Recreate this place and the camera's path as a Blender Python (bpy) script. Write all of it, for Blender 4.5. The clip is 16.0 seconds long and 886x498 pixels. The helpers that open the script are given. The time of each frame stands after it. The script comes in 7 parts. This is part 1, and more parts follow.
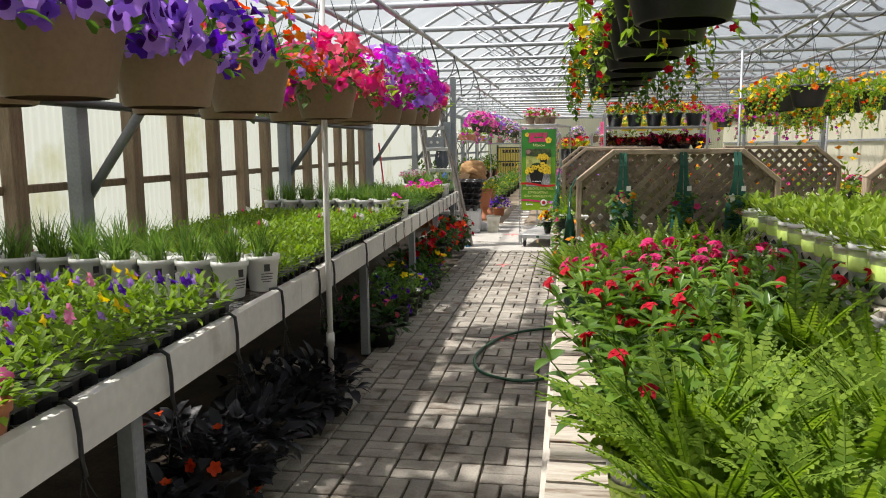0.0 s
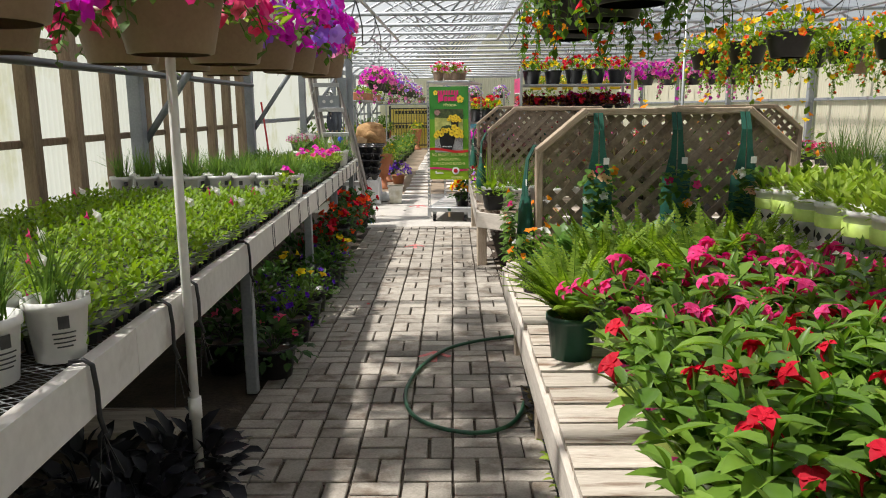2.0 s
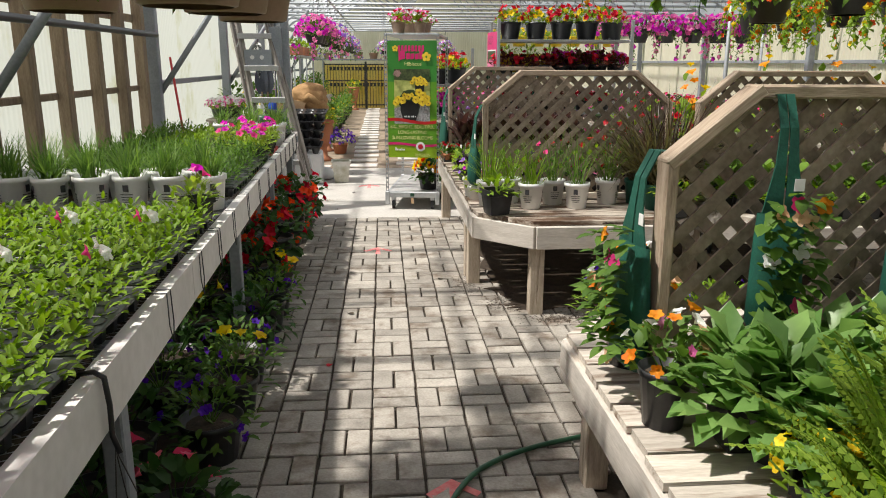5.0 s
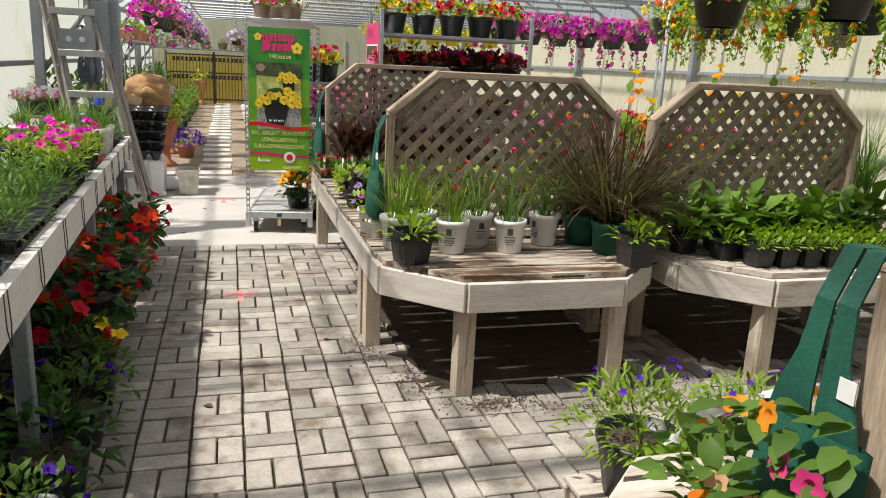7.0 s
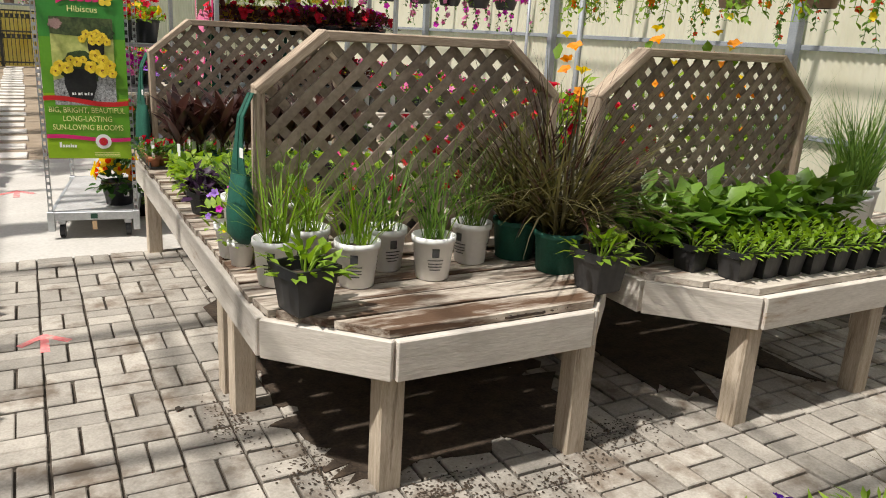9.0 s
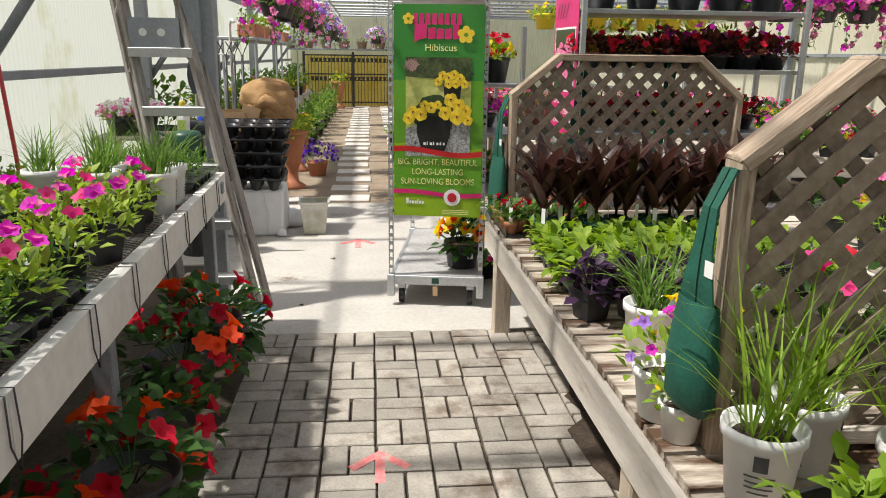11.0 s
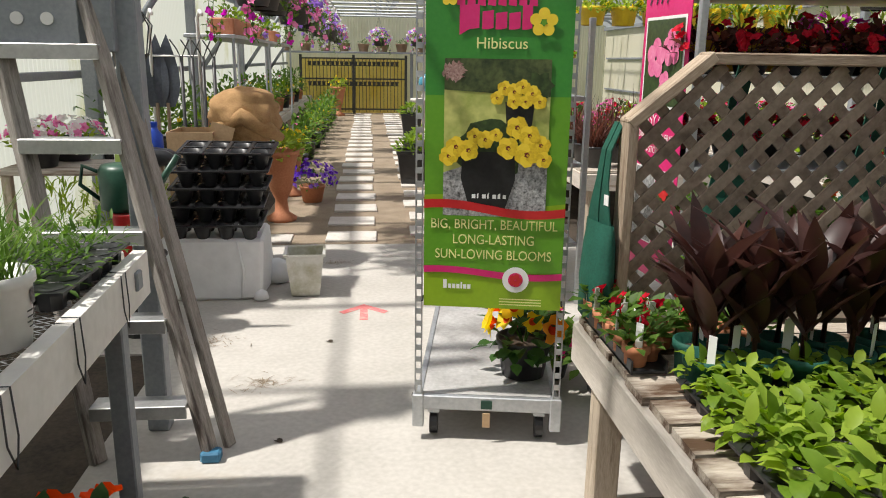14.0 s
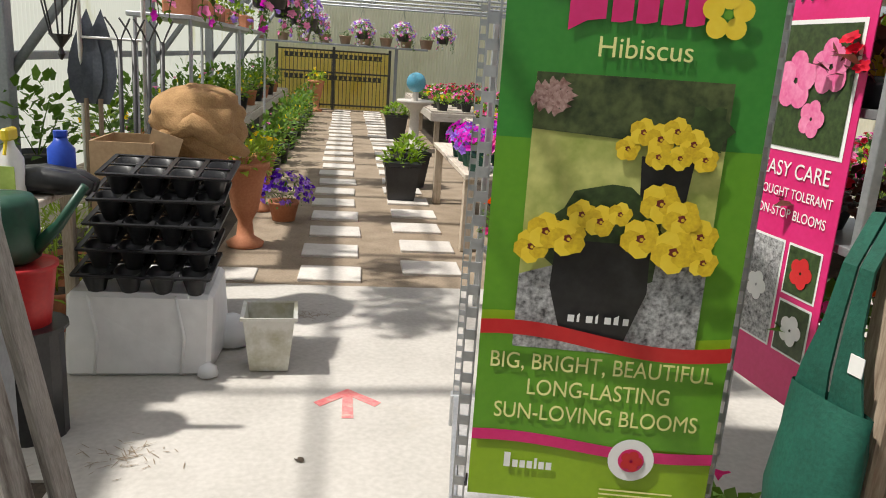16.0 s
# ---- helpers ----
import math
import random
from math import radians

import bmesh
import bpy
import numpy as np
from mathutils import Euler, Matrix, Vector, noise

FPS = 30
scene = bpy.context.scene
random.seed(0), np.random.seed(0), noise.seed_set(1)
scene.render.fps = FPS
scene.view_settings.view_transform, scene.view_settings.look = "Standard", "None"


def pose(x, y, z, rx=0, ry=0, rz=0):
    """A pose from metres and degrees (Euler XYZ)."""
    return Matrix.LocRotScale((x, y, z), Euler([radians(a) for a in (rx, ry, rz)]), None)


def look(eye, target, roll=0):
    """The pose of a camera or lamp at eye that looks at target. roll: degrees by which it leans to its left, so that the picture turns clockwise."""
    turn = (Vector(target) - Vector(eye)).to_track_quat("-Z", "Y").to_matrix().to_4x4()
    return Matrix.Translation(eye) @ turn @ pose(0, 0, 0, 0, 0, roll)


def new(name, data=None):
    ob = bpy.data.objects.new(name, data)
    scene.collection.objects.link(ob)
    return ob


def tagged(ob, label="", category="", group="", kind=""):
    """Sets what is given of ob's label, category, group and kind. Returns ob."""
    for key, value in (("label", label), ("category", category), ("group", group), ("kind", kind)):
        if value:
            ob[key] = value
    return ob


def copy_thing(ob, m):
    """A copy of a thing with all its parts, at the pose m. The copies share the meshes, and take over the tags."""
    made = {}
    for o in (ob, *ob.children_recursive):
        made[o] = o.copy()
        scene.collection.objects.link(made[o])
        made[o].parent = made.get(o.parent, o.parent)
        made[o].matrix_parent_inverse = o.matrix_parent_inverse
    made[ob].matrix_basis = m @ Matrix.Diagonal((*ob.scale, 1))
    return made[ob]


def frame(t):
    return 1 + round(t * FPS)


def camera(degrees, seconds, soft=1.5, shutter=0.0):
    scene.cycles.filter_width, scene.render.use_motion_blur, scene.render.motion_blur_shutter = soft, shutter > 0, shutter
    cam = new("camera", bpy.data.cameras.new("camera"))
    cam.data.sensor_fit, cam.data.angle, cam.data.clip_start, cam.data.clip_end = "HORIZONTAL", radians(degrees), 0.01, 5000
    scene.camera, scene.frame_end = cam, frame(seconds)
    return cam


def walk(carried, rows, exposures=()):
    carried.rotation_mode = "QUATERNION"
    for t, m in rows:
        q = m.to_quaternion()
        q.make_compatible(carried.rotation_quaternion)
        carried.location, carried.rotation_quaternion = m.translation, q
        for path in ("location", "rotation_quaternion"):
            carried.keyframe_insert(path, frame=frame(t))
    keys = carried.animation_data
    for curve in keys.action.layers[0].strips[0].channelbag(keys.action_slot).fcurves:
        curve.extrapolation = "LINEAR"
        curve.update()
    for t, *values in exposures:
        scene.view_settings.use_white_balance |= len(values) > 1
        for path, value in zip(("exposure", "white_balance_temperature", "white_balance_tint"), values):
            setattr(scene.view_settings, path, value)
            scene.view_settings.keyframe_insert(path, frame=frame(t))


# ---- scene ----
cam = camera(61.0, 16.0, soft=1.0)
PATH = [
    (0, (-0.003, -0.004, 1.541), (-0.325, 1.952, 1.273), -0.6),
    (0.5, (-0.132, 0.337, 1.539), (-0.322, 2.307, 1.249), -1.3),
    (1, (-0.215, 0.69, 1.523), (-0.363, 2.659, 1.209), -0.8),
    (1.5, (-0.278, 1.037, 1.517), (-0.405, 3.004, 1.176), -0.5),
    (2, (-0.378, 1.451, 1.527), (-0.406, 3.416, 1.157), -0.6),
    (2.5, (-0.386, 1.828, 1.541), (-0.418, 3.791, 1.16), 0.0),
    (3, (-0.41, 2.161, 1.537), (-0.428, 4.123, 1.15), 0.5),
    (3.2, (-0.451, 2.301, 1.533), (-0.461, 4.261, 1.133), 0.3),
    (5.3, (-0.755, 3.606, 1.576), (-0.585, 5.539, 1.093), 0.2),
    (5.5, (-0.757, 3.74, 1.568), (-0.58, 5.676, 1.101), 0.2),
    (6, (-0.741, 4.076, 1.58), (-0.492, 6.007, 1.123), 1.1),
    (6.5, (-0.792, 4.421, 1.571), (-0.351, 6.318, 1.114), 2.6),
    (7, (-0.841, 4.737, 1.559), (-0.303, 6.604, 1.082), 2.7),
    (7.5, (-0.813, 5.077, 1.541), (-0.213, 6.92, 1.046), 2.3),
    (8, (-0.862, 5.382, 1.541), (0.007, 7.106, 1.02), 2.5),
    (8.5, (-0.831, 5.622, 1.543), (0.132, 7.282, 0.977), 2.2),
    (9, (-0.771, 5.873, 1.534), (0.165, 7.552, 0.985), 3.3),
    (9.5, (-0.783, 6.157, 1.532), (0.006, 7.919, 1.009), 2.7),
    (10, (-0.83, 6.467, 1.552), (-0.3, 8.325, 1.033), 1.5),
    (10.2, (-0.829, 6.602, 1.547), (-0.421, 8.492, 1.036), 1.2),
    (12.3, (-0.814, 7.841, 1.476), (-0.691, 9.778, 0.993), 0.7),
    (12.5, (-0.811, 7.944, 1.485), (-0.678, 9.883, 1.012), 0.7),
    (13, (-0.842, 8.213, 1.495), (-0.654, 10.152, 1.042), 0.4),
    (13.5, (-0.892, 8.502, 1.502), (-0.664, 10.431, 1.029), 0.5),
    (14, (-0.886, 8.821, 1.5), (-0.694, 10.751, 1.012), 0.8),
    (14.5, (-0.908, 9.139, 1.502), (-0.755, 11.071, 1.011), 1.3),
    (15, (-0.962, 9.452, 1.513), (-0.794, 11.38, 1.007), 1.4),
    (15.5, (-0.97, 9.781, 1.518), (-0.775, 11.703, 1.002), 1.7),
    (16, (-0.984, 10.107, 1.52), (-0.713, 12.026, 1.027), 3.8),
]
EXPOSURE, SKY, SUN = 0.14, 0.053, 5.0
walk(cam, [(t, look(eye, target, roll)) for t, eye, target, roll in PATH], exposures=[(0, EXPOSURE), (10.2, EXPOSURE), (13, EXPOSURE - .07), (16, EXPOSURE - .14)])

# ---- daylight ----
SUN_EL, SUN_AZ = 61.0, -97.0         # degrees above the horizon; degrees from +y towards +x
world = bpy.data.worlds.new("sky")
scene.world = world
world.use_nodes = True
wn = world.node_tree.nodes
sky = wn.new("ShaderNodeTexSky")
sky.sky_type = 'NISHITA'
sky.sun_disc = False
sky.sun_elevation = radians(SUN_EL)
sky.sun_rotation = radians(SUN_AZ)
sky.dust_density = 2.0
wn["Background"].inputs[1].default_value = SKY
world.node_tree.links.new(sky.outputs[0], wn["Background"].inputs[0])
sun_data = bpy.data.lights.new("sun", 'SUN')
sun_data.energy, sun_data.angle, sun_data.color = SUN, radians(2.0), (1.0, 0.96, 0.89)
sun = new("sun", sun_data)
sa, se = radians(SUN_AZ), radians(SUN_EL)
sun.matrix_world = look((math.sin(sa) * math.cos(se) * 40, math.cos(sa) * math.cos(se) * 40, math.sin(se) * 40), (0, 0, 0))

# ---- materials ----


def nodes_of(name):
    m = bpy.data.materials.new(name)
    m.use_nodes = True
    nt = m.node_tree
    return m, nt, nt.nodes["Principled BSDF"], nt.nodes["Material Output"]


def surface(name, c1, c2, rough=0.6, scale=6.0, metal=0.0, bump=0.15, fine=60.0, stretch=(1, 1, 1), spread=0.0, stain=None, stain_at=0.62, spec=0.5):
    """Two colours mixed by coarse and fine noise, with a bump; stain: a third colour in blotches; spread: piece to piece variation."""
    m, nt, p, out = nodes_of(name)
    n, l = nt.nodes, nt.links
    tc = n.new("ShaderNodeTexCoord")
    mp = n.new("ShaderNodeMapping")
    mp.inputs["Scale"].default_value = stretch
    l.new(tc.outputs["Object"], mp.inputs[0])
    oi = n.new("ShaderNodeObjectInfo")
    add = n.new("ShaderNodeVectorMath")
    add.operation = 'ADD'
    sc = n.new("ShaderNodeVectorMath")
    sc.operation = 'SCALE'
    sc.inputs[0].default_value = (7.3, 11.1, 5.7)
    l.new(oi.outputs["Random"], sc.inputs["Scale"])
    l.new(mp.outputs[0], add.inputs[0])
    l.new(sc.outputs[0], add.inputs[1])
    a = n.new("ShaderNodeTexNoise")
    a.inputs["Scale"].default_value = scale
    a.inputs["Detail"].default_value = 5
    b = n.new("ShaderNodeTexNoise")
    b.inputs["Scale"].default_value = fine
    b.inputs["Detail"].default_value = 3
    l.new(add.outputs[0], a.inputs[0])
    l.new(add.outputs[0], b.inputs[0])
    mixn = n.new("ShaderNodeMath")
    mixn.operation = 'MULTIPLY_ADD'
    mixn.inputs[1].default_value = 0.45
    l.new(b.outputs[0], mixn.inputs[0])
    half = n.new("ShaderNodeMath")
    half.operation = 'MULTIPLY'
    half.inputs[1].default_value = 0.55
    l.new(a.outputs[0], half.inputs[0])
    l.new(half.outputs[0], mixn.inputs[2])
    ramp = n.new("ShaderNodeValToRGB")
    ramp.color_ramp.elements[0].position, ramp.color_ramp.elements[1].position = 0.33, 0.67
    ramp.color_ramp.elements[0].color = (*c1, 1)
    ramp.color_ramp.elements[1].color = (*c2, 1)
    l.new(mixn.outputs[0], ramp.inputs[0])
    col = ramp.outputs[0]
    if stain:
        s = n.new("ShaderNodeTexNoise")
        s.inputs["Scale"].default_value = scale * 0.45
        s.inputs["Detail"].default_value = 6
        s.inputs["Roughness"].default_value = 0.65
        l.new(add.outputs[0], s.inputs[0])
        r2 = n.new("ShaderNodeValToRGB")
        r2.color_ramp.elements[0].position, r2.color_ramp.elements[1].position = stain_at - 0.09, stain_at + 0.05
        l.new(s.outputs[0], r2.inputs[0])
        mx = n.new("ShaderNodeMix")
        mx.data_type = 'RGBA'
        l.new(r2.outputs[0], mx.inputs[0])
        l.new(col, mx.inputs[6])
        mx.inputs[7].default_value = (*stain, 1)
        col = mx.outputs[2]
    if spread:
        geo = n.new("ShaderNodeNewGeometry")
        sm = n.new("ShaderNodeMath")
        l.new(oi.outputs["Random"], sm.inputs[0])
        l.new(geo.outputs["Random Per Island"], sm.inputs[1])
        fr = n.new("ShaderNodeMath")
        fr.operation = 'FRACT'
        l.new(sm.outputs[0], fr.inputs[0])
        mr = n.new("ShaderNodeMapRange")
        mr.inputs[3].default_value, mr.inputs[4].default_value = 1 - spread, 1 + spread
        l.new(fr.outputs[0], mr.inputs[0])
        hv = n.new("ShaderNodeHueSaturation")
        l.new(mr.outputs[0], hv.inputs["Value"])
        l.new(col, hv.inputs["Color"])
        col = hv.outputs[0]
    l.new(col, p.inputs["Base Color"])
    p.inputs["Roughness"].default_value = rough
    p.inputs["Metallic"].default_value = metal
    p.inputs["Specular IOR Level"].default_value = spec
    if bump:
        bp = n.new("ShaderNodeBump")
        bp.inputs["Strength"].default_value = bump
        bp.inputs["Distance"].default_value = 0.01
        l.new(mixn.outputs[0], bp.inputs["Height"])
        l.new(bp.outputs[0], p.inputs["Normal"])
    return m


def leafy(name, c1, c2, rough=0.5, glow=0.35, spec=0.2):
    """Leaves and petals: colour varies leaf by leaf, and light shines through."""
    m, nt, p, out = nodes_of(name)
    n, l = nt.nodes, nt.links
    geo = n.new("ShaderNodeNewGeometry")
    tc = n.new("ShaderNodeTexCoord")
    no = n.new("ShaderNodeTexNoise")
    no.inputs["Scale"].default_value = 45
    l.new(tc.outputs["Object"], no.inputs[0])
    ad = n.new("ShaderNodeMath")
    ad.operation = 'MULTIPLY_ADD'
    ad.inputs[1].default_value = 0.35
    l.new(no.outputs[0], ad.inputs[0])
    h = n.new("ShaderNodeMath")
    h.operation = 'MULTIPLY'
    h.inputs[1].default_value = 0.8
    l.new(geo.outputs["Random Per Island"], h.inputs[0])
    l.new(h.outputs[0], ad.inputs[2])
    ramp = n.new("ShaderNodeValToRGB")
    ramp.color_ramp.elements[0].color = (*c1, 1)
    ramp.color_ramp.elements[1].color = (*c2, 1)
    l.new(ad.outputs[0], ramp.inputs[0])
    l.new(ramp.outputs[0], p.inputs["Base Color"])
    p.inputs["Roughness"].default_value = rough
    p.inputs["Specular IOR Level"].default_value = spec
    tr = n.new("ShaderNodeBsdfTranslucent")
    hv = n.new("ShaderNodeHueSaturation")
    hv.inputs["Value"].default_value = 1.6
    hv.inputs["Saturation"].default_value = 1.1
    l.new(ramp.outputs[0], hv.inputs["Color"])
    l.new(hv.outputs[0], tr.inputs[0])
    mx = n.new("ShaderNodeMixShader")
    mx.inputs[0].default_value = glow
    l.new(p.outputs[0], mx.inputs[1])
    l.new(tr.outputs[0], mx.inputs[2])
    l.new(mx.outputs[0], out.inputs[0])
    return m


def sheet(name, tint, clear, dirt=None, dirt_scale=(0.7, 0.7, 0.35), dirt_at=0.56, body=0.2):
    """Greenhouse glazing: part clear, part milky; dirt: algae and dust in streaks."""
    m, nt, p, out = nodes_of(name)
    n, l = nt.nodes, nt.links
    tc = n.new("ShaderNodeTexCoord")
    mp = n.new("ShaderNodeMapping")
    mp.inputs["Scale"].default_value = dirt_scale
    l.new(tc.outputs["Object"], mp.inputs[0])
    no = n.new("ShaderNodeTexNoise")
    no.inputs["Scale"].default_value = 2.2
    no.inputs["Detail"].default_value = 7
    no.inputs["Roughness"].default_value = 0.6
    l.new(mp.outputs[0], no.inputs[0])
    ramp = n.new("ShaderNodeValToRGB")
    ramp.color_ramp.elements[0].position, ramp.color_ramp.elements[1].position = dirt_at - 0.07, dirt_at + 0.1
    ramp.color_ramp.elements[0].color = (*tint, 1)
    ramp.color_ramp.elements[1].color = (*(dirt or [0.93 * c for c in tint]), 1)
    l.new(no.outputs[0], ramp.inputs[0])
    tr = n.new("ShaderNodeBsdfTranslucent")
    df = n.new("ShaderNodeBsdfDiffuse")
    cl = n.new("ShaderNodeBsdfTransparent")
    l.new(ramp.outputs[0], tr.inputs[0])
    l.new(ramp.outputs[0], df.inputs[0])
    l.new(ramp.outputs[0], cl.inputs[0])
    m1, m2 = n.new("ShaderNodeMixShader"), n.new("ShaderNodeMixShader")
    m1.inputs[0].default_value = body
    l.new(tr.outputs[0], m1.inputs[1])
    l.new(df.outputs[0], m1.inputs[2])
    m2.inputs[0].default_value = clear
    l.new(m1.outputs[0], m2.inputs[1])
    l.new(cl.outputs[0], m2.inputs[2])
    l.new(m2.outputs[0], out.inputs[0])
    return m


M_PAVER = surface("paver", (0.245, 0.220, 0.188), (0.415, 0.376, 0.326), 0.85, 9, bump=0.35, fine=90, spread=0.24, stain=(0.16, 0.125, 0.095), stain_at=0.61)
M_JOINT = surface("joint_sand", (0.035, 0.027, 0.020), (0.09, 0.07, 0.05), 0.95, 8, bump=0.4)
M_SLAB = surface("concrete", (0.41, 0.385, 0.35), (0.55, 0.52, 0.48), 0.8, 2.2, bump=0.08, fine=40, stain=(0.47, 0.41, 0.33), stain_at=0.68)
# soil colour, taken near black to serve as shade under the benches too
M_SOIL_AND_SHADE = surface("soil", (0.022, 0.015, 0.010), (0.085, 0.058, 0.038), 0.95, 14, bump=0.8, fine=70)
M_PATHDIRT = surface("path_dirt", (0.20, 0.15, 0.10), (0.33, 0.26, 0.19), 0.95, 5, bump=0.6, fine=60)
M_DIRT = surface("bare_dirt", (0.028, 0.021, 0.015), (0.085, 0.062, 0.043), 0.95, 5, bump=0.7, fine=50)
M_STONE = surface("step_stone", (0.50, 0.46, 0.42), (0.66, 0.62, 0.57), 0.85, 7, bump=0.25, spread=0.1)
M_GRASS = surface("lawn", (0.07, 0.12, 0.03), (0.16, 0.20, 0.06), 0.9, 0.8, bump=0.3, fine=9)
M_WOOD = surface("weathered_wood", (0.40, 0.345, 0.285), (0.64, 0.575, 0.50), 0.75, 5, bump=0.3, fine=30, stretch=(1, 9, 9), spread=0.14, stain=(0.17, 0.10, 0.06), stain_at=0.62)
M_WETWOOD = surface("soil_stained_wood", (0.33, 0.27, 0.21), (0.62, 0.55, 0.47), 0.7, 4, bump=0.35, fine=30, stretch=(1, 5, 5), spread=0.14, stain=(0.085, 0.045, 0.024), stain_at=0.53)
M_FASCIA = surface("bleached_board", (0.47, 0.42, 0.365), (0.66, 0.605, 0.54), 0.75, 4, bump=0.2, fine=26, stretch=(1, 6, 6), spread=0.08, stain=(0.30, 0.20, 0.12), stain_at=0.69)
M_WOODY = surface("weathered_wood_long", (0.41, 0.345, 0.27), (0.68, 0.61, 0.52), 0.75, 5, bump=0.25, fine=30, stretch=(12, 1, 12), spread=0.12, stain=(0.17, 0.11, 0.07), stain_at=0.67)
M_WOODZ = surface("post_wood", (0.36, 0.285, 0.205), (0.60, 0.51, 0.41), 0.75, 5, bump=0.25, fine=30, stretch=(12, 12, 1.2), spread=0.12, stain=(0.15, 0.10, 0.06), stain_at=0.66)
M_RAIL = surface("weathered_brown_rail", (0.27, 0.195, 0.135), (0.50, 0.40, 0.30), 0.78, 5, bump=0.3, fine=30, stretch=(1, 9, 9), spread=0.15, stain=(0.15, 0.095, 0.06), stain_at=0.62)
M_LATTICE = surface("lattice_wood", (0.19, 0.14, 0.10), (0.38, 0.30, 0.23), 0.8, 9, bump=0.25, fine=50, spread=0.22, stain=(0.12, 0.085, 0.06), stain_at=0.66)
M_STUD = surface("stud_wood", (0.16, 0.11, 0.07), (0.32, 0.24, 0.16), 0.8, 4, bump=0.3, fine=30, stretch=(10, 10, 1), spread=0.15)
M_LADDER = surface("old_grey_wood", (0.21, 0.185, 0.165), (0.42, 0.385, 0.35), 0.8, 6, bump=0.3, fine=35, stretch=(9, 9, 1), stain=(0.09, 0.07, 0.06), stain_at=0.6)
M_WHITEP = surface("white_paint", (0.66, 0.63, 0.59), (0.82, 0.79, 0.75), 0.55, 3, bump=0.08, fine=25, stain=(0.45, 0.40, 0.34), stain_at=0.7)
M_WHITE = surface("white_plastic", (0.76, 0.75, 0.73), (0.84, 0.83, 0.81), 0.4, 8, bump=0.03)
M_BLACK = surface("black_plastic", (0.012, 0.012, 0.014), (0.03, 0.03, 0.032), 0.38, 9, bump=0.05)
M_TAN = surface("tan_pot_plastic", (0.26, 0.17, 0.11), (0.34, 0.23, 0.155), 0.5, 5, bump=0.05, stain=(0.40, 0.30, 0.22), stain_at=0.72)
M_TERRA = surface("terracotta", (0.42, 0.15, 0.07), (0.55, 0.23, 0.12), 0.75, 6, bump=0.15)
M_TEAL = surface("green_fabric", (0.004, 0.058, 0.038), (0.010, 0.105, 0.070), 0.7, 12, bump=0.25, fine=120)
M_DKGREEN = surface("green_pot_plastic", (0.008, 0.05, 0.03), (0.015, 0.075, 0.045), 0.4, 9, bump=0.04)
M_GALV = surface("galvanised_steel", (0.42, 0.44, 0.46), (0.60, 0.61, 0.62), 0.45, 8, metal=0.75, bump=0.08)
M_ALU = surface("aluminium", (0.46, 0.46, 0.46), (0.62, 0.62, 0.61), 0.42, 7, metal=0.8, bump=0.06)
M_PIPE = surface("grey_roof_pipe", (0.36, 0.38, 0.41), (0.50, 0.52, 0.55), 0.5, 5, metal=0.5, bump=0.05)
M_GREYP = surface("grey_paint", (0.20, 0.22, 0.24), (0.31, 0.33, 0.35), 0.5, 5, bump=0.08)
M_DARKP = surface("dark_pipe", (0.03, 0.03, 0.032), (0.07, 0.07, 0.072), 0.45, 6, bump=0.05)
M_NAVY = surface("dark_steel_blade", (0.02, 0.025, 0.04), (0.06, 0.07, 0.09), 0.4, 9, bump=0.06)
M_HOSE = surface("green_hose", (0.015, 0.07, 0.035), (0.03, 0.12, 0.06), 0.4, 20, bump=0.05)
M_RED = surface("red_plastic", (0.45, 0.015, 0.02), (0.58, 0.03, 0.03), 0.35, 9, bump=0.04)
M_BLUE = surface("blue_plastic", (0.01, 0.05, 0.40), (0.02, 0.08, 0.5), 0.35, 9, bump=0.04)
M_BLUECAP = surface("blue_rubber", (0.03, 0.14, 0.26), (0.06, 0.22, 0.36), 0.6, 20, bump=0.3)
M_YELLOWP = surface("yellow_plastic", (0.75, 0.55, 0.02), (0.85, 0.66, 0.04), 0.4, 9, bump=0.04)
M_LIME = surface("lime_label", (0.42, 0.58, 0.10), (0.55, 0.70, 0.18), 0.5, 9, bump=0)
M_PINKP = surface("pink_label", (0.62, 0.03, 0.22), (0.70, 0.05, 0.28), 0.5, 9, bump=0)
M_BURLAP = surface("burlap", (0.27, 0.15, 0.06), (0.45, 0.27, 0.12), 0.9, 16, bump=0.9, fine=130)
M_CARD = surface("cardboard", (0.40, 0.26, 0.14), (0.52, 0.36, 0.21), 0.8, 6, bump=0.1)
M_WRAP = surface("white_sacking", (0.70, 0.70, 0.71), (0.82, 0.82, 0.83), 0.6, 5, bump=0.5, fine=14)
M_TUB = surface("cloudy_plastic", (0.62, 0.62, 0.57), (0.72, 0.71, 0.66), 0.3, 6, bump=0.05, stain=(0.42, 0.40, 0.28), stain_at=0.58)
M_CHALK = surface("pink_spray_paint", (0.70, 0.15, 0.16), (0.76, 0.29, 0.27), 0.9, 40, bump=0.1, stain=(0.50, 0.42, 0.36), stain_at=0.64)
M_SHELFBLK = surface("rack_steel", (0.30, 0.31, 0.32), (0.42, 0.43, 0.44), 0.4, 6, metal=0.7, bump=0.05)
M_ROOF = sheet("roof_film", (0.93, 0.95, 0.97), 0.55)
M_PANEL = sheet("cream_corrugated_sheet", (0.93, 0.87, 0.70), 0.0, (0.84, 0.78, 0.60), body=0.55)
M_LWALL = sheet("fibreglass_sheet", (0.81, 0.81, 0.775), 0.0, (0.56, 0.54, 0.30), (0.5, 0.9, 0.4), 0.62)

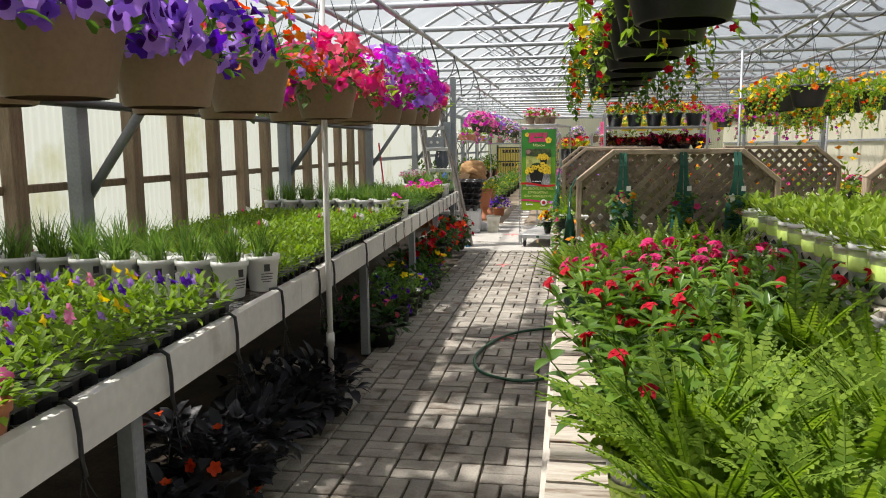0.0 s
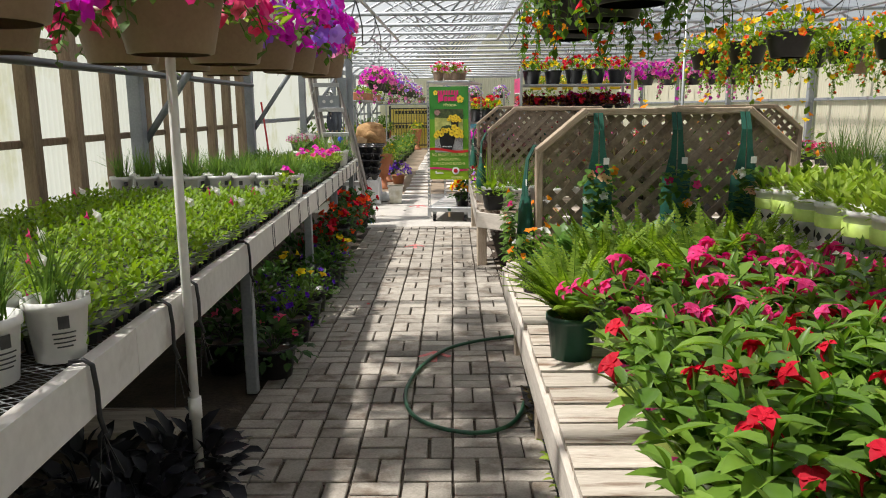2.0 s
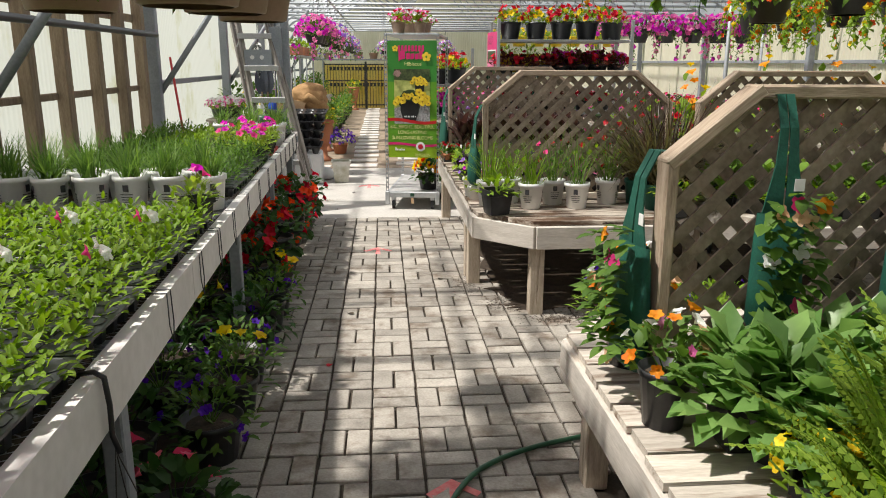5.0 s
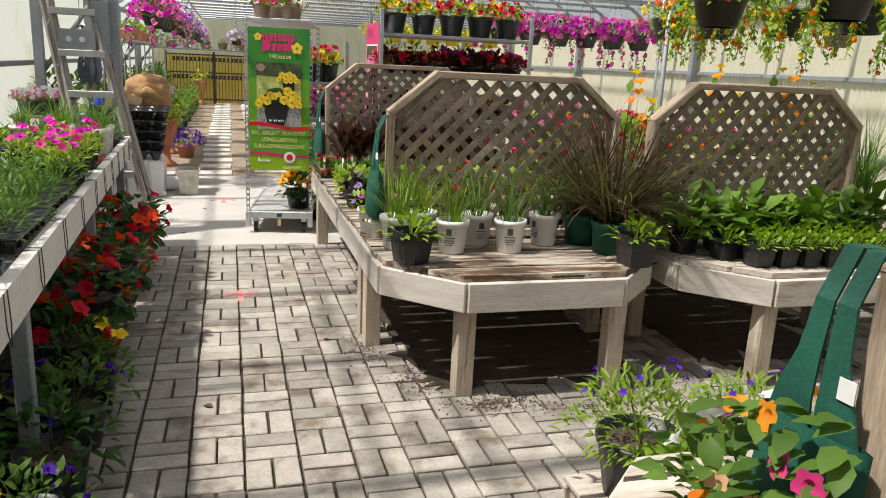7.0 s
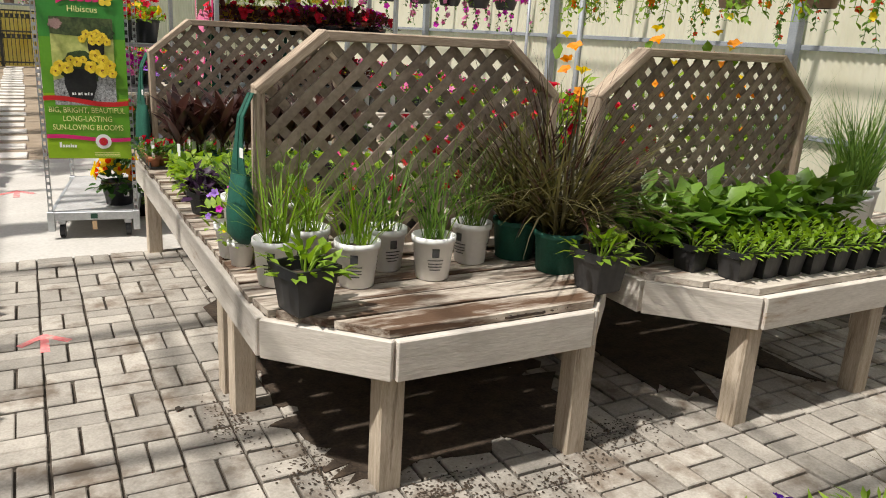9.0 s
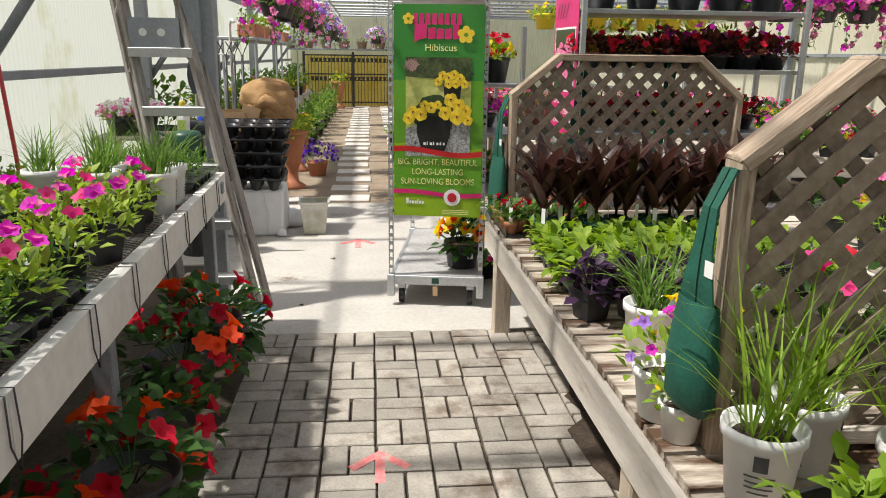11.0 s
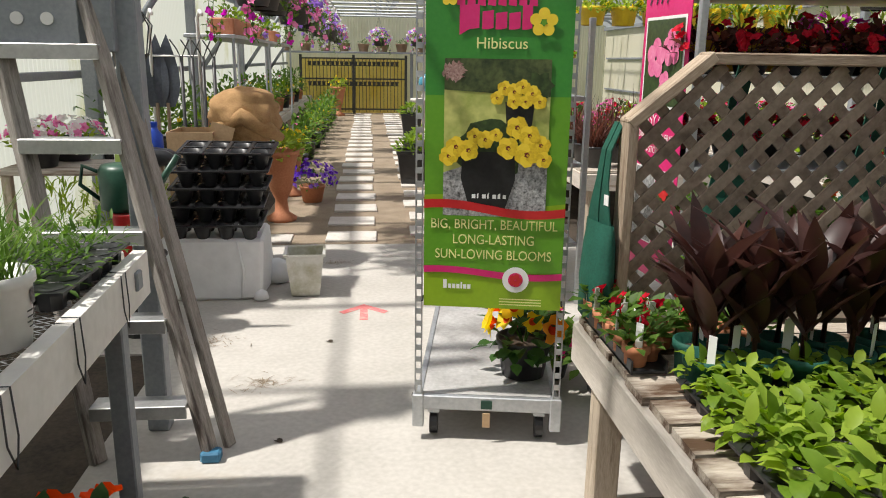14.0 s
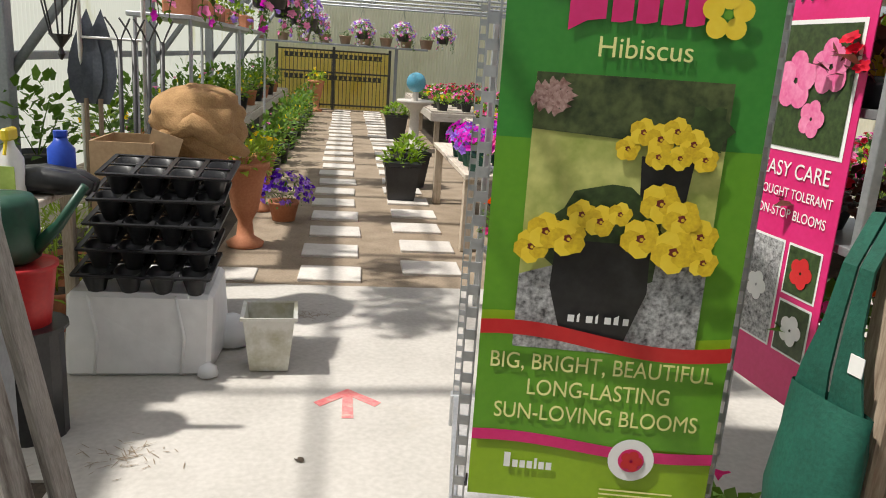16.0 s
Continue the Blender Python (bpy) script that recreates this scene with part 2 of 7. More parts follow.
G_MID = leafy("leaf_green", (0.045, 0.10, 0.018), (0.13, 0.23, 0.04))
G_DARK = leafy("leaf_dark_green", (0.02, 0.055, 0.014), (0.06, 0.13, 0.03), 0.42)
G_LIME = leafy("leaf_lime", (0.15, 0.25, 0.03), (0.34, 0.44, 0.07))
G_BRIGHT = leafy("leaf_bright_green", (0.10, 0.19, 0.018), (0.26, 0.38, 0.045))
G_FERN = leafy("fern_green", (0.085, 0.17, 0.018), (0.29, 0.40, 0.055), 0.55, 0.42)
G_GLOSS = leafy("leaf_glossy", (0.045, 0.115, 0.016), (0.19, 0.31, 0.045), 0.33, 0.3, 0.45)
G_BIGLEAF = leafy("leaf_pale_lobed", (0.085, 0.19, 0.045), (0.24, 0.38, 0.11), 0.38, 0.35, 0.4)
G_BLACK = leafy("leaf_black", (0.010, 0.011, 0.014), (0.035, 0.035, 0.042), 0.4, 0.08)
G_PURPLE = leafy("leaf_purple_black", (0.025, 0.012, 0.03), (0.07, 0.035, 0.075), 0.4, 0.15)
G_MAROON = leafy("leaf_maroon", (0.038, 0.018, 0.016), (0.15, 0.055, 0.038), 0.38, 0.3)
G_BRONZE = leafy("leaf_bronze", (0.035, 0.024, 0.016), (0.13, 0.11, 0.045), 0.5, 0.28)
G_FOUNT = leafy("blade_purple_olive", (0.020, 0.012, 0.014), (0.15, 0.135, 0.045), 0.38, 0.25, 0.45)
G_WINE = leafy("leaf_wine", (0.020, 0.012, 0.013), (0.095, 0.040, 0.032), 0.33, 0.28, 0.4)
G_SWEET = leafy("leaf_sweet_potato", (0.085, 0.175, 0.016), (0.30, 0.40, 0.05), 0.45, 0.4)
G_GRASS = leafy("blade_green", (0.06, 0.13, 0.025), (0.19, 0.30, 0.06), 0.5, 0.35)
G_SAGE = leafy("blade_sage", (0.10, 0.15, 0.07), (0.22, 0.28, 0.13), 0.5, 0.3)
P_PURPLE = leafy("petal_purple", (0.26, 0.11, 0.58), (0.50, 0.30, 0.80), 0.6, 0.4)
P_DKPURPLE = leafy("petal_throat", (0.05, 0.01, 0.14), (0.10, 0.02, 0.22), 0.6, 0.2)
P_VIOLET = leafy("petal_violet", (0.07, 0.02, 0.34), (0.16, 0.05, 0.52), 0.6, 0.35)
P_MAGENTA = leafy("petal_magenta", (0.50, 0.01, 0.42), (0.72, 0.06, 0.56), 0.6, 0.4)
P_PINK = leafy("petal_pink", (0.68, 0.10, 0.36), (0.85, 0.34, 0.56), 0.6, 0.4)
P_HOT = leafy("petal_hot_pink", (0.60, 0.015, 0.15), (0.80, 0.10, 0.31), 0.6, 0.35)
P_CORAL = leafy("petal_coral", (0.76, 0.07, 0.17), (0.88, 0.22, 0.32), 0.6, 0.4)
P_RED = leafy("petal_red", (0.36, 0.003, 0.014), (0.60, 0.012, 0.035), 0.6, 0.25)
P_SCARLET = leafy("petal_scarlet", (0.66, 0.03, 0.01), (0.82, 0.11, 0.03), 0.6, 0.35)
P_ORANGE = leafy("petal_orange", (0.70, 0.15, 0.01), (0.86, 0.34, 0.03), 0.6, 0.35)
P_YELLOW = leafy("petal_yellow", (0.80, 0.52, 0.01), (0.90, 0.70, 0.05), 0.6, 0.35)
P_WHITE = leafy("petal_white", (0.78, 0.76, 0.74), (0.88, 0.87, 0.86), 0.6, 0.35)
P_PEACH = leafy("petal_peach", (0.82, 0.42, 0.25), (0.90, 0.62, 0.42), 0.6, 0.35)

# ---- mesh tools ----


class Shape:
    """A mesh in the making: vertices, faces and the material slot of each face."""

    def __init__(self):
        self.v, self.f, self.s, self.slot = [], [], [], 0

    def add(self, vs, fs):
        k = len(self.v)
        self.v.extend(tuple(q) for q in vs)
        for f in fs:
            self.f.append(tuple(i + k for i in f))
            self.s.append(self.slot)
        return self

    def box(self, c, size, m=None, b=0.0):
        """A box, its edges taken off by b."""
        hx, hy, hz = (q / 2 for q in size)
        c = Vector(c)
        if not b:
            vs = [(x, y, z) for x in (-hx, hx) for y in (-hy, hy) for z in (-hz, hz)]
            fs = [(0, 1, 3, 2), (4, 6, 7, 5), (0, 4, 5, 1), (2, 3, 7, 6), (0, 2, 6, 4), (1, 5, 7, 3)]
        else:
            bm = bmesh.new()
            bmesh.ops.create_cube(bm, size=1)
            for v in bm.verts:
                v.co = (v.co.x * 2 * hx, v.co.y * 2 * hy, v.co.z * 2 * hz)
            bmesh.ops.bevel(bm, geom=bm.edges[:], offset=b, segments=1, affect='EDGES')
            bm.verts.index_update()
            vs = [v.co.copy() for v in bm.verts]
            fs = [[v.index for v in f.verts] for f in bm.faces]
            bm.free()
        vs = [Vector(q) for q in vs]
        if m is not None:
            vs = [m @ q for q in vs]
        return self.add([q + c for q in vs], fs)

    def prism(self, plan, z0, z1):
        n = len(plan)
        vs = [(x, y, z0) for x, y in plan] + [(x, y, z1) for x, y in plan]
        return self.add(vs, [tuple(range(n))[::-1], tuple(range(n, 2 * n))] + [(i, (i + 1) % n, n + (i + 1) % n, n + i) for i in range(n)])

    def tube(self, pts, r, n=8, caps=True):
        """A pipe along points; r: one radius or one for each point."""
        pts = [Vector(q) for q in pts]
        rs = r if isinstance(r, (list, tuple)) else [r] * len(pts)
        vs, fs = [], []
        for i, q in enumerate(pts):
            d = (pts[min(i + 1, len(pts) - 1)] - pts[max(i - 1, 0)]).normalized()
            a = d.orthogonal().normalized() if i == 0 else (a - d * a.dot(d)).normalized()
            w = d.cross(a)
            for k in range(n):
                g = 2 * math.pi * k / n
                vs.append(q + (a * math.cos(g) + w * math.sin(g)) * rs[i])
        for i in range(len(pts) - 1):
            for k in range(n):
                fs.append((i * n + k, i * n + (k + 1) % n, (i + 1) * n + (k + 1) % n, (i + 1) * n + k))
        if caps:
            fs += [tuple(range(n))[::-1], tuple(range((len(pts) - 1) * n, len(pts) * n))]
        return self.add(vs, fs)

    def lathe(self, profile, n=20, at=(0, 0, 0), square=0.0):
        """A turned body from (radius, height) pairs; square: makes it four-cornered."""
        vs, fs = [], []
        for r, z in profile:
            for k in range(n):
                g = 2 * math.pi * (k + 0.5) / n
                c, s = math.cos(g), math.sin(g)
                if square:
                    e = 1 / max(abs(c), abs(s))
                    e = 1 + (e - 1) * square
                    c, s = c * e, s * e
                vs.append((at[0] + r * c, at[1] + r * s, at[2] + z))
        for i in range(len(profile) - 1):
            for k in range(n):
                fs.append((i * n + k, i * n + (k + 1) % n, (i + 1) * n + (k + 1) % n, (i + 1) * n + k))
        fs.append(tuple(range((len(profile) - 1) * n, len(profile) * n)))
        return self.add(vs, fs)

    def leaf(self, p, d, up, L, W, bend=0.5, n=3, fold=0.2, shape=0.9):
        """One folded leaf from p along d, drooping by bend radians over its length."""
        p, d = Vector(p), Vector(d).normalized()
        side = d.cross(up)
        if side.length < 1e-4:
            side = d.orthogonal()
        side.normalize()
        nrm = side.cross(d).normalized()
        vs, fs = [], []
        step = L / n
        for i in range(n + 1):
            q = i / n
            w = 0.5 * W * math.sin(math.pi * min(1, 0.1 + 0.9 * q) ** shape) if i < n else 0
            if i < n:
                vs += [p - side * w + nrm * w * fold, p, p + side * w + nrm * w * fold]
            else:
                vs.append(p)
            d = (d * math.cos(bend / n) - nrm * math.sin(bend / n)).normalized()
            nrm = side.cross(d).normalized()
            p = p + d * step
        for i in range(n - 1):
            a = i * 3
            fs += [(a, a + 1, a + 4, a + 3), (a + 1, a + 2, a + 5, a + 4)]
        a = (n - 1) * 3
        fs += [(a, a + 1, a + 3), (a + 1, a + 2, a + 3)]
        return self.add(vs, fs)

    def bloom(self, p, d, r, petals=5, cup=0.35, throat=None, depth=0.5):
        """An open flower facing d; throat: the slot of its eye."""
        p, d = Vector(p), Vector(d).normalized()
        a = d.orthogonal().normalized()
        w = d.cross(a)
        turn = random.random() * 6.28
        n = petals * 3
        ring1, ring2 = [], []
        for k in range(n):
            g = turn + 2 * math.pi * k / n
            o = a * math.cos(g) + w * math.sin(g)
            rr = r * (0.72 if k % 3 == 0 else 1.0) * random.uniform(0.92, 1.05)
            ring1.append(p + o * r * 0.36 + d * r * 0.05)
            ring2.append(p + o * rr + d * r * cup * random.uniform(0.5, 1.2))
        k0 = self.slot
        if throat is not None:
            self.slot = throat
        self.add([p - d * r * depth] + ring1, [(0, 1 + i, 1 + (i + 1) % n) for i in range(n)])
        self.slot = k0
        self.add(ring1 + ring2, [(i, (i + 1) % n, n + (i + 1) % n, n + i) for i in range(n)])
        return self

    def mesh(self, name, mats, smooth=True):
        me = bpy.data.meshes.new(name)
        me.from_pydata([tuple(q) for q in self.v], [], self.f)
        for m in (mats if isinstance(mats, (list, tuple)) else [mats]):
            me.materials.append(m)
        if any(self.s):
            me.polygons.foreach_set("material_index", self.s)
        if smooth:
            me.polygons.foreach_set("use_smooth", [True] * len(me.polygons))
        me.update()
        return me


def part(name, shape, mats, parent, label="", smooth=False, kind=""):
    me = shape if isinstance(shape, bpy.types.Mesh) else shape.mesh(name, mats, smooth)
    ob = new(name, me)
    ob.parent = parent
    return tagged(ob, label, kind=kind)


def solid(name, shape, mats, label, category, kind="", smooth=False, group=""):
    return tagged(new(name, shape.mesh(name, mats, smooth)), label, category, group, kind)


def thing(name, label, category, x=0, y=0, z=0, rz=0, group=""):
    ob = new(name)
    ob.matrix_basis = pose(x, y, z, 0, 0, rz)
    ob.empty_display_size = 0.1
    return tagged(ob, label, category, group)


def spread_out(protos, places):
    """Sets the prototypes, and copies of them, at places (x, y, z[, turn[, scale]])."""
    for k, pl in enumerate(places):
        x, y, z = pl[:3]
        rz = pl[3] if len(pl) > 3 else random.uniform(0, 360)
        s = pl[4] if len(pl) > 4 else random.uniform(0.92, 1.08)
        m = pose(x, y, z, 0, 0, rz)
        if k < len(protos):
            protos[k].matrix_basis = m
        else:
            copy_thing(protos[k % len(protos)], m @ Matrix.Diagonal((s, s, s, 1)))
    return protos


def rnd_dir(zmin=-0.2, zmax=1.0):
    g, z = random.uniform(0, 6.2832), random.uniform(zmin, zmax)
    r = math.sqrt(max(0, 1 - z * z))
    return Vector((r * math.cos(g), r * math.sin(g), z))


UP = Vector((0, 0, 1))

# ---- ground and shell ----
ground = solid("ground", Shape().prism([(-400, -400), (400, -400), (400, 400), (-400, 400)], -0.4, -0.12), M_GRASS, "grassy ground outside the greenhouse", "ground", "structure")
X0, X1, Y0, Y1 = -3.2, 6.0, -1.6, 31.0
EAVE, RIDGE = 2.45, 4.35
floor = solid("floor", Shape().prism([(X0, Y0), (X1, Y0), (X1, Y1), (X0, Y1)], -0.12, -0.012), M_DIRT, "bare dark dirt floor under the benches", "floor", "structure")
bed = solid("paver_bed", Shape().prism([(-1.46, Y0 + .05), (5.9, Y0 + .05), (5.9, 11.1), (-1.46, 11.1)], -0.011, -0.006), M_JOINT, "dark sand bed in the joints of the brick paving", "paving bed", "structure")
slab = solid("concrete_slab", Shape().prism([(-1.95, 11.115), (5.9, 11.115), (5.9, 14.95), (-2.5, 14.95), (-2.5, 12.6), (-1.95, 12.6)], -0.011, 0.0), M_SLAB, "pale sunlit concrete floor slab with dirt stains", "concrete floor", "structure")
pathbed = solid("dirt_path", Shape().prism([(-1.9, 14.955), (0.6, 14.955), (0.6, 30.9), (-1.9, 30.9)], -0.011, -0.004), M_PATHDIRT, "light brown dirt path between stepping stones", "dirt path", "structure")


def corrugated(length, height, pitch=0.076, amp=0.009, cut=None):
    """An upright corrugated sheet along x; cut: its height at a place."""
    s = Shape()
    n = int(length / pitch) * 4
    vs, fs = [], []
    for i in range(n + 1):
        u = length * i / n
        h = cut(u) if cut else height
        y = amp * math.sin(2 * math.pi * u / pitch)
        vs += [(u, y, -0.1), (u, y, h)]
    for i in range(n):
        fs.append((2 * i, 2 * i + 2, 2 * i + 3, 2 * i + 1))
    return s.add(vs, fs)


def arch(x):
    q = (x - X0) / (X1 - X0)
    return EAVE + (RIDGE - EAVE) * (1 - abs(2 * q - 1) ** 1.7)


wall_l = solid("wall_west", corrugated(Y1 - Y0, EAVE, 0.07, 0.008), M_LWALL, "translucent white fibreglass wall with green algae stains", "greenhouse wall", "structure", True)
wall_l.matrix_basis = pose(X0, Y0, 0, 0, 0, 90)
wall_r = solid("wall_east", corrugated(Y1 - Y0, EAVE), M_PANEL, "cream corrugated translucent greenhouse side wall", "greenhouse wall", "structure", True)
wall_r.matrix_basis = pose(X1, Y0, 0, 0, 0, 90)
wall_n = solid("wall_north", corrugated(X1 - X0, EAVE, cut=lambda u: arch(X0 + u)), M_PANEL, "cream corrugated end wall of the greenhouse", "greenhouse wall", "structure", True)
wall_n.matrix_basis = pose(X0, Y1, 0)
wall_s = solid("wall_south", corrugated(X1 - X0, EAVE, cut=lambda u: arch(X0 + u)), M_PANEL, "cream corrugated end wall near the entrance", "greenhouse wall", "structure", True)
wall_s.matrix_basis = pose(X0, Y0, 0)

roof = Shape()
xs = [X0 + (X1 - X0) * i / 40 for i in range(41)]
roof.add([(x, y, arch(x) + 0.03) for x in xs for y in (Y0, Y1)], [(2 * i, 2 * i + 2, 2 * i + 3, 2 * i + 1) for i in range(40)])
ceiling = solid("ceiling", roof, M_ROOF, "translucent plastic film roof over steel bows", "greenhouse roof", "structure", True)
ceiling.visible_shadow = False

# steel bows, ties and purlins of the roof
for k in range(int((Y1 - Y0) / 1.22) + 1):
    y = Y0 + 0.1 + 1.22 * k
    if y > Y1:
        break
    bow = thing("roof_truss", "grey steel pipe roof bow with a horizontal tie", "roof truss", 0, y, 0, group="roof trusses")
    part("bow", Shape().tube([(x, 0, arch(x)) for x in xs[::2]], 0.024, 6), M_PIPE, bow, smooth=True)
    part("tie", Shape().tube([(X0 + 0.05, 0, 2.62), (X1 - 0.05, 0, 2.62)], 0.024, 6), M_PIPE, bow, smooth=True)
    for a, b in ((-1.6, -0.4), (1.12, -0.4), (1.12, 2.6), (3.9, 2.6)):
        part("web", Shape().tube([(a, 0, arch(a) if a != 1.12 else RIDGE), (b, 0, 2.62)], 0.014, 5), M_PIPE, bow, smooth=True)
for i, x in enumerate((-2.6, -1.2, 0.2, 1.12, 2.4, 3.8, 5.0)):
    solid("purlin", Shape().tube([(x, Y0 + .05, arch(x) - 0.05), (x, Y1 - .05, arch(x) - 0.05)], 0.02, 6), M_PIPE, "grey steel purlin pipe running along the roof", "purlin", smooth=True, group="purlins")
for x in (X0 + .06, X1 - .06):
    solid("eave_rail", Shape().box((x, (Y0 + Y1) / 2, EAVE - .03), (0.06, Y1 - Y0 - .1, 0.1), b=.006), M_GREYP, "grey steel eave rail along the top of the wall", "rail")

# west wall frame: posts with braces, studs and girts
for y in (.75, 4.35, 7.9, 11.5, 15.1, 18.7, 22.3, 25.9):
    post = thing("wall_post", "grey steel wall post with a diagonal brace", "post", X0 + .15, y, 0, group="wall posts")
    part("upright", Shape().box((0, 0, EAVE / 2 - .01), (0.11, 0.11, EAVE - .02), b=.008), M_GREYP, post)
    part("brace", Shape().tube([(0.02, 0.05, 1.25), (0.5, 0.12, 1.95), (0.9, 0.15, 2.55)], 0.032, 6), M_GREYP, post, smooth=True)
for k in range(19):
    y = 0.1 + 0.62 * k + random.uniform(-.05, .05)
    if min(abs(y - q) for q in (.75, 4.35, 7.9, 11.5)) > .16:
        solid("wall_stud", Shape().box((X0 + .09, y, EAVE / 2 - .02), (0.09, 0.11, EAVE - .04), b=.006), M_STUD, "dark weathered wooden stud against the fibreglass wall", "wall stud", group="wall studs")
for z, h in ((1.32, .05), (1.98, .07)):
    solid("girt", Shape().box((X0 + .035, (Y0 + 11.4) / 2, z), (0.05, 11.4 - Y0 - .1, h), b=.005), M_STUD, "horizontal wooden rail across the wall studs", "rail", group="wall rails")
solid("girt", Shape().box((X0 + .035, 21.2, 1.35), (0.05, 19.4, 0.06), b=.005), M_GREYP, "grey metal rail across the far wall", "rail", group="wall rails")
solid("irrigation_pipe", Shape().tube([(X0 + .25, Y0 + .1, 1.83), (X0 + .25, 11.3, 1.83)], 0.028, 8), M_DARKP, "black water pipe running along the wall", "pipe", smooth=True)
for y in (3.0, 7.0, 11.0, 15.0, 19.0, 23.0, 27.0):
    solid("wall_post", Shape().box((5.9, y, EAVE / 2 - .01), (0.1, 0.1, EAVE - .02), b=.008), M_GREYP, "dark grey steel post on the cream wall", "post", group="east wall posts")
for z in (0.75, 1.6):
    solid("girt", Shape().box((5.965, 14.7, z), (0.03, 32, 0.05), b=.004), M_GREYP, "grey metal rail on the cream wall", "rail", group="wall rails")
# unseen boards, added to stop daylight through the wall from reaching under the bench
solid("knee_wall", Shape().box((X0 + .012, 4.65, .36), (.02, 12.3, .84), b=.003), M_STUD, "added dark boards keeping wall light out from under the bench", "knee wall", "structure")
# pipe from which the baskets hang
for x, z, rise in ((-1.25, 2.44, .012), (0.36, 2.6, 0), (3.0, 2.6, 0)):
    solid("basket_rail", Shape().tube([(x, Y0 + .1, z + rise * Y0), (x, 14, z + rise * 14)], 0.02, 8), M_GALV, "galvanised pipe carrying the hanging baskets", "rail", smooth=True, group="basket rails")
for x, y, z0 in ((2.0, 9.4, 0.0), (4.4, 9.0, 0), (4.1, 13.0, 0)):
    solid("support_pipe", Shape().tube([(x, y, z0), (x, y, 2.62)], 0.017, 8), M_PIPE, "thin grey steel pipe standing up to the roof tie", "pipe", smooth=True, group="support pipes")

# ---- benches ----


def bench(name, x0, x1, y0, y1, z, ch, label, near=True, far=True, legs=(), fas=None, board=0.135, top=None):
    """A slatted bench with cut corners; ch: the cut."""
    b = thing(name, label, "plant bench", group="slatted benches")
    fas = fas or (M_FASCIA, M_FASCIA)
    cn, cf = (ch if near else 0), (ch if far else 0)

    def lim(y):
        e = max(cn - (y - y0), cf - (y1 - y), 0)
        return x0 + e, x1 - e
    y = y0 + .012
    while y < y1 - .03:
        ye = min(y + board, y1 - .005)
        a, c = lim(y), lim(ye)
        o = random.uniform(-.004, .012)
        pl = [(a[0] - o, y), (a[1], y), (c[1], ye), (c[0] - o, ye)]
        part("slat", Shape().prism(pl, z - .024 + random.uniform(-.002, .002), z + random.uniform(-.002, .003)), top or M_WOOD, b)
        y = ye + .018
    ring = [(x0 + cn, y0), (x1 - cn, y0), (x1, y0 + cn), (x1, y1 - cf), (x1 - cf, y1), (x0 + cf, y1), (x0, y1 - cf), (x0, y0 + cn)]
    for i in range(8):
        p, q = Vector((*ring[i], 0)), Vector((*ring[(i + 1) % 8], 0))
        d = q - p
        if d.length < .02:
            continue
        m = Matrix.Rotation(math.atan2(d.y, d.x), 3, 'Z')
        nrm = Vector((d.y, -d.x, 0)).normalized()
        c = (p + q) / 2 + nrm * .003
        part("fascia", Shape().box((0, 0, 0), (d.length - .003, .036, .14), b=.004), fas[0], b).matrix_basis = Matrix.Translation((c.x, c.y, z - .098)) @ m.to_4x4()
    for x, y in legs:
        part("leg", Shape().box((x, y, (z - .03) / 2), (.09, .09, z - .03), b=.006), M_WOODZ, b)
    return b


bench("slatted_bench", -.05, 1.1, 1.2, 6.35, .56, .25, "weathered wooden slatted bench crowded with ferns and flowers", near=False,
      legs=[(.04, 1.35), (.04, 2.9), (.04, 4.75), (.04, 5.95), (.30, 6.24), (.95, 6.0), (1.0, 4.7), (1.0, 2.9), (1.0, 1.4), (.7, 6.24)])
bench("slatted_bench", -.15, 1.31, 7.862, 11.3, .625, .335, "weathered wooden slatted bench with soil on its bare top", far=False, top=M_WETWOOD,
      legs=[(-.10, 8.69), (-.10, 8.88), (.215, 7.97), (.965, 7.90), (1.25, 8.69), (-.10, 11.08), (1.25, 11.1), (1.25, 9.9)])
bench("slatted_bench", 1.42, 2.9, 7.74, 11.3, .625, .33, "weathered wooden slatted bench with potted green plants", far=False,
      legs=[(1.49, 8.6), (1.77, 7.81), (2.58, 7.80), (2.8, 8.6), (1.5, 9.7), (1.5, 11.1), (2.8, 11.1), (2.8, 9.7)])
bench("slatted_bench", 1.14, 2.5, 2.6, 5.55, .93, .02, "white-edged wooden bench with rows of lime plants", near=False,
      legs=[(1.22, 2.7), (1.22, 4.4), (1.22, 5.45), (2.4, 2.7), (2.4, 4.4), (2.4, 5.45)], fas=(M_WHITEP, M_WHITEP))


def clip_line(p, d, poly):
    lo, hi = -9, 9
    n = len(poly)
    for i in range(n):
        a, b = Vector(poly[i]), Vector(poly[(i + 1) % n])
        nr = Vector((-(b - a).y, (b - a).x))
        den, num = nr.dot(d), nr.dot(a - p)
        if abs(den) < 1e-6:
            if num > 0:
                return None
        elif den > 0:
            lo = max(lo, num / den)
        else:
            hi = min(hi, num / den)
    return (lo, hi) if hi - lo > .04 else None


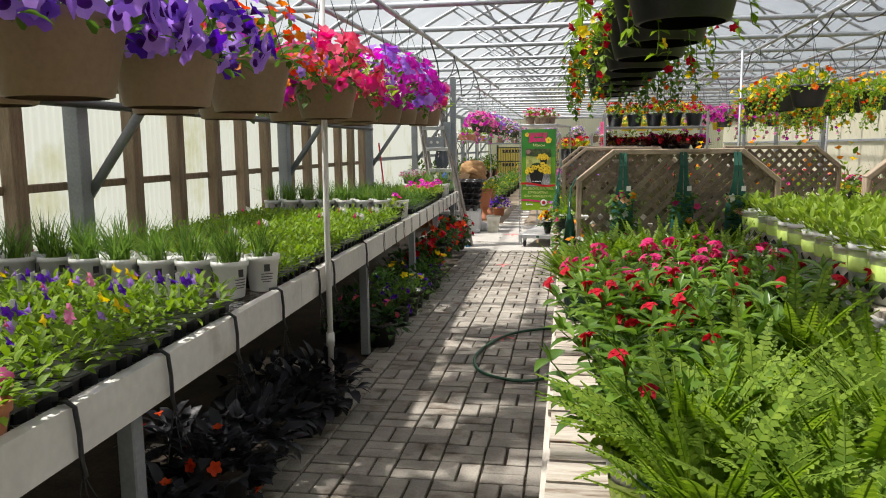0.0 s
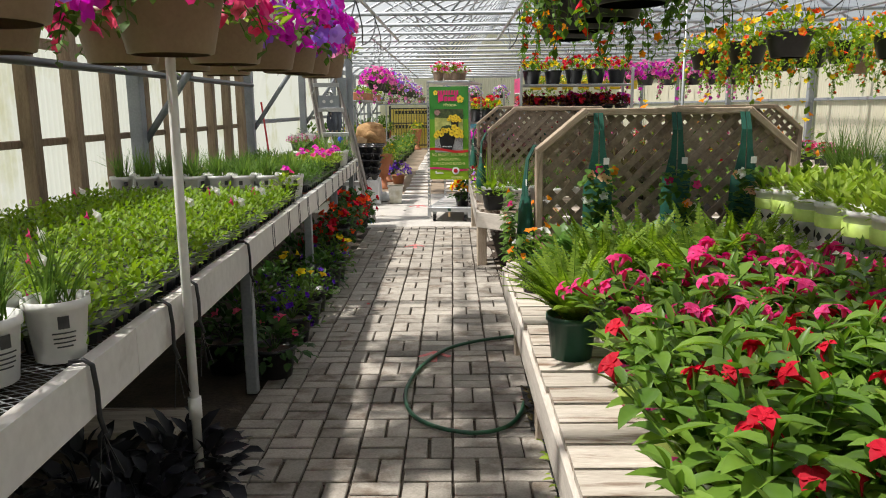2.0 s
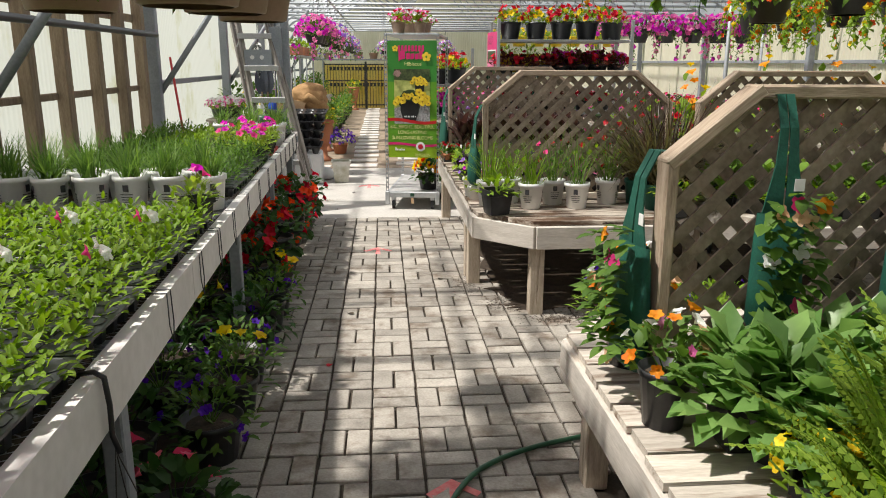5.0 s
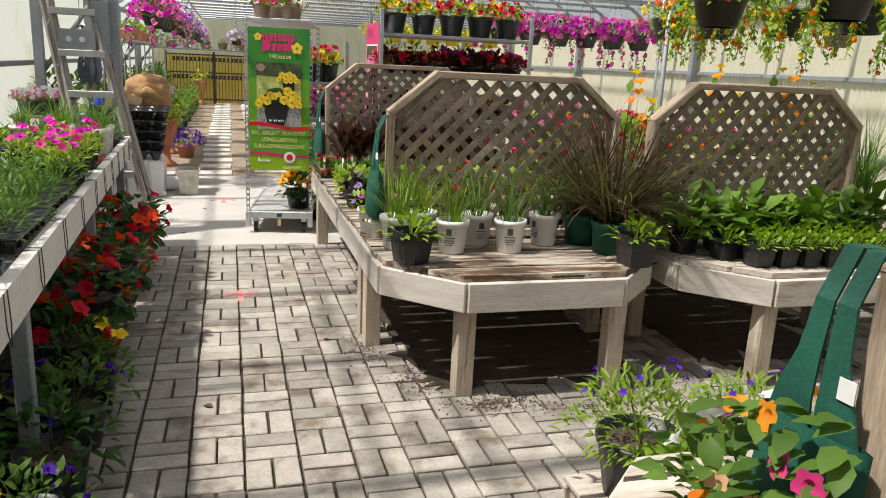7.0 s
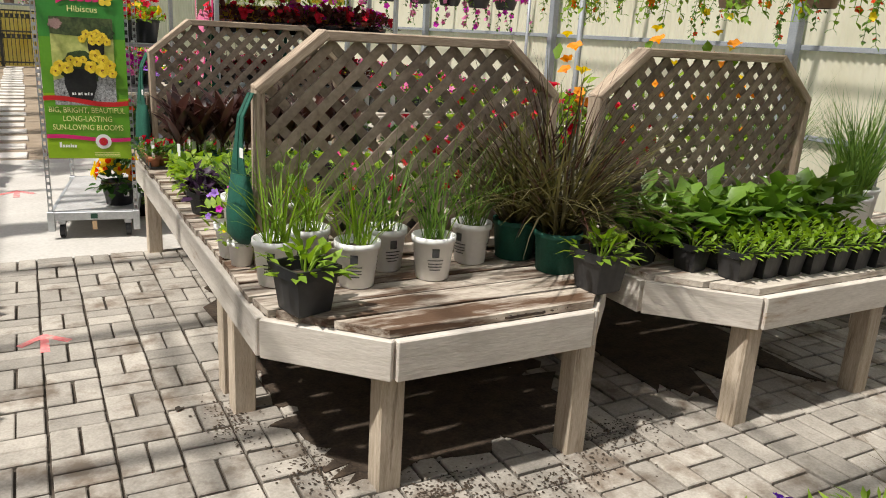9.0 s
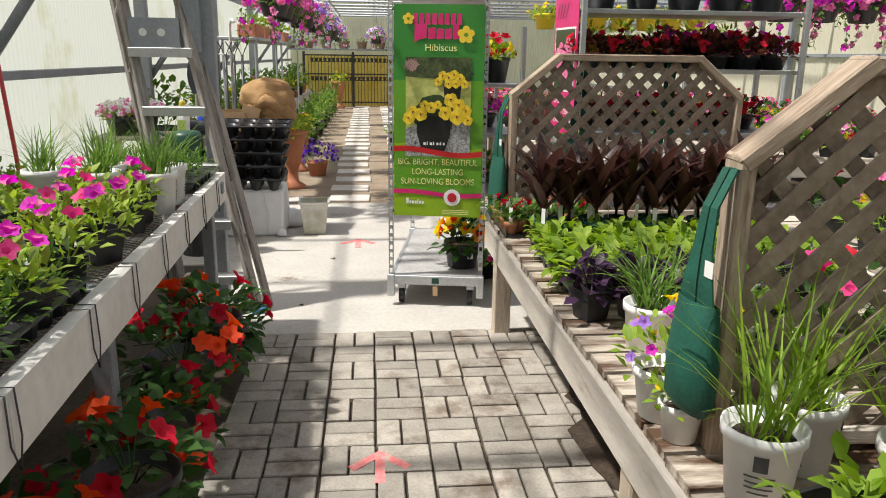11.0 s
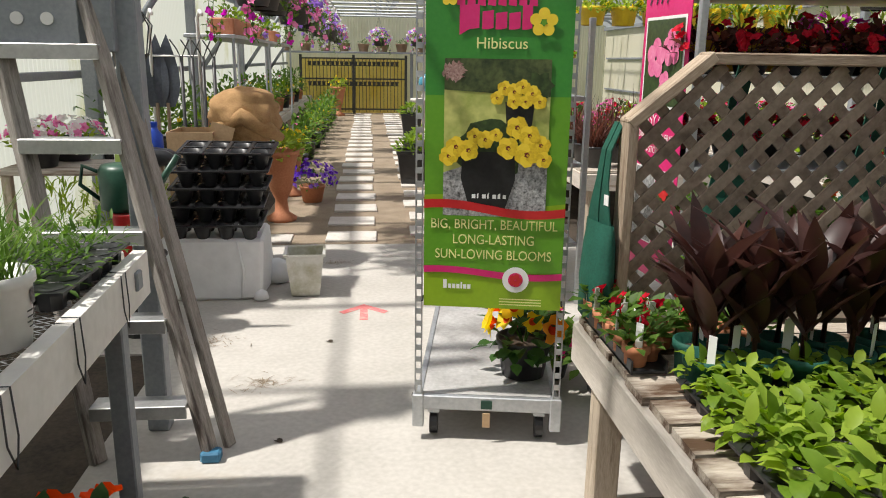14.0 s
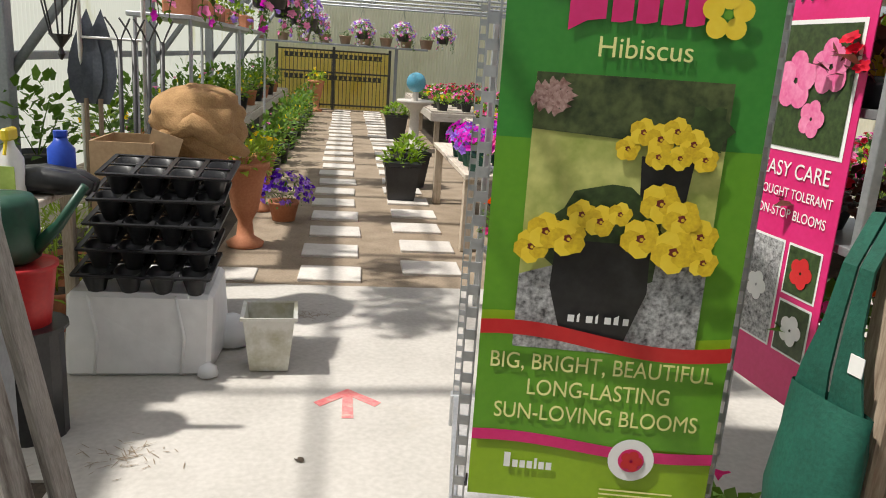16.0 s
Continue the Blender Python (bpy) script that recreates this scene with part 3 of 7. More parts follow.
def lattice(x0, x1, y, z0, z1, rz=0.0, cut=.24, drop=.20):
    """A trellis screen with cut upper corners, standing across a bench."""
    w = x1 - x0
    t = thing("lattice_screen", "weathered wooden lattice screen with cut corners standing on a bench", "trellis", x0, y, z0, rz, "lattice screens")
    h = z1 - z0
    poly = [(0.02, 0.02), (w - .02, 0.02), (w - .02, h - drop), (w - cut, h - .02), (cut, h - .02), (0.02, h - drop)]
    ang = 45
    for side, yy in ((1, -.006), (-1, .006)):
        d = Vector((1, side)).normalized()
        k = -2.2
        while k < 2.4:
            p = Vector((k, 0)) if side > 0 else Vector((k, h))
            r = clip_line(p, d, poly)
            if r:
                c = p + d * (r[0] + r[1]) / 2
                ob = part("slat", Shape().box((0, 0, 0), (r[1] - r[0], .010, .036)), M_LATTICE, t)
                ob.matrix_basis = Matrix.Translation((c.x, yy, c.y)) @ Matrix.Rotation(-math.radians(ang) * side, 4, 'Y')
            k += .102
    ring = [(0, 0), (0, h - drop), (cut, h), (w - cut, h), (w, h - drop), (w, 0)]
    for i in range(5):
        p, q = Vector(ring[i]), Vector(ring[i + 1])
        d = q - p
        c = (p + q) / 2
        ob = part("rail", Shape().box((0, 0, 0), (d.length + .03, .085 + .004 * (i % 2), .038), b=.005), M_RAIL, t)
        ob.matrix_basis = Matrix.Translation((c.x, 0, c.y)) @ Matrix.Rotation(-math.atan2(d.y, d.x), 4, 'Y')
    ob = part("rail", Shape().box((w / 2, 0, .03), (w - .04, .06, .04), b=.004), M_WOOD, t)
    return t


lattice(.088, 1.44, 5.545, .565, 1.495)
lattice(-.03, 1.24, 8.66, .63, 1.505, -3)
lattice(1.44, 2.82, 8.52, .63, 1.505)
lattice(-.05, 1.21, 11.2, .63, 1.515)
lattice(2.05, 3.3, 5.62, .705, 1.505)

# long white bench along the west wall
LBZ = .88
lb = thing("wire_bench", "long white-edged bench with an expanded wire mesh top", "plant bench")


def lbx(y):
    return -1.21 - .036 * y


for a, b in ((-1.2, 1.2), (1.2, 3.63), (3.63, 6.07), (6.07, 8.5), (8.5, 11.3)):
    pl = [(lbx(a) - .045, a + .002), (lbx(a), a + .002), (lbx(b), b - .002), (lbx(b) - .045, b - .002)]
    sh = Shape().prism(pl, LBZ - .145, LBZ)
    part("fascia", sh, M_WHITEP, lb)
part("fascia", Shape().box((-2.38, 11.28, LBZ - .073), (1.38, .04, .14), b=.004), M_WHITEP, lb)
part("fascia", Shape().box((-3.06, 5.0, LBZ - .073), (.04, 12.3, .14), b=.004), M_WHITEP, lb)
wires = Shape()
n = 0
y = -3.2
while y < 13.4:
    for s in (1, -1):
        a, b = (-3.05, y), (lbx(y) - .045, y + s * .85)
        lo, hi = 0.0, 1.0
        dy = b[1] - a[1]
        for lim_, sg in ((-1.15, 1), (11.25, -1)):
            q = (lim_ - a[1]) / dy
            if (dy > 0) == (sg > 0):
                lo = max(lo, q)
            else:
                hi = min(hi, q)
        if hi > lo:
            p = Vector((a[0] + (b[0] - a[0]) * lo, a[1] + dy * lo, LBZ - .02))
            q = Vector((a[0] + (b[0] - a[0]) * hi, a[1] + dy * hi, LBZ - .02))
            sd = (q - p).cross(UP).normalized() * .0022
            wires.add([p - sd, q - sd, q + sd, p + sd], [(0, 1, 2, 3)])
    y += .031
part("wire_mesh", wires, M_GALV, lb, "expanded steel mesh", kind="stuff")
for y in (-.6, 2.1, 5.35, 7.5, 9.3, 11.15):
    for x in (lbx(y) - .08, -2.95):
        part("leg", Shape().box((x, y, (LBZ - .03) / 2), (.06, .06, LBZ - .03), b=.005), M_GREYP, lb)
    part("crossbar", Shape().box((-2.25, y, LBZ - .06), (1.3, .05, .06), b=.004), M_GREYP, lb)

# white conduit pole in the bench front
pole = thing("conduit_pole", "thin white plastic conduit pole standing before the bench", "pole", -1.325, 4.03, 0)
part("pipe", Shape().tube([(0, 0, 0), (0, 0, 1.2), (.01, 0, 2.42)], .017, 10), M_WHITE, pole, smooth=True)
part("coupling", Shape().tube([(0, 0, .42), (0, 0, .5)], .024, 10), M_WHITE, pole, smooth=True)

# ---- plant kit ----


def pot_shape(rt, rb, h, lip=.012, n=20, square=0.0):
    return Shape().lathe([(rb * .9, 0), (rb, .004), (rt - lip * .6, h - lip * 2.2), (rt, h - lip * 2), (rt, h), (rt - .006, h), (rt - .010, h - .03)], n, square=square)


def put_pot(t, rt, rb, h, mat, square=0.0, n=20, soil=True):
    part("pot", pot_shape(rt, rb, h, n=12 if square else n, square=square), mat, t, smooth=not square)
    if soil:
        part("soil", Shape().lathe([(rt - .012, h - .032), (.02, h - .02)], 12 if square else 14, square=square), M_SOIL_AND_SHADE, t)


def foliage(t, mat, n, R, H, z, L, W, bend=.7, lift=.45, seg=3, fold=.2, stems=8, low=0.0, name="foliage"):
    """A rounded head of leaves above z."""
    s = Shape()
    for _ in range(stems):
        d = rnd_dir(.45, 1)
        s.tube([(0, 0, z - .02), (d.x * R * .45, d.y * R * .45, z + H * .4), (d.x * R * .8, d.y * R * .8, z + H * .8 * d.z)], [.004, .003, .002], 4, False)
    for _ in range(n):
        d = rnd_dir(low, 1)
        r = random.uniform(.35, 1) ** .6
        p = Vector((d.x * R * r, d.y * R * r, z + max(-.06, d.z * H * r)))
        g = (d * .8 + UP * lift + rnd_dir(-1, 1) * .55).normalized()
        k = random.uniform(.7, 1.25)
        s.leaf(p, g, UP + rnd_dir(-1, 1) * .35, L * k, W * k, bend * random.uniform(.4, 1.4), seg, fold)
    return part(name, s, mat, t, smooth=True, kind="stuff")


def blooms(t, mats, n, R, H, z, r, petals=5, cup=.35, throat=None, low=0.0, out=1.02, name="blossoms", depth=.5, face=None):
    s = Shape()
    ms = mats if isinstance(mats, (list, tuple)) else [mats]
    k = len(ms) - (1 if throat is not None else 0)
    for _ in range(n):
        d = rnd_dir(low, 1)
        q = random.uniform(.85, 1.08) * out
        s.slot = random.randrange(k)
        f = d + rnd_dir(-1, 1) * .45 if face is None else Vector(face) + rnd_dir(-1, 1) * .5
        s.bloom((d.x * R * q, d.y * R * q, z + d.z * H * q), f, r * random.uniform(.8, 1.15), petals, cup, throat, depth)
    return part(name, s, ms, t, smooth=True, kind="stuff")


def blades(t, mat, n, L, W, z, R=.04, lean=.35, bend=.9, seg=4, name="grass_tuft"):
    s = Shape()
    for _ in range(n):
        g = random.uniform(0, 6.28)
        d = Vector((math.cos(g) * lean * random.uniform(.1, 1.3), math.sin(g) * lean * random.uniform(.1, 1.3), 1)).normalized()
        p = (R * random.uniform(-1, 1), R * random.uniform(-1, 1), z)
        up = Vector((-d.x, -d.y, .2)) if d.z > .3 else UP
        s.leaf(p, d, up + rnd_dir(-1, 1) * .1, L * random.uniform(.6, 1.1), W, bend * random.uniform(0, 1.3), seg, .3, .55)
    return part(name, s, mat, t, smooth=True, kind="stuff")


def fern_part(t, mat, n, L, z):
    s = Shape()
    for i in range(n):
        g = i * 2.4 + random.uniform(-.3, .3)
        lean = random.uniform(.05, .9)
        d = Vector((math.cos(g) * lean, math.sin(g) * lean, 1)).normalized()
        side = d.cross(UP).normalized()
        p = Vector((math.cos(g) * .03, math.sin(g) * .03, z))
        ln = L * random.uniform(.65, 1.1)
        m = 24
        pts = [p.copy()]
        droop = random.uniform(.2, 1.2)
        for k in range(m):
            q = k / m
            nrm = side.cross(d).normalized()
            w = ln * .092 * math.sin(math.pi * min(1, .12 + .88 * q) ** .75) + .004
            for sg in (1, -1):
                tip = p + side * sg * w + d * w * .35 - UP * w * .2
                c = d * ln / m * .42
                s.add([p - c, p + side * sg * w * .55 + d * w * .15 - c * .8, tip, p + side * sg * w * .55 + d * w * .22 + c * .9, p + c], [(0, 1, 2, 3, 4)])
            a = droop / m
            d = (d * math.cos(a) + (Vector((math.cos(g), math.sin(g), -.6)).normalized()) * math.sin(a)).normalized()
            p = p + d * ln / m
            pts.append(p.copy())
        s.tube(pts[::4], .0022, 3, False)
    return part("frond_crown", s, mat, t, smooth=True, kind="stuff")


def hanger(t, r, z, top, mat=M_DARKP):
    for k in range(3):
        g = 2.094 * k + .4
        part("hanger_wire", Shape().tube([(r * math.cos(g), r * math.sin(g), z), (0, 0, top - .06)], .0022, 4), mat, t)
    part("hook", Shape().tube([(0, 0, top - .07), (0, 0, top - .02), (.02, 0, top + .012), (0, 0, top + .028), (-.022, 0, top + .01)], .004, 5), mat, t, smooth=True)


def basket(label, pot_mat, leaf_mat, petal, n, reach=(6, 12), R=.30, H=.24, throat=None, rb=.13, rt=.175, ph=.2, top=.85, trail=0, fr=.034, lf=150):
    t = thing("hanging_basket", label, "hanging basket", group="hanging flower baskets")
    part("pot", pot_shape(rt, rb, ph, .014, 24), pot_mat, t, smooth=True)
    foliage(t, leaf_mat, lf, R * .95, H * .85, ph - .03, .055, .028, low=-.25)
    blooms(t, petal, n, R, H, ph - .01, fr, throat=throat, low=-.25)
    if trail:
        s, f = Shape(), Shape()
        for _ in range(trail):
            g = random.uniform(0, 6.28)
            p = Vector((math.cos(g) * rt, math.sin(g) * rt, ph))
            d = Vector((math.cos(g), math.sin(g), .3))
            pts = [p.copy()]
            for k in range(random.randint(*reach)):
                d = (d + Vector((0, 0, -.42)) + rnd_dir(-1, 1) * .25).normalized()
                p = p + d * .04
                pts.append(p.copy())
                s.leaf(p, rnd_dir(-.6, .5), UP, .05, .032, .6, 2)
                s.leaf(p, rnd_dir(-.6, .5), UP, .04, .026, .6, 2)
                if random.random() < .22:
                    f.slot = random.randrange(len(petal) if isinstance(petal, list) else 1)
                    f.bloom(p + rnd_dir(-.5, .5) * .02, rnd_dir(-.3, 1), fr * .85, 5, .3)
            s.tube(pts, .0025, 3, False)
        part("trailing_growth", s, leaf_mat, t, smooth=True, kind="stuff")
        part("trailing_blossoms", f, petal, t, smooth=True, kind="stuff")
    hanger(t, rt, ph, top)
    return t


def lbz(y):
    return LBZ


# ---- hanging baskets over the white bench ----
rail_z = 2.42
B_STAR = basket("tan hanging basket of purple star petunias with dark eyes", M_TAN, G_MID, [P_PURPLE, P_PURPLE, P_DKPURPLE], 75, throat=2, fr=.047, top=.79)
B_VIO = basket("tan hanging basket of violet and purple petunias", M_TAN, G_MID, [P_PURPLE, P_VIOLET, P_DKPURPLE], 80, throat=2, fr=.042, top=.79)
B_MIX = basket("tan hanging basket of orange and violet calibrachoa", M_TAN, G_MID, [P_SCARLET, P_PURPLE, P_ORANGE, P_PINK], 90, fr=.027, top=.79, trail=10, reach=(2, 5))
B_COR = basket("tan hanging basket of coral pink petunias", M_TAN, G_MID, [P_CORAL, P_HOT], 90, fr=.045, top=.79, trail=18, reach=(3, 6))
B_WHT = basket("tan hanging basket of pale green foliage and small white flowers", M_TAN, G_LIME, [P_WHITE], 40, fr=.018, top=.79, R=.25, H=.18)
B_MAG = basket("tan hanging basket overflowing with magenta petunias", M_TAN, G_MID, [P_MAGENTA, P_MAGENTA, P_PURPLE], 110, fr=.045, top=.79, R=.34, H=.3, trail=8, reach=(2, 5))
B_PNK = basket("tan hanging basket of pink petunias", M_TAN, G_MID, [P_PINK, P_HOT], 90, fr=.04, top=.79, trail=6, reach=(2, 5))
BX = -1.25
for proto, spots in ((B_STAR, [(BX, 1.22), (BX, 1.72)]), (B_VIO, [(BX, 2.24), (-1.68, 2.0)]), (B_MIX, [(BX, 2.86), (-1.68, 3.0)]), (B_COR, [(BX, 3.85), (-1.68, 4.5), (-1.68, 5.15), (-1.68, 5.9)]),
                     (B_WHT, [(BX, 4.42), (BX, 6.6)]), (B_MAG, [(BX, 5.02), (BX, 5.55), (-1.68, 3.6)]), (B_PNK, [(BX, 6.05)])):
    spread_out([proto], [(x, y, rail_z + .02 + .012 * y - .79 + random.uniform(-.006, .006), random.uniform(0, 360), 1) for x, y in spots])
solid("basket_rail", Shape().tube([(-1.68, Y0 + .1, rail_z + .02 + .012 * Y0), (-1.68, 9.6, rail_z + .02 + .012 * 9.6)], .02, 8), M_GALV, "galvanised pipe carrying the hanging baskets", "rail", smooth=True, group="basket rails")

# ---- black baskets over the slatted bench ----
B_BLK = basket("large black hanging basket with trailing orange and yellow flowers", M_BLACK, G_MID, [P_ORANGE, P_YELLOW, P_SCARLET], 28, R=.26, H=.14, rt=.21, rb=.15, ph=.24, top=.67, trail=16, fr=.026)
B_BLK2 = basket("large black hanging basket with sparse green trailing foliage", M_BLACK, G_BRIGHT, [P_YELLOW, P_RED], 10, R=.24, H=.12, rt=.21, rb=.15, ph=.24, top=.67, trail=7, fr=.026)
spread_out([B_BLK2, B_BLK], [(.36, 2.6, 1.93, 0, 1), (.36, 5.75, 1.93, 90, 1), (.36, 3.1, 1.93, 50, 1), (.34, 6.3, 1.93, 200, 1), (.36, 3.62, 1.93, 200, 1), (.36, 5.2, 1.93, 150, 1), (.36, 4.14, 1.93, 130, 1), (.36, 4.66, 1.93, 70, 1)])
B_ORG = basket("black hanging basket spilling orange and yellow daisies", M_BLACK, G_BRIGHT, [P_ORANGE, P_YELLOW, P_SCARLET], 24, R=.30, H=.2, rt=.17, rb=.12, ph=.19, top=.74, trail=13, fr=.027, lf=220)
spread_out([B_ORG], [(3.0, y, 1.86, random.uniform(0, 360), 1) for y in (7.4, 8.15, 8.8, 9.5, 10.3, 11.0)] + [(2.1, 7.2, 1.86, 30, 1), (2.1, 8.0, 1.86, 80, 1), (2.1, 9.0, 1.86, 10, 1)])
B_TANR = basket("small tan hanging basket of red and orange flowers", M_TAN, G_MID, [P_SCARLET, P_ORANGE], 26, R=.24, H=.16, rt=.15, rb=.10, ph=.17, top=.74, trail=6, fr=.026)
spread_out([B_TANR], [(4.3, 9.6, 1.86, 0, 1), (4.3, 8.9, 1.86, 60, 1), (4.3, 10.4, 1.86, 20, 1)])
solid("basket_rail", Shape().tube([(2.1, 4, 2.6), (2.1, 14, 2.6)], .018, 8), M_GALV, "galvanised pipe carrying the hanging baskets", "rail", smooth=True, group="basket rails")
solid("basket_rail", Shape().tube([(4.3, 4, 2.6), (4.3, 14, 2.6)], .018, 8), M_GALV, "galvanised pipe carrying the hanging baskets", "rail", smooth=True, group="basket rails")
B_ROW = basket("hanging basket of bright pink petunias", M_BLACK, G_MID, [P_PINK, P_MAGENTA], 70, R=.26, H=.2, rt=.15, rb=.1, ph=.17, top=.79, trail=5, fr=.04)
spread_out([B_ROW], [(2.25 + .36 * k, 13.4, 1.83, 40 * k, 1) for k in range(6)] + [(-1.65, 14.2, 1.83, 10, 1.0), (-1.65, 14.7, 1.83, 60, 1), (-1.65, 15.3, 1.83, 100, 1)])
solid("basket_rail", Shape().tube([(1.6, 13.4, 2.62), (5.8, 13.4, 2.62)], .018, 8), M_GALV, "galvanised pipe carrying the hanging baskets", "rail", smooth=True, group="basket rails")
solid("basket_rail", Shape().tube([(-1.65, 13.6, 2.62), (-1.65, 30.5, 2.62)], .018, 8), M_GALV, "galvanised pipe carrying the hanging baskets", "rail", smooth=True, group="basket rails")

# ---- plants of the white bench ----


def flat(label, leaf_mat, n, L, W, H, petals=None, nf=0, fr=.026, w=.53, d=.27, bend=.6, tags=0):
    """A black bedding tray full of young plants."""
    t = thing("bedding_tray", label, "bedding plants", group="trays of bedding plants")
    s = Shape()
    for i in range(6):
        for j in range(3):
            s.lathe([(.034, 0), (.041, .055), (.044, .058), (.036, .05)], 8, ((i - 2.5) * w / 6, (j - 1) * d / 3, 0), square=.9)
    s.box((0, 0, .052), (w + .02, d + .02, .008))
    part("cell_tray", s, M_BLACK, t, kind="stuff")
    f = Shape()
    for i in range(6):
        for j in range(3):
            cx, cy = (i - 2.5) * w / 6, (j - 1) * d / 3
            for _ in range(n):
                dd = rnd_dir(.0, 1)
                p = Vector((cx + dd.x * .06, cy + dd.y * .06, .05 + dd.z * H * random.uniform(.4, 1)))
                f.leaf(p, dd + UP * .35 + rnd_dir(-1, 1) * .5, UP + rnd_dir(-1, 1) * .3, L * random.uniform(.6, 1.25), W * random.uniform(.75, 1.1), bend * random.uniform(.5, 1.4), 3, .3)
    part("foliage", f, leaf_mat, t, smooth=True, kind="stuff")
    for k in range(tags):
        part("plant_label", Shape().box((random.uniform(-.4, .4) * w, random.uniform(-.3, .3) * d, .15), (.024, .003, .1)), M_WHITE, t, "white plant label")
    if nf:
        b = Shape()
        for _ in range(nf):
            b.slot = random.randrange(len(petals))
            b.bloom((random.uniform(-.45, .45) * w, random.uniform(-.45, .45) * d, .06 + H * random.uniform(.9, 1.2)), UP * .6 + Vector((.6, -.7, 0)) + rnd_dir(-1, 1) * .6, fr * random.uniform(.8, 1.1), 5, .25)
        part("blossoms", b, petals, t, smooth=True, kind="stuff")
    return t


F_LIME = flat("black tray of dense light green bedding plants", G_BRIGHT, 26, .036, .019, .09)
F_LIME2 = flat("black tray of light green petunias with first pink and white blooms", G_BRIGHT, 25, .038, .020, .09, [P_WHITE, P_HOT, P_MAGENTA, P_DKPURPLE], 3, .034)
F_GREEN = flat("black tray of feathery mid green bedding plants", G_MID, 28, .045, .012, .12)
F_VIOL = flat("black tray of violet-blue petunias", G_BRIGHT, 20, .05, .022, .12, [P_VIOLET, P_VIOLET, P_PURPLE], 12, .028, tags=3)
F_ORNG = flat("black tray of orange and yellow flowers", G_BRIGHT, 20, .05, .022, .12, [P_ORANGE, P_SCARLET, P_PEACH], 12, .026)
F_YELL = flat("black tray of pale yellow and purple blooms", G_BRIGHT, 20, .05, .022, .12, [P_YELLOW, P_PURPLE, P_PINK], 14, .022)
places = {id(F_LIME): [], id(F_LIME2): [], id(F_GREEN): [], id(F_VIOL): [], id(F_ORNG): [], id(F_YELL): []}


def tray_rows(y0, y1, kinds, cols=(0, 1, 2, 3, 4)):
    y = y0
    while y < y1:
        for c in cols:
            x = lbx(y) - .195 - c * .29
            k = random.choice(kinds)
            places[id(k)].append((x, y, lbz(y) - .014, 90, 1))
        y += .56


tray_rows(3.68, 6.9, [F_LIME, F_LIME, F_LIME, F_LIME2, F_LIME2])
tray_rows(1.5, 2.75, [F_VIOL, F_VIOL, F_YELL], (0, 1, 2))
tray_rows(1.5, 2.75, [F_YELL, F_YELL, F_VIOL], (3, 4))
tray_rows(-.1, 1.3, [F_ORNG, F_YELL, F_ORNG], (0, 1, 2, 3, 4))
tray_rows(7.75, 9.3, [F_GREEN], (0, 1, 2, 3))
tray_rows(9.45, 10.9, [F_GREEN, F_LIME], (2, 3))
for x, y in ((lbx(11) - .19, 10.97), (lbx(11) - .48, 10.97)):
    places[id(F_GREEN)].append((x, y, lbz(y) - .014, 90, 1))
for k in (F_LIME, F_LIME2, F_GREEN, F_VIOL, F_ORNG, F_YELL):
    spread_out([k], places[id(k)])


def white_pot(label, leaf=G_GRASS, n=60, L=.28, lean=.35):
    t = thing("white_nursery_pot", label, "potted plant", group="white nursery pots")
    put_pot(t, .086, .064, .172, M_WHITE)
    for k in range(3):
        g = 2.1 * k
        bar = Shape()
        for dz, w_ in ((.100, .028), (.086, .06), (.072, .055), (.06, .055), (.048, .04)):
            r = .064 + (.086 - .064) * dz / .172 + .0018
            hgt = .034 if dz > .095 else .004
            vs, fs = [], []
            for i in range(5):
                a = g + (i / 4 - .5) * w_ / r
                vs += [(r * math.cos(a), r * math.sin(a), dz), (r * math.cos(a), r * math.sin(a), dz + hgt)]
            for i in range(4):
                fs.append((2 * i, 2 * i + 2, 2 * i + 3, 2 * i + 1))
            bar.add(vs, fs)
        part("printed_label", bar, M_DARKP, t, "dark printed mark on the pot", kind="stuff")
    blades(t, leaf, n, L, .007, .14, .04, lean, 1.0)
    return t


W1 = white_pot("white nursery pot of upright green grass")
W2 = white_pot("white nursery pot of fine arching grass", G_GRASS, 70, .27, .5)
row = [(lbx(3.25) - .20 - .185 * k, 3.2 + .01 * k + random.uniform(-.03, .03)) for k in range(8)] + [(lbx(3.3) - .12 - .19 * k, 3.4) for k in range(7)]
row += [(lbx(7.2) - .13 - .185 * k, 7.15 + random.uniform(-.02, .02)) for k in range(8)] + [(lbx(7.2) - .22 - .19 * k, 7.36) for k in range(7)]
row += [(lbx(10.3) - .12, 10.28), (lbx(10.5) - .12, 10.48), (lbx(10) - .36, 10.3), (lbx(10) - .4, 10.5), (lbx(10) - .6, 10.35)]
spread_out([W1, W2], [(x, y, lbz(y) - .014, random.uniform(0, 360), 1) for x, y in row])
# grass on the wooden bench
spread_out([white_pot("white nursery pot of tall lemon grass on the wooden bench", G_BRIGHT, 42, .42, .42), white_pot("white nursery pot of tall soft grass on the wooden bench", G_GRASS, 44, .50, .36)],
           [(-.03, 8.44, .625, 0, 1), (.80, 8.46, .625, 200, 1), (.13, 8.56, .625, 90, 1), (.42, 8.48, .625, 30, 1), (.24, 8.33, .625, 120, 1), (.55, 8.32, .625, 250, 1)])


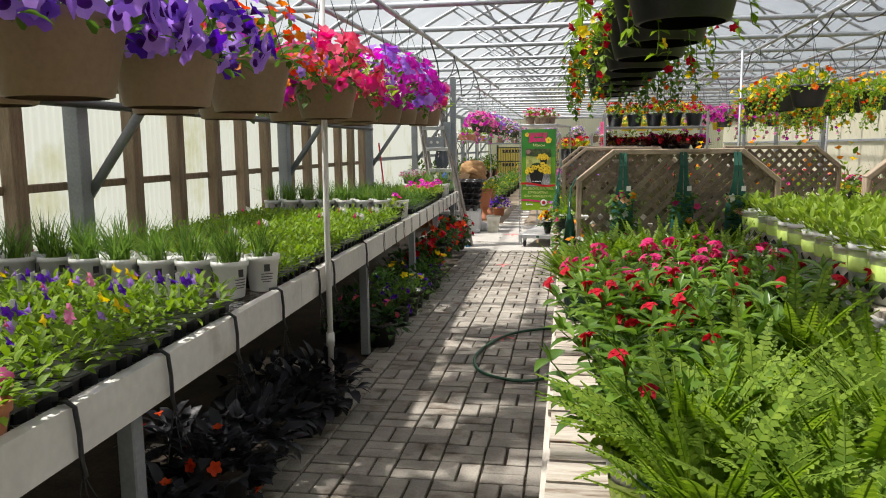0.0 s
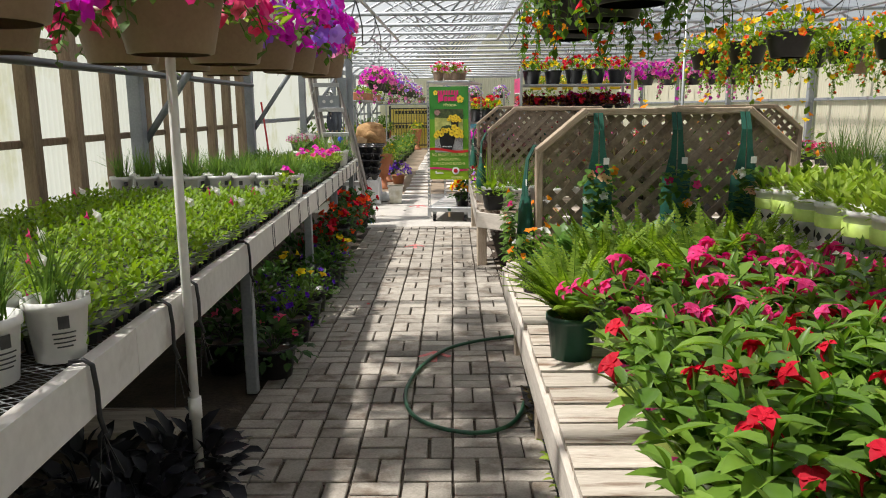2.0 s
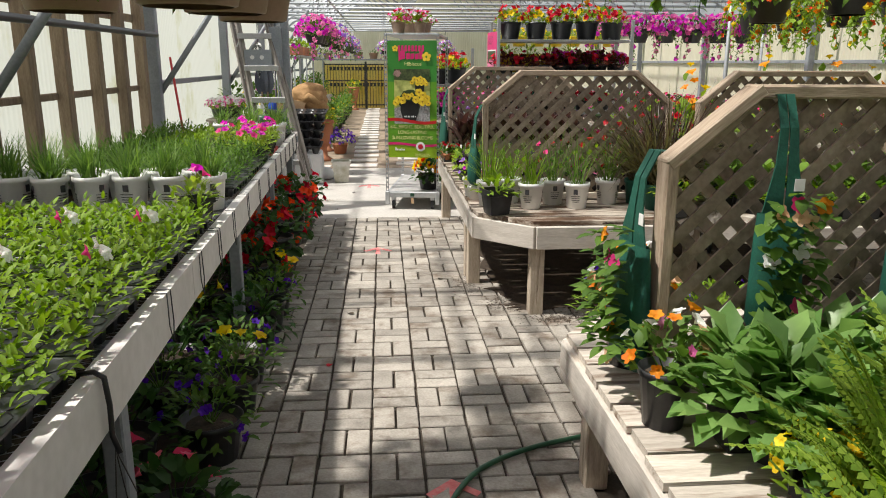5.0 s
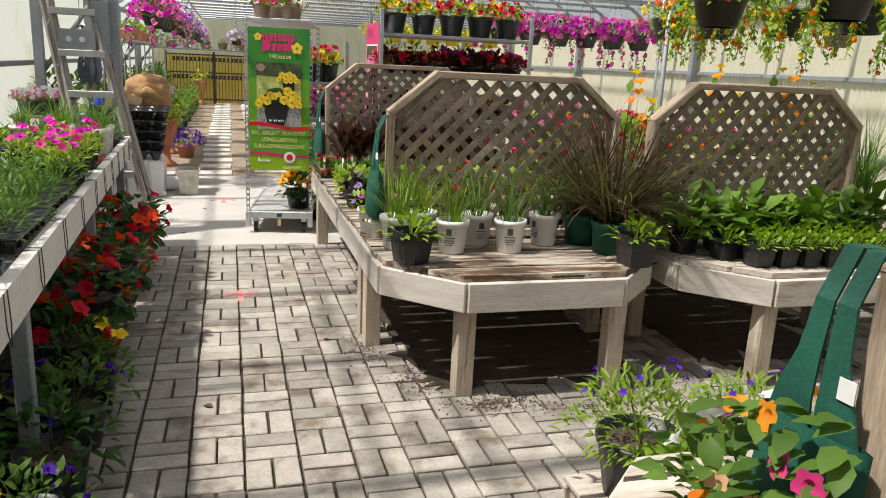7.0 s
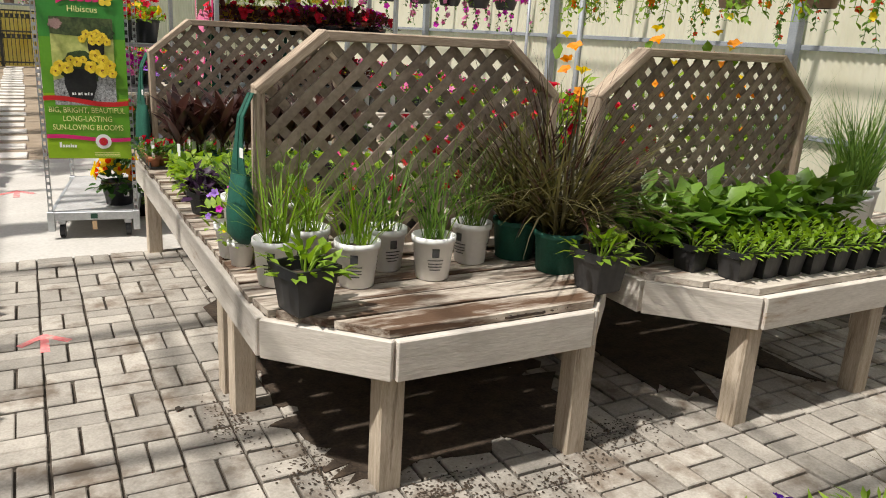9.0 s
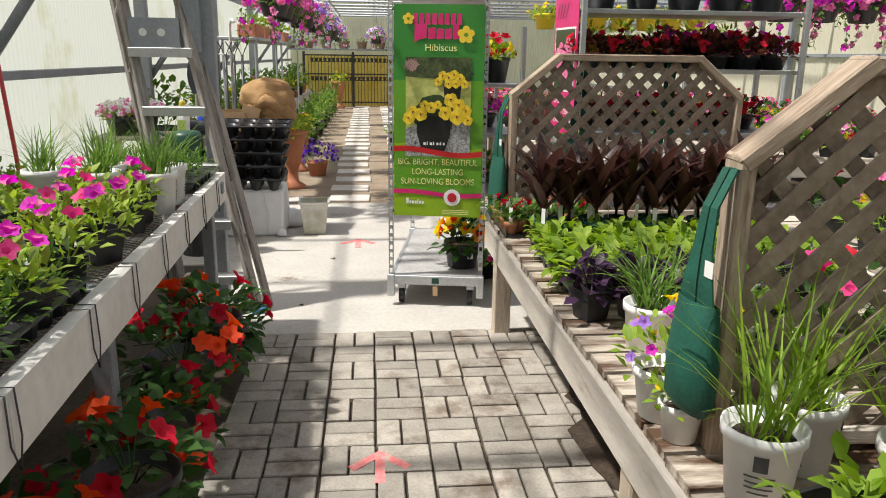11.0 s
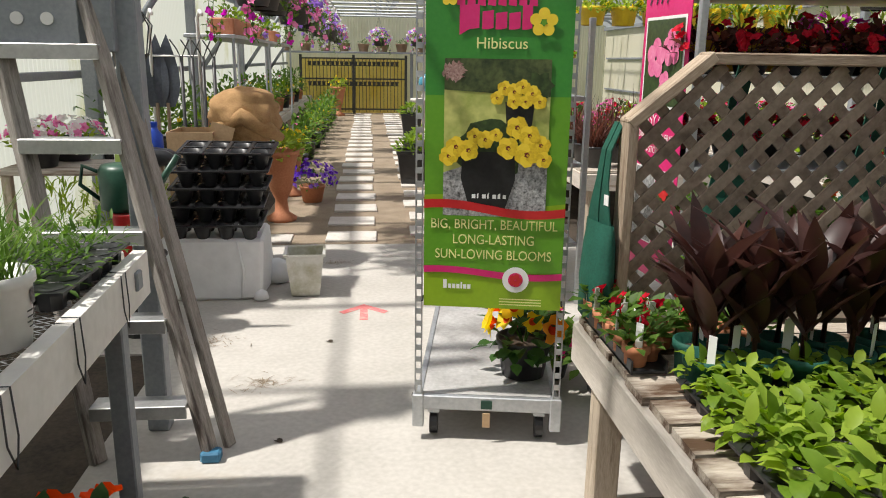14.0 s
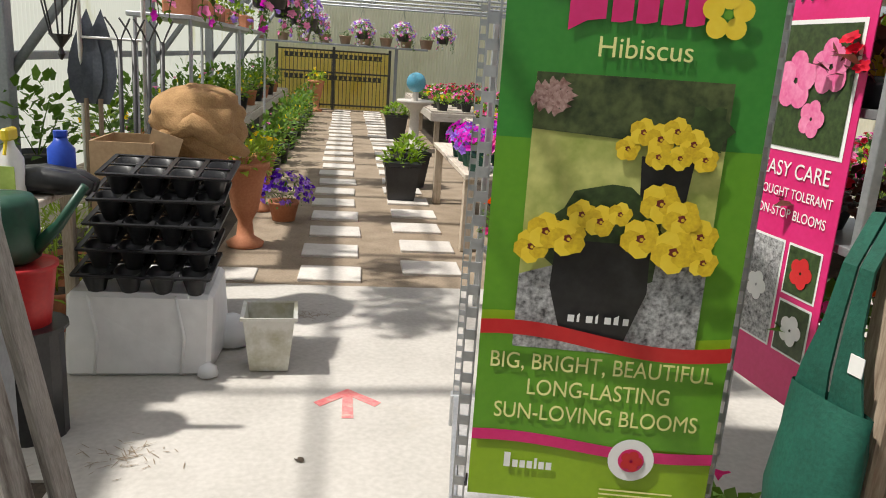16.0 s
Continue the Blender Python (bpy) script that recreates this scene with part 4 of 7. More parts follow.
def small_pot(label, leaf, n=60, R=.075, H=.08, L=.035, W=.016, rt=.06, h=.11, mat=M_BLACK, square=.85, petals=None, nf=0, fr=.02, name="potted_plant", group="small potted plants"):
    t = thing(name, label, "potted plant", group=group)
    put_pot(t, rt, rt * .72, h, mat, square)
    foliage(t, leaf, n, R, H, h - .02, L, W, stems=4, seg=2)
    if nf:
        blooms(t, petals, nf, R * 1.02, H * 1.1, h, fr, low=.1)
    return t


S_GRN = small_pot("square black pot of low bright green leaves", G_BRIGHT, 60, .085, .07, .04, .02)
spread_out([S_GRN], [(1.5, 8.2, .625, 15, 1), (1.09, 7.98, .625, 5, 1.45), (-.02, 8.14, .625, 15, 1.5)] + [(1.62 + .135 * k, 7.91 - .012 * k + .16 * (k < 1), .625, 4, 1.15) for k in range(1, 9)]
           + [(1.66 + .14 * k, 8.06, .625, 8, 1.1) for k in range(8)])
S_PET = small_pot("black pot of pink and red petunias at the bench edge", G_LIME, 70, .10, .10, .045, .022, petals=[P_HOT, P_PINK, P_MAGENTA], nf=3, fr=.029)
spread_out([S_PET], [(lbx(y) - .1 - dx, y, lbz(y) - .014) for y, dx in ((9.2, 0.02), (9.38, .14), (9.02, .12), (9.5, .02), (9.6, .2), (8.9, .02), (6.85, .03), (9.3, .3), (9.72, .05), (9.85, .2), (9.92, .04), (10.08, .06), (10.1, .25), (9.7, .35))])
S_TERR = small_pot("small terracotta pot of red and pink flowers at the tray edge", G_BRIGHT, 50, .09, .08, .04, .02, rt=.07, h=.09, mat=M_TERRA, square=0, petals=[P_RED, P_PINK], nf=8, fr=.028)
spread_out([S_TERR], [(lbx(1.4) - .1, 1.5, lbz(2) - .014), (lbx(1.2) - .12, 1.2, lbz(2) - .014), (lbx(1) - .12, .95, lbz(2) - .014)])

# ---- the slatted bench: ferns and dipladenias ----


def fern():
    t = thing("potted_fern", "lush green sword fern in a dark green pot", "fern", group="ferns on the bench")
    put_pot(t, .11, .085, .19, M_DKGREEN)
    fern_part(t, G_FERN, 84, .37, .17)
    return t


spread_out([fern(), fern()], [(0.3, 1.5, 0.56), (0.5, 1.35, 0.56), (0.85, 1.4, 0.56), (0.45, 1.75, 0.56), (0.78, 1.8, 0.56), (0.92, 2.2, 0.56), (0.288, 1.75, 0.56), (0.6, 1.6, 0.56), (0.84, 1.95, 0.56), (0.496, 2.1, 0.56), (0.96, 2.45, 0.56), (0.76, 2.6, 0.56), (0.08, 4.28, 0.56), (0.256, 4.6, 0.56), (0.496, 4.75, 0.56), (0.76, 4.6, 0.56), (0.976, 4.85, 0.56), (0.6, 4.35, 0.56), (0.92, 4.3, 0.56), (0.96, 3.7, 0.56)])


def dipladenia(c, what):
    t = thing("potted_dipladenia", f"glossy-leaved dipladenia with {what} trumpet flowers", "potted plant", group="dipladenias on the bench")
    put_pot(t, .085, .065, .16, M_PINKP if c is P_HOT else M_WHITE)
    vs, fs = [], []
    for k in range(12):
        g = 2 * math.pi * k / 12
        for zz in (.03, .11):
            r = .067 + .02 * zz / .16 + .002
            vs.append((r * math.cos(g), r * math.sin(g), zz))
    part("label_band", Shape().add(vs, [(2 * i, 2 * ((i + 1) % 12), 2 * ((i + 1) % 12) + 1, 2 * i + 1) for i in range(12)]), M_LIME, t, "lime printed label", smooth=True)
    s = Shape()
    tips = []
    for k in range(20):
        g, lean = 2.4 * k, random.uniform(.1, .85)
        d = Vector((math.cos(g) * lean, math.sin(g) * lean, 1)).normalized()
        p, ln = Vector((math.cos(g) * .03, math.sin(g) * .03, .14)), random.uniform(.22, .36)
        pts = [p + d * ln * u / 5 + Vector((d.x, d.y, -.3)) * .04 * (u / 5) ** 2 for u in range(6)]
        s.tube(pts, [.004, .0035, .003, .003, .0025, .002], 4, False)
        for u in range(1, 6):
            a0 = g + 1.57 * u + random.uniform(-.3, .3)
            for sg in (0, math.pi):
                o = Vector((math.cos(a0 + sg), math.sin(a0 + sg), random.uniform(.25, .9)))
                s.leaf(pts[u], o, UP, random.uniform(.075, .115), random.uniform(.034, .046), random.uniform(.3, 1.1), 4, .45, .85)
        for _ in range(2):
            s.leaf(pts[5], d + rnd_dir(-.2, 1) * .5, UP + rnd_dir(-1, 1) * .3, .065, .02, .3, 3, .6)
        tips.append((pts[5], d))
    part("foliage", s, G_GLOSS, t, smooth=True, kind="stuff")
    f = Shape()
    for p, d in random.sample(tips, 8 if c is P_HOT else 5):
        for _ in range(2 if c is P_HOT else 1):
            o = (d + Vector((-.45, -.35, .1)) + rnd_dir(-.5, .6) * .6).normalized()
            q = p + o * .055 + rnd_dir(-1, 1) * .02
            f.tube([p, p + o * .03, q], [.002, .003, .009], 5, False)
            a1 = o.orthogonal().normalized()
            for k in range(5):
                v = a1 * math.cos(1.257 * k) + o.cross(a1) * math.sin(1.257 * k)
                f.leaf(q, v + o * .35, o, random.uniform(.026, .036), .027, .8, 3, .3, .75)
    part("blossoms", f, c, t, smooth=True, kind="stuff")
    return t


D_RED, D_RED2, D_PNK = dipladenia(P_RED, "red"), dipladenia(P_RED, "deep red"), dipladenia(P_HOT, "pink")
spread_out([D_RED, D_RED2], [(.11 + .88 * x, y, z) for x, y, z in [(0.096, 1.95, 0.56), (0.176, 2.35, 0.56), (0.096, 2.68, 0.56), (0.288, 2.75, 0.56), (0.12, 3.02, 0.56), (0.336, 3.1, 0.56), (0.544, 2.95, 0.56), (0.56, 3.3, 0.56), (0.8, 3.05, 0.56), (0.44, 2.5, 0.56), (0.976, 3.2, 0.56)]])
spread_out([D_PNK], [(.11 + .88 * x, y, z) for x, y, z in [(0.16, 3.42, 0.56), (0.384, 3.5, 0.56), (0.136, 3.8, 0.56), (0.336, 3.85, 0.56), (0.6, 3.7, 0.56), (0.8, 3.5, 0.56), (0.56, 4.0, 0.56), (0.8, 3.95, 0.56), (1.0, 4.05, 0.56)]])


def label_pot(label):
    t = thing("labelled_nursery_pot", label, "potted plant", group="pots with diamond labels")
    put_pot(t, .10, .085, .19, M_WHITE, n=16)
    d = Shape()
    for k in range(12):
        g = 2 * math.pi * k / 12
        r = .092
        for q, zz in ((0, .045),):
            a = .2
            d.add([(r * math.cos(g - a), r * math.sin(g - a), zz), (r * math.cos(g), r * math.sin(g), zz - .022), ((r + .002) * math.cos(g + a), (r + .002) * math.sin(g + a), zz), ((r + .001) * math.cos(g), (r + .001) * math.sin(g), zz + .022)], [(0, 1, 2, 3)])
    part("diamond_border", d, M_BLACK, t, "black diamond border printed on the label")
    part("label_band", Shape().lathe([(.0935, .085), (.0975, .14)], 16), M_LIME, t, "pale lime printed label", smooth=True)
    foliage(t, G_LIME, 75, .10, .10, .17, .06, .026, .5, .7, 3, .3)
    return t


LP = label_pot("white pot with a diamond-printed label and lime green leaves")
spread_out([LP], [(1.25 + .21 * c, 2.85 + .22 * r, .93) for c in range(5) for r in range(12)])
S_BLU = small_pot("pot of blue hydrangea-like flowers on the raised bench", G_BRIGHT, 60, .14, .12, .07, .04, rt=.09, h=.15, square=0, petals=[P_VIOLET, P_PURPLE], nf=40, fr=.022)
spread_out([S_BLU], [(1.75, 2.75, .93), (2.1, 2.8, .93)])

# big-leaved plants and blooms before and behind the lattice at the end of that bench
S_BIG = small_pot("black pot of large lobed glossy green leaves", G_BIGLEAF, 170, .17, .20, .10, .062, rt=.085, h=.14, name="leafy_potted_plant")
spread_out([S_BIG], [(.22, 5.22, .56), (.45, 5.25, .56), (.7, 5.3, .56), (.92, 5.25, .56), (.3, 5.1, .56), (.55, 5.12, .56), (.8, 5.12, .56), (.36, 4.95, .56)])
S_YEL = small_pot("black pot of small yellow flowers", G_BRIGHT, 60, .12, .12, .04, .02, petals=[P_YELLOW], nf=26, fr=.022)
spread_out([S_YEL], [(.38, 4.85, .56), (.55, 4.88, .56), (.75, 4.86, .56), (.22, 4.86, .56)])
S_IMP = small_pot("tall black pot of peach, white and orange impatiens", G_MID, 110, .17, .2, .06, .036, rt=.10, h=.22, square=0, petals=[P_PEACH, P_WHITE, P_ORANGE, P_PINK], nf=16, fr=.03)
spread_out([S_IMP], [(.1, 5.8, .56, 0, .7), (.05, 5.35, .56, 0, .8)])

# plants standing in the cross aisle
crate = thing("wooden_crate", "low slatted wooden crate under pots in the cross aisle", "crate", .58, 6.47, 0)
for k in range(4):
    part("board", Shape().box((0, -.21 + .14 * k, .27), (.8, .12, .02), b=.003), M_WOOD, crate)
for y in (-.26, .26):
    for z in (.08, .2):
        part("board", Shape().box((0, y, z), (.8, .018, .09), b=.003), M_WOOD, crate)
for x in (-.37, .37):
    part("end_panel", Shape().box((x, 0, .13), (.03, .49, .25), b=.003), M_WOODZ, crate)
S_LOB = small_pot("black pot of trailing blue lobelia", G_BRIGHT, 460, .25, .21, .05, .013, rt=.14, h=.2, square=0, petals=[P_VIOLET], nf=24, fr=.013)
spread_out([S_LOB], [(.36, 6.6, .28), (.72, 6.55, .28)])
S_LEAFY = small_pot("black pot of broad rounded green leaves with orange blooms", G_BRIGHT, 90, .17, .11, .085, .065, rt=.12, h=.16, square=0, petals=[P_ORANGE], nf=2, fr=.022)
spread_out([S_LEAFY], [(.46, 6.38, .28), (.78, 6.32, .28)])


def grass_pot(label, leaf, n, L, lean, mat, rt=.10, h=.17, x=0, y=0, z=0, W=.008):
    t = thing("potted_grass", label, "ornamental grass", x, y, z, group="ornamental grasses")
    put_pot(t, rt, rt * .8, h, mat)
    blades(t, leaf, n, L, W, h - .02, rt * .5, lean, 1.1, 5)
    return t


grass_pot("black pot of fine bronze grass on the paving", G_BRONZE, 150, .48, .8, M_BLACK, .13, .24, x=1.2, y=6.55)
for x, y in ((1.02, 8.46), (1.2, 8.4), (1.08, 8.24)):
    grass_pot("purple-brown fountain grass in a teal nursery pot", G_FOUNT, 150, .76, .95, M_TEAL, x=x, y=y, z=.625, W=.011)
    grass_pot("dark maroon fountain grass in a teal nursery pot", G_WINE, 70, .80, .75, M_TEAL, .08, .15, x + .1, y + .16, .625, W=.011)
S_HOST = small_pot("black pot of broad dark green quilted leaves", G_GLOSS, 60, .16, .16, .12, .075, rt=.08, h=.15)
spread_out([S_HOST], [(1.56, 8.26, .625), (1.75, 8.24, .625), (1.95, 8.26, .625), (2.15, 8.24, .625), (2.36, 8.26, .625), (2.58, 8.24, .625), (2.78, 8.3, .625)])
S_RGER = small_pot("pot of bright red flowers behind the lattice", G_BRIGHT, 100, .2, .22, .07, .05, rt=.12, h=.2, square=0, petals=[P_RED], nf=18, fr=.035)
spread_out([S_RGER], [(1.35, 8.95, .78), (1.6, 9.05, .85), (1.15, 9.1, .85), (.85, 9.0, .625), (1.9, 9.3, .8), (2.3, 9.3, .75)])
tall = small_pot("tall leggy yellow and orange sunflowers in a pot", G_BRIGHT, 60, .22, .8, .09, .06, rt=.11, h=.2, square=0, petals=[P_ORANGE, P_YELLOW], nf=9, fr=.04)
spread_out([tall], [(2.1, 8.85, .625), (1.5, 8.8, .625), (2.6, 8.9, .625), (3.2, 9.4, .5)])
reeds = grass_pot("white trough of tall green grasses by the cream wall", G_GRASS, 150, .75, .35, M_WHITE, .14, .3, 3.6, 9.2, .45)
spread_out([reeds], [(3.6, 9.2, .45), (3.9, 8.8, .45), (4.2, 8.6, .45), (3.5, 8.6, .45), (3.8, 9.7, .45)])
bench("slatted_bench", 3.3, 4.7, 8.2, 11.2, .45, .02, "low weathered wooden bench near the cream wall", near=False, far=False, legs=[(3.4, 8.3), (4.6, 8.3), (3.4, 11.1), (4.6, 11.1)])

# middle of the second bench: trays, basil, cordylines, small flower pots
F_SWT = flat("black tray of bright lime sweet potato vine", G_SWEET, 15, .066, .042, .14, bend=1.0)
spread_out([F_SWT], [(.05, 10.0, .627, 90, 1), (.34, 10.0, .627, 90, 1), (.63, 10.0, .627, 90, 1), (.92, 10.0, .627, 90, 1), (.05, 10.42, .627, 90, .8), (.34, 10.42, .627, 90, .8), (.63, 10.42, .627, 90, .8), (.92, 10.42, .627, 90, .8)])
S_BAS = small_pot("square black pot of dark purple basil", G_PURPLE, 60, .11, .13, .07, .045)
spread_out([S_BAS], [(-.06, 9.56, .625), (.1, 9.55, .625), (.28, 9.6, .625), (.45, 9.58, .625), (.2, 9.44, .625), (.62, 9.6, .625)])
LP2 = grass_pot("printed white pot of young papyrus grass", G_GRASS, 60, .3, .5, M_WHITE, .09, .15, .05, 9.28, .625)
spread_out([LP2], [(.05, 9.28, .625), (.28, 9.3, .625), (.2, 9.1, .625)])
S_CLR = small_pot("pot of mixed orange, pink and purple blooms at the bench edge", G_BRIGHT, 70, .12, .16, .045, .022, rt=.08, h=.14, square=0, mat=M_WHITE, petals=[P_ORANGE, P_MAGENTA, P_YELLOW, P_PURPLE], nf=22, fr=.017)
spread_out([S_CLR], [(-.09, 8.82, .625, 40, .7), (-.09, 8.7, .625, 80, .7)])


def cordyline():
    t = thing("potted_cordyline", "maroon-leaved cordyline in a teal nursery pot", "potted plant", group="cordylines")
    put_pot(t, .062, .05, .11, M_TEAL)
    s = Shape()
    s.tube([(0, 0, .09), (.005, 0, .2), (0, .005, .3)], [.008, .007, .005], 6)
    for i in range(14):
        g = i * 2.4 + random.uniform(-.3, .3)
        zz = .15 + .17 * i / 14
        ln = random.uniform(.25, .8)
        d = Vector((math.cos(g) * ln, math.sin(g) * ln, 1.0 + .03 * i))
        s.leaf((0, 0, zz), d, UP, random.uniform(.20, .34), .062, random.uniform(.15, .8), 5, .3, .85)
    part("leaves", s, G_WINE, t, smooth=True)
    part("plant_label", Shape().box((.03, -.04, .14), (.022, .002, .09)), M_WHITE, t, "white plant label")
    return t


spread_out([cordyline(), cordyline()], [(.02 + .135 * c + random.uniform(-.02, .02), 10.63 + .14 * r + random.uniform(-.02, .02), .627) for c in range(9) for r in range(2)])


def primrose():
    t = thing("potted_gloxinia", "small terracotta-coloured pot of red and pink blooms with a white label", "potted plant", group="small red flower pots")
    put_pot(t, .042, .032, .065, M_TERRA, n=14)
    foliage(t, G_MID, 30, .06, .05, .06, .045, .026, .6, .4, 2, stems=0)
    blooms(t, [P_HOT, P_RED], 1, .03, .05, .09, .026, low=.5)
    part("plant_label", Shape().box((.02, -.02, .10), (.024, .002, .075)).box((.02, -.022, .12), (.02, .002, .012)), M_WHITE, t, "white plant label")
    return t


edge_tray = thing("plug_tray", "black plastic carrying tray under small flower pots", "tray", -.09, 11.02, .627)
part("tray_base", Shape().box((0, 0, .006), (.11, .50, .012), b=.003).box((-.052, 0, .02), (.006, .5, .04)).box((.052, 0, .02), (.006, .5, .04)), M_BLACK, edge_tray)
spread_out([primrose(), primrose()], [(-.115, 10.82 + .1 * k, .639) for k in range(5)] + [(-.06, 10.86 + .1 * k, .639) for k in range(4)] + [(.02 + .1 * (k % 4), 10.98 + .09 * (k // 4), .627) for k in range(8)])

# ---- under the white bench ----


def under(label, leaf, n, R, H, L, W, petals=None, nf=0, fr=.03, low=-.3, rt=.13, h=.19, bend=.8, seg=3):
    t = thing("potted_plant", label, "potted plant", group="plants under the white bench")
    put_pot(t, rt, rt * .75, h, M_BLACK)
    foliage(t, leaf, n, R, H, h - .02, L, W, bend, .3, seg, low=low)
    if nf:
        blooms(t, petals, nf, R, H, h, fr, low=low)
    return t


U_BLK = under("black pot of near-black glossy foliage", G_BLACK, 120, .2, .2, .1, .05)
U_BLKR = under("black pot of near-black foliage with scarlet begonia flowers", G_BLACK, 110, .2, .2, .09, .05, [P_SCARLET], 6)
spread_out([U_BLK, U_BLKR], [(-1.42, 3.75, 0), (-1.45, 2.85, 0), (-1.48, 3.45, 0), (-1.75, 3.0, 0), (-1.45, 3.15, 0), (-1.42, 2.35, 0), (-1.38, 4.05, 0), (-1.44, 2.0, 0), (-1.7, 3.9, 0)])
U_BEG = under("hanging pot of scarlet begonias trailing from the bench", G_DARK, 120, .22, .18, .07, .045, [P_SCARLET, P_RED], 15, .042, -.75)
spread_out([U_BEG], [(-1.5, 8.55, .22), (-1.46, 8.95, .25), (-1.5, 9.35, .2), (-1.52, 9.75, .25), (-1.5, 10.15, .25), (-1.52, 10.5, .1), (-1.56, 8.2, .12)])
U_BLU = under("black pot of green foliage with violet-blue flowers", G_MID, 150, .2, .18, .05, .022, [P_VIOLET], 12, .024)
U_YEL = under("black pot of green foliage with pale yellow pansies", G_MID, 150, .2, .2, .05, .022, [P_YELLOW, P_YELLOW], 4, .035)
U_GRN = under("black pot of leafy dark green plants under the bench", G_DARK, 150, .22, .22, .06, .032)
U_RED = under("black pot with coral begonia flowers under the bench", G_DARK, 100, .2, .18, .07, .04, [P_CORAL], 5, .035)
for proto, spots in ((U_BLU, [(-1.45, 6.25), (-1.46, 7.0), (-1.47, 7.75), (-1.75, 6.6)]), (U_YEL, [(-1.45, 6.65), (-1.47, 8.05), (-1.8, 7.5)]), (U_GRN, [(-1.47, 7.4), (-1.75, 6.1), (-1.8, 8.0), (-1.8, 8.9), (-1.78, 7.0)]), (U_RED, [(-1.42, 5.6), (-1.72, 5.7)])):
    spread_out([proto], [(x, y, 0) for x, y in spots])
board = solid("plank", Shape().box((-1.95, 4.9, .02), (.5, .3, .04), b=.004), M_WOOD, "loose sunlit plank lying on the dirt under the bench", "plank")
board2 = solid("plank", Shape().box((-1.9, 3.3, .02), (.4, .25, .04), b=.004), M_WOOD, "loose plank lying on the dirt under the bench", "plank")


def bench_hook(y):
    t = thing("pot_hanger", "black plastic pot hanger hooked over the white bench edge", "pot hanger", lbx(y), y, lbz(y), group="pot hangers on the bench edge")
    part("hook", Shape().tube([(-.05, 0, -.03), (-.045, 0, .008), (-.01, 0, .014), (.012, 0, .0), (.016, .005, -.07), (.012, .012, -.15), (.03, .0, -.19)], .007, 6), M_BLACK, t, smooth=True)
    for g in (-.07, .02, .08):
        part("hanger_wire", Shape().tube([(.02, 0, -.18), (.03, g, -.34)], .002, 4), M_BLACK, t)


def wire_hook(y):
    t = thing("wire_hook", "thin wire hook looped over the white bench edge", "hook", lbx(y), y, lbz(y), group="wire hooks on the bench edge")
    part("wire", Shape().tube([(-.04, -.02, -.02), (-.04, -.02, .004), (.004, -.02, .004), (.006, -.024, -.1), (.008, 0, -.16), (.006, .024, -.1), (.004, .02, .004), (-.04, .02, .004)], .0022, 5), M_DARKP, t, smooth=True)


for y in (1.3, 1.7, 2.2, 2.75, 3.3, 3.9, 4.2, 5.05):
    bench_hook(y)
for y in (5.7, 6.2, 6.6, 7.0, 7.5, 8.0, 8.5, 9.0, 9.4, 9.8, 10.2, 10.6, 11.0):
    wire_hook(y)

# ---- hanging planter bags on the lattices ----


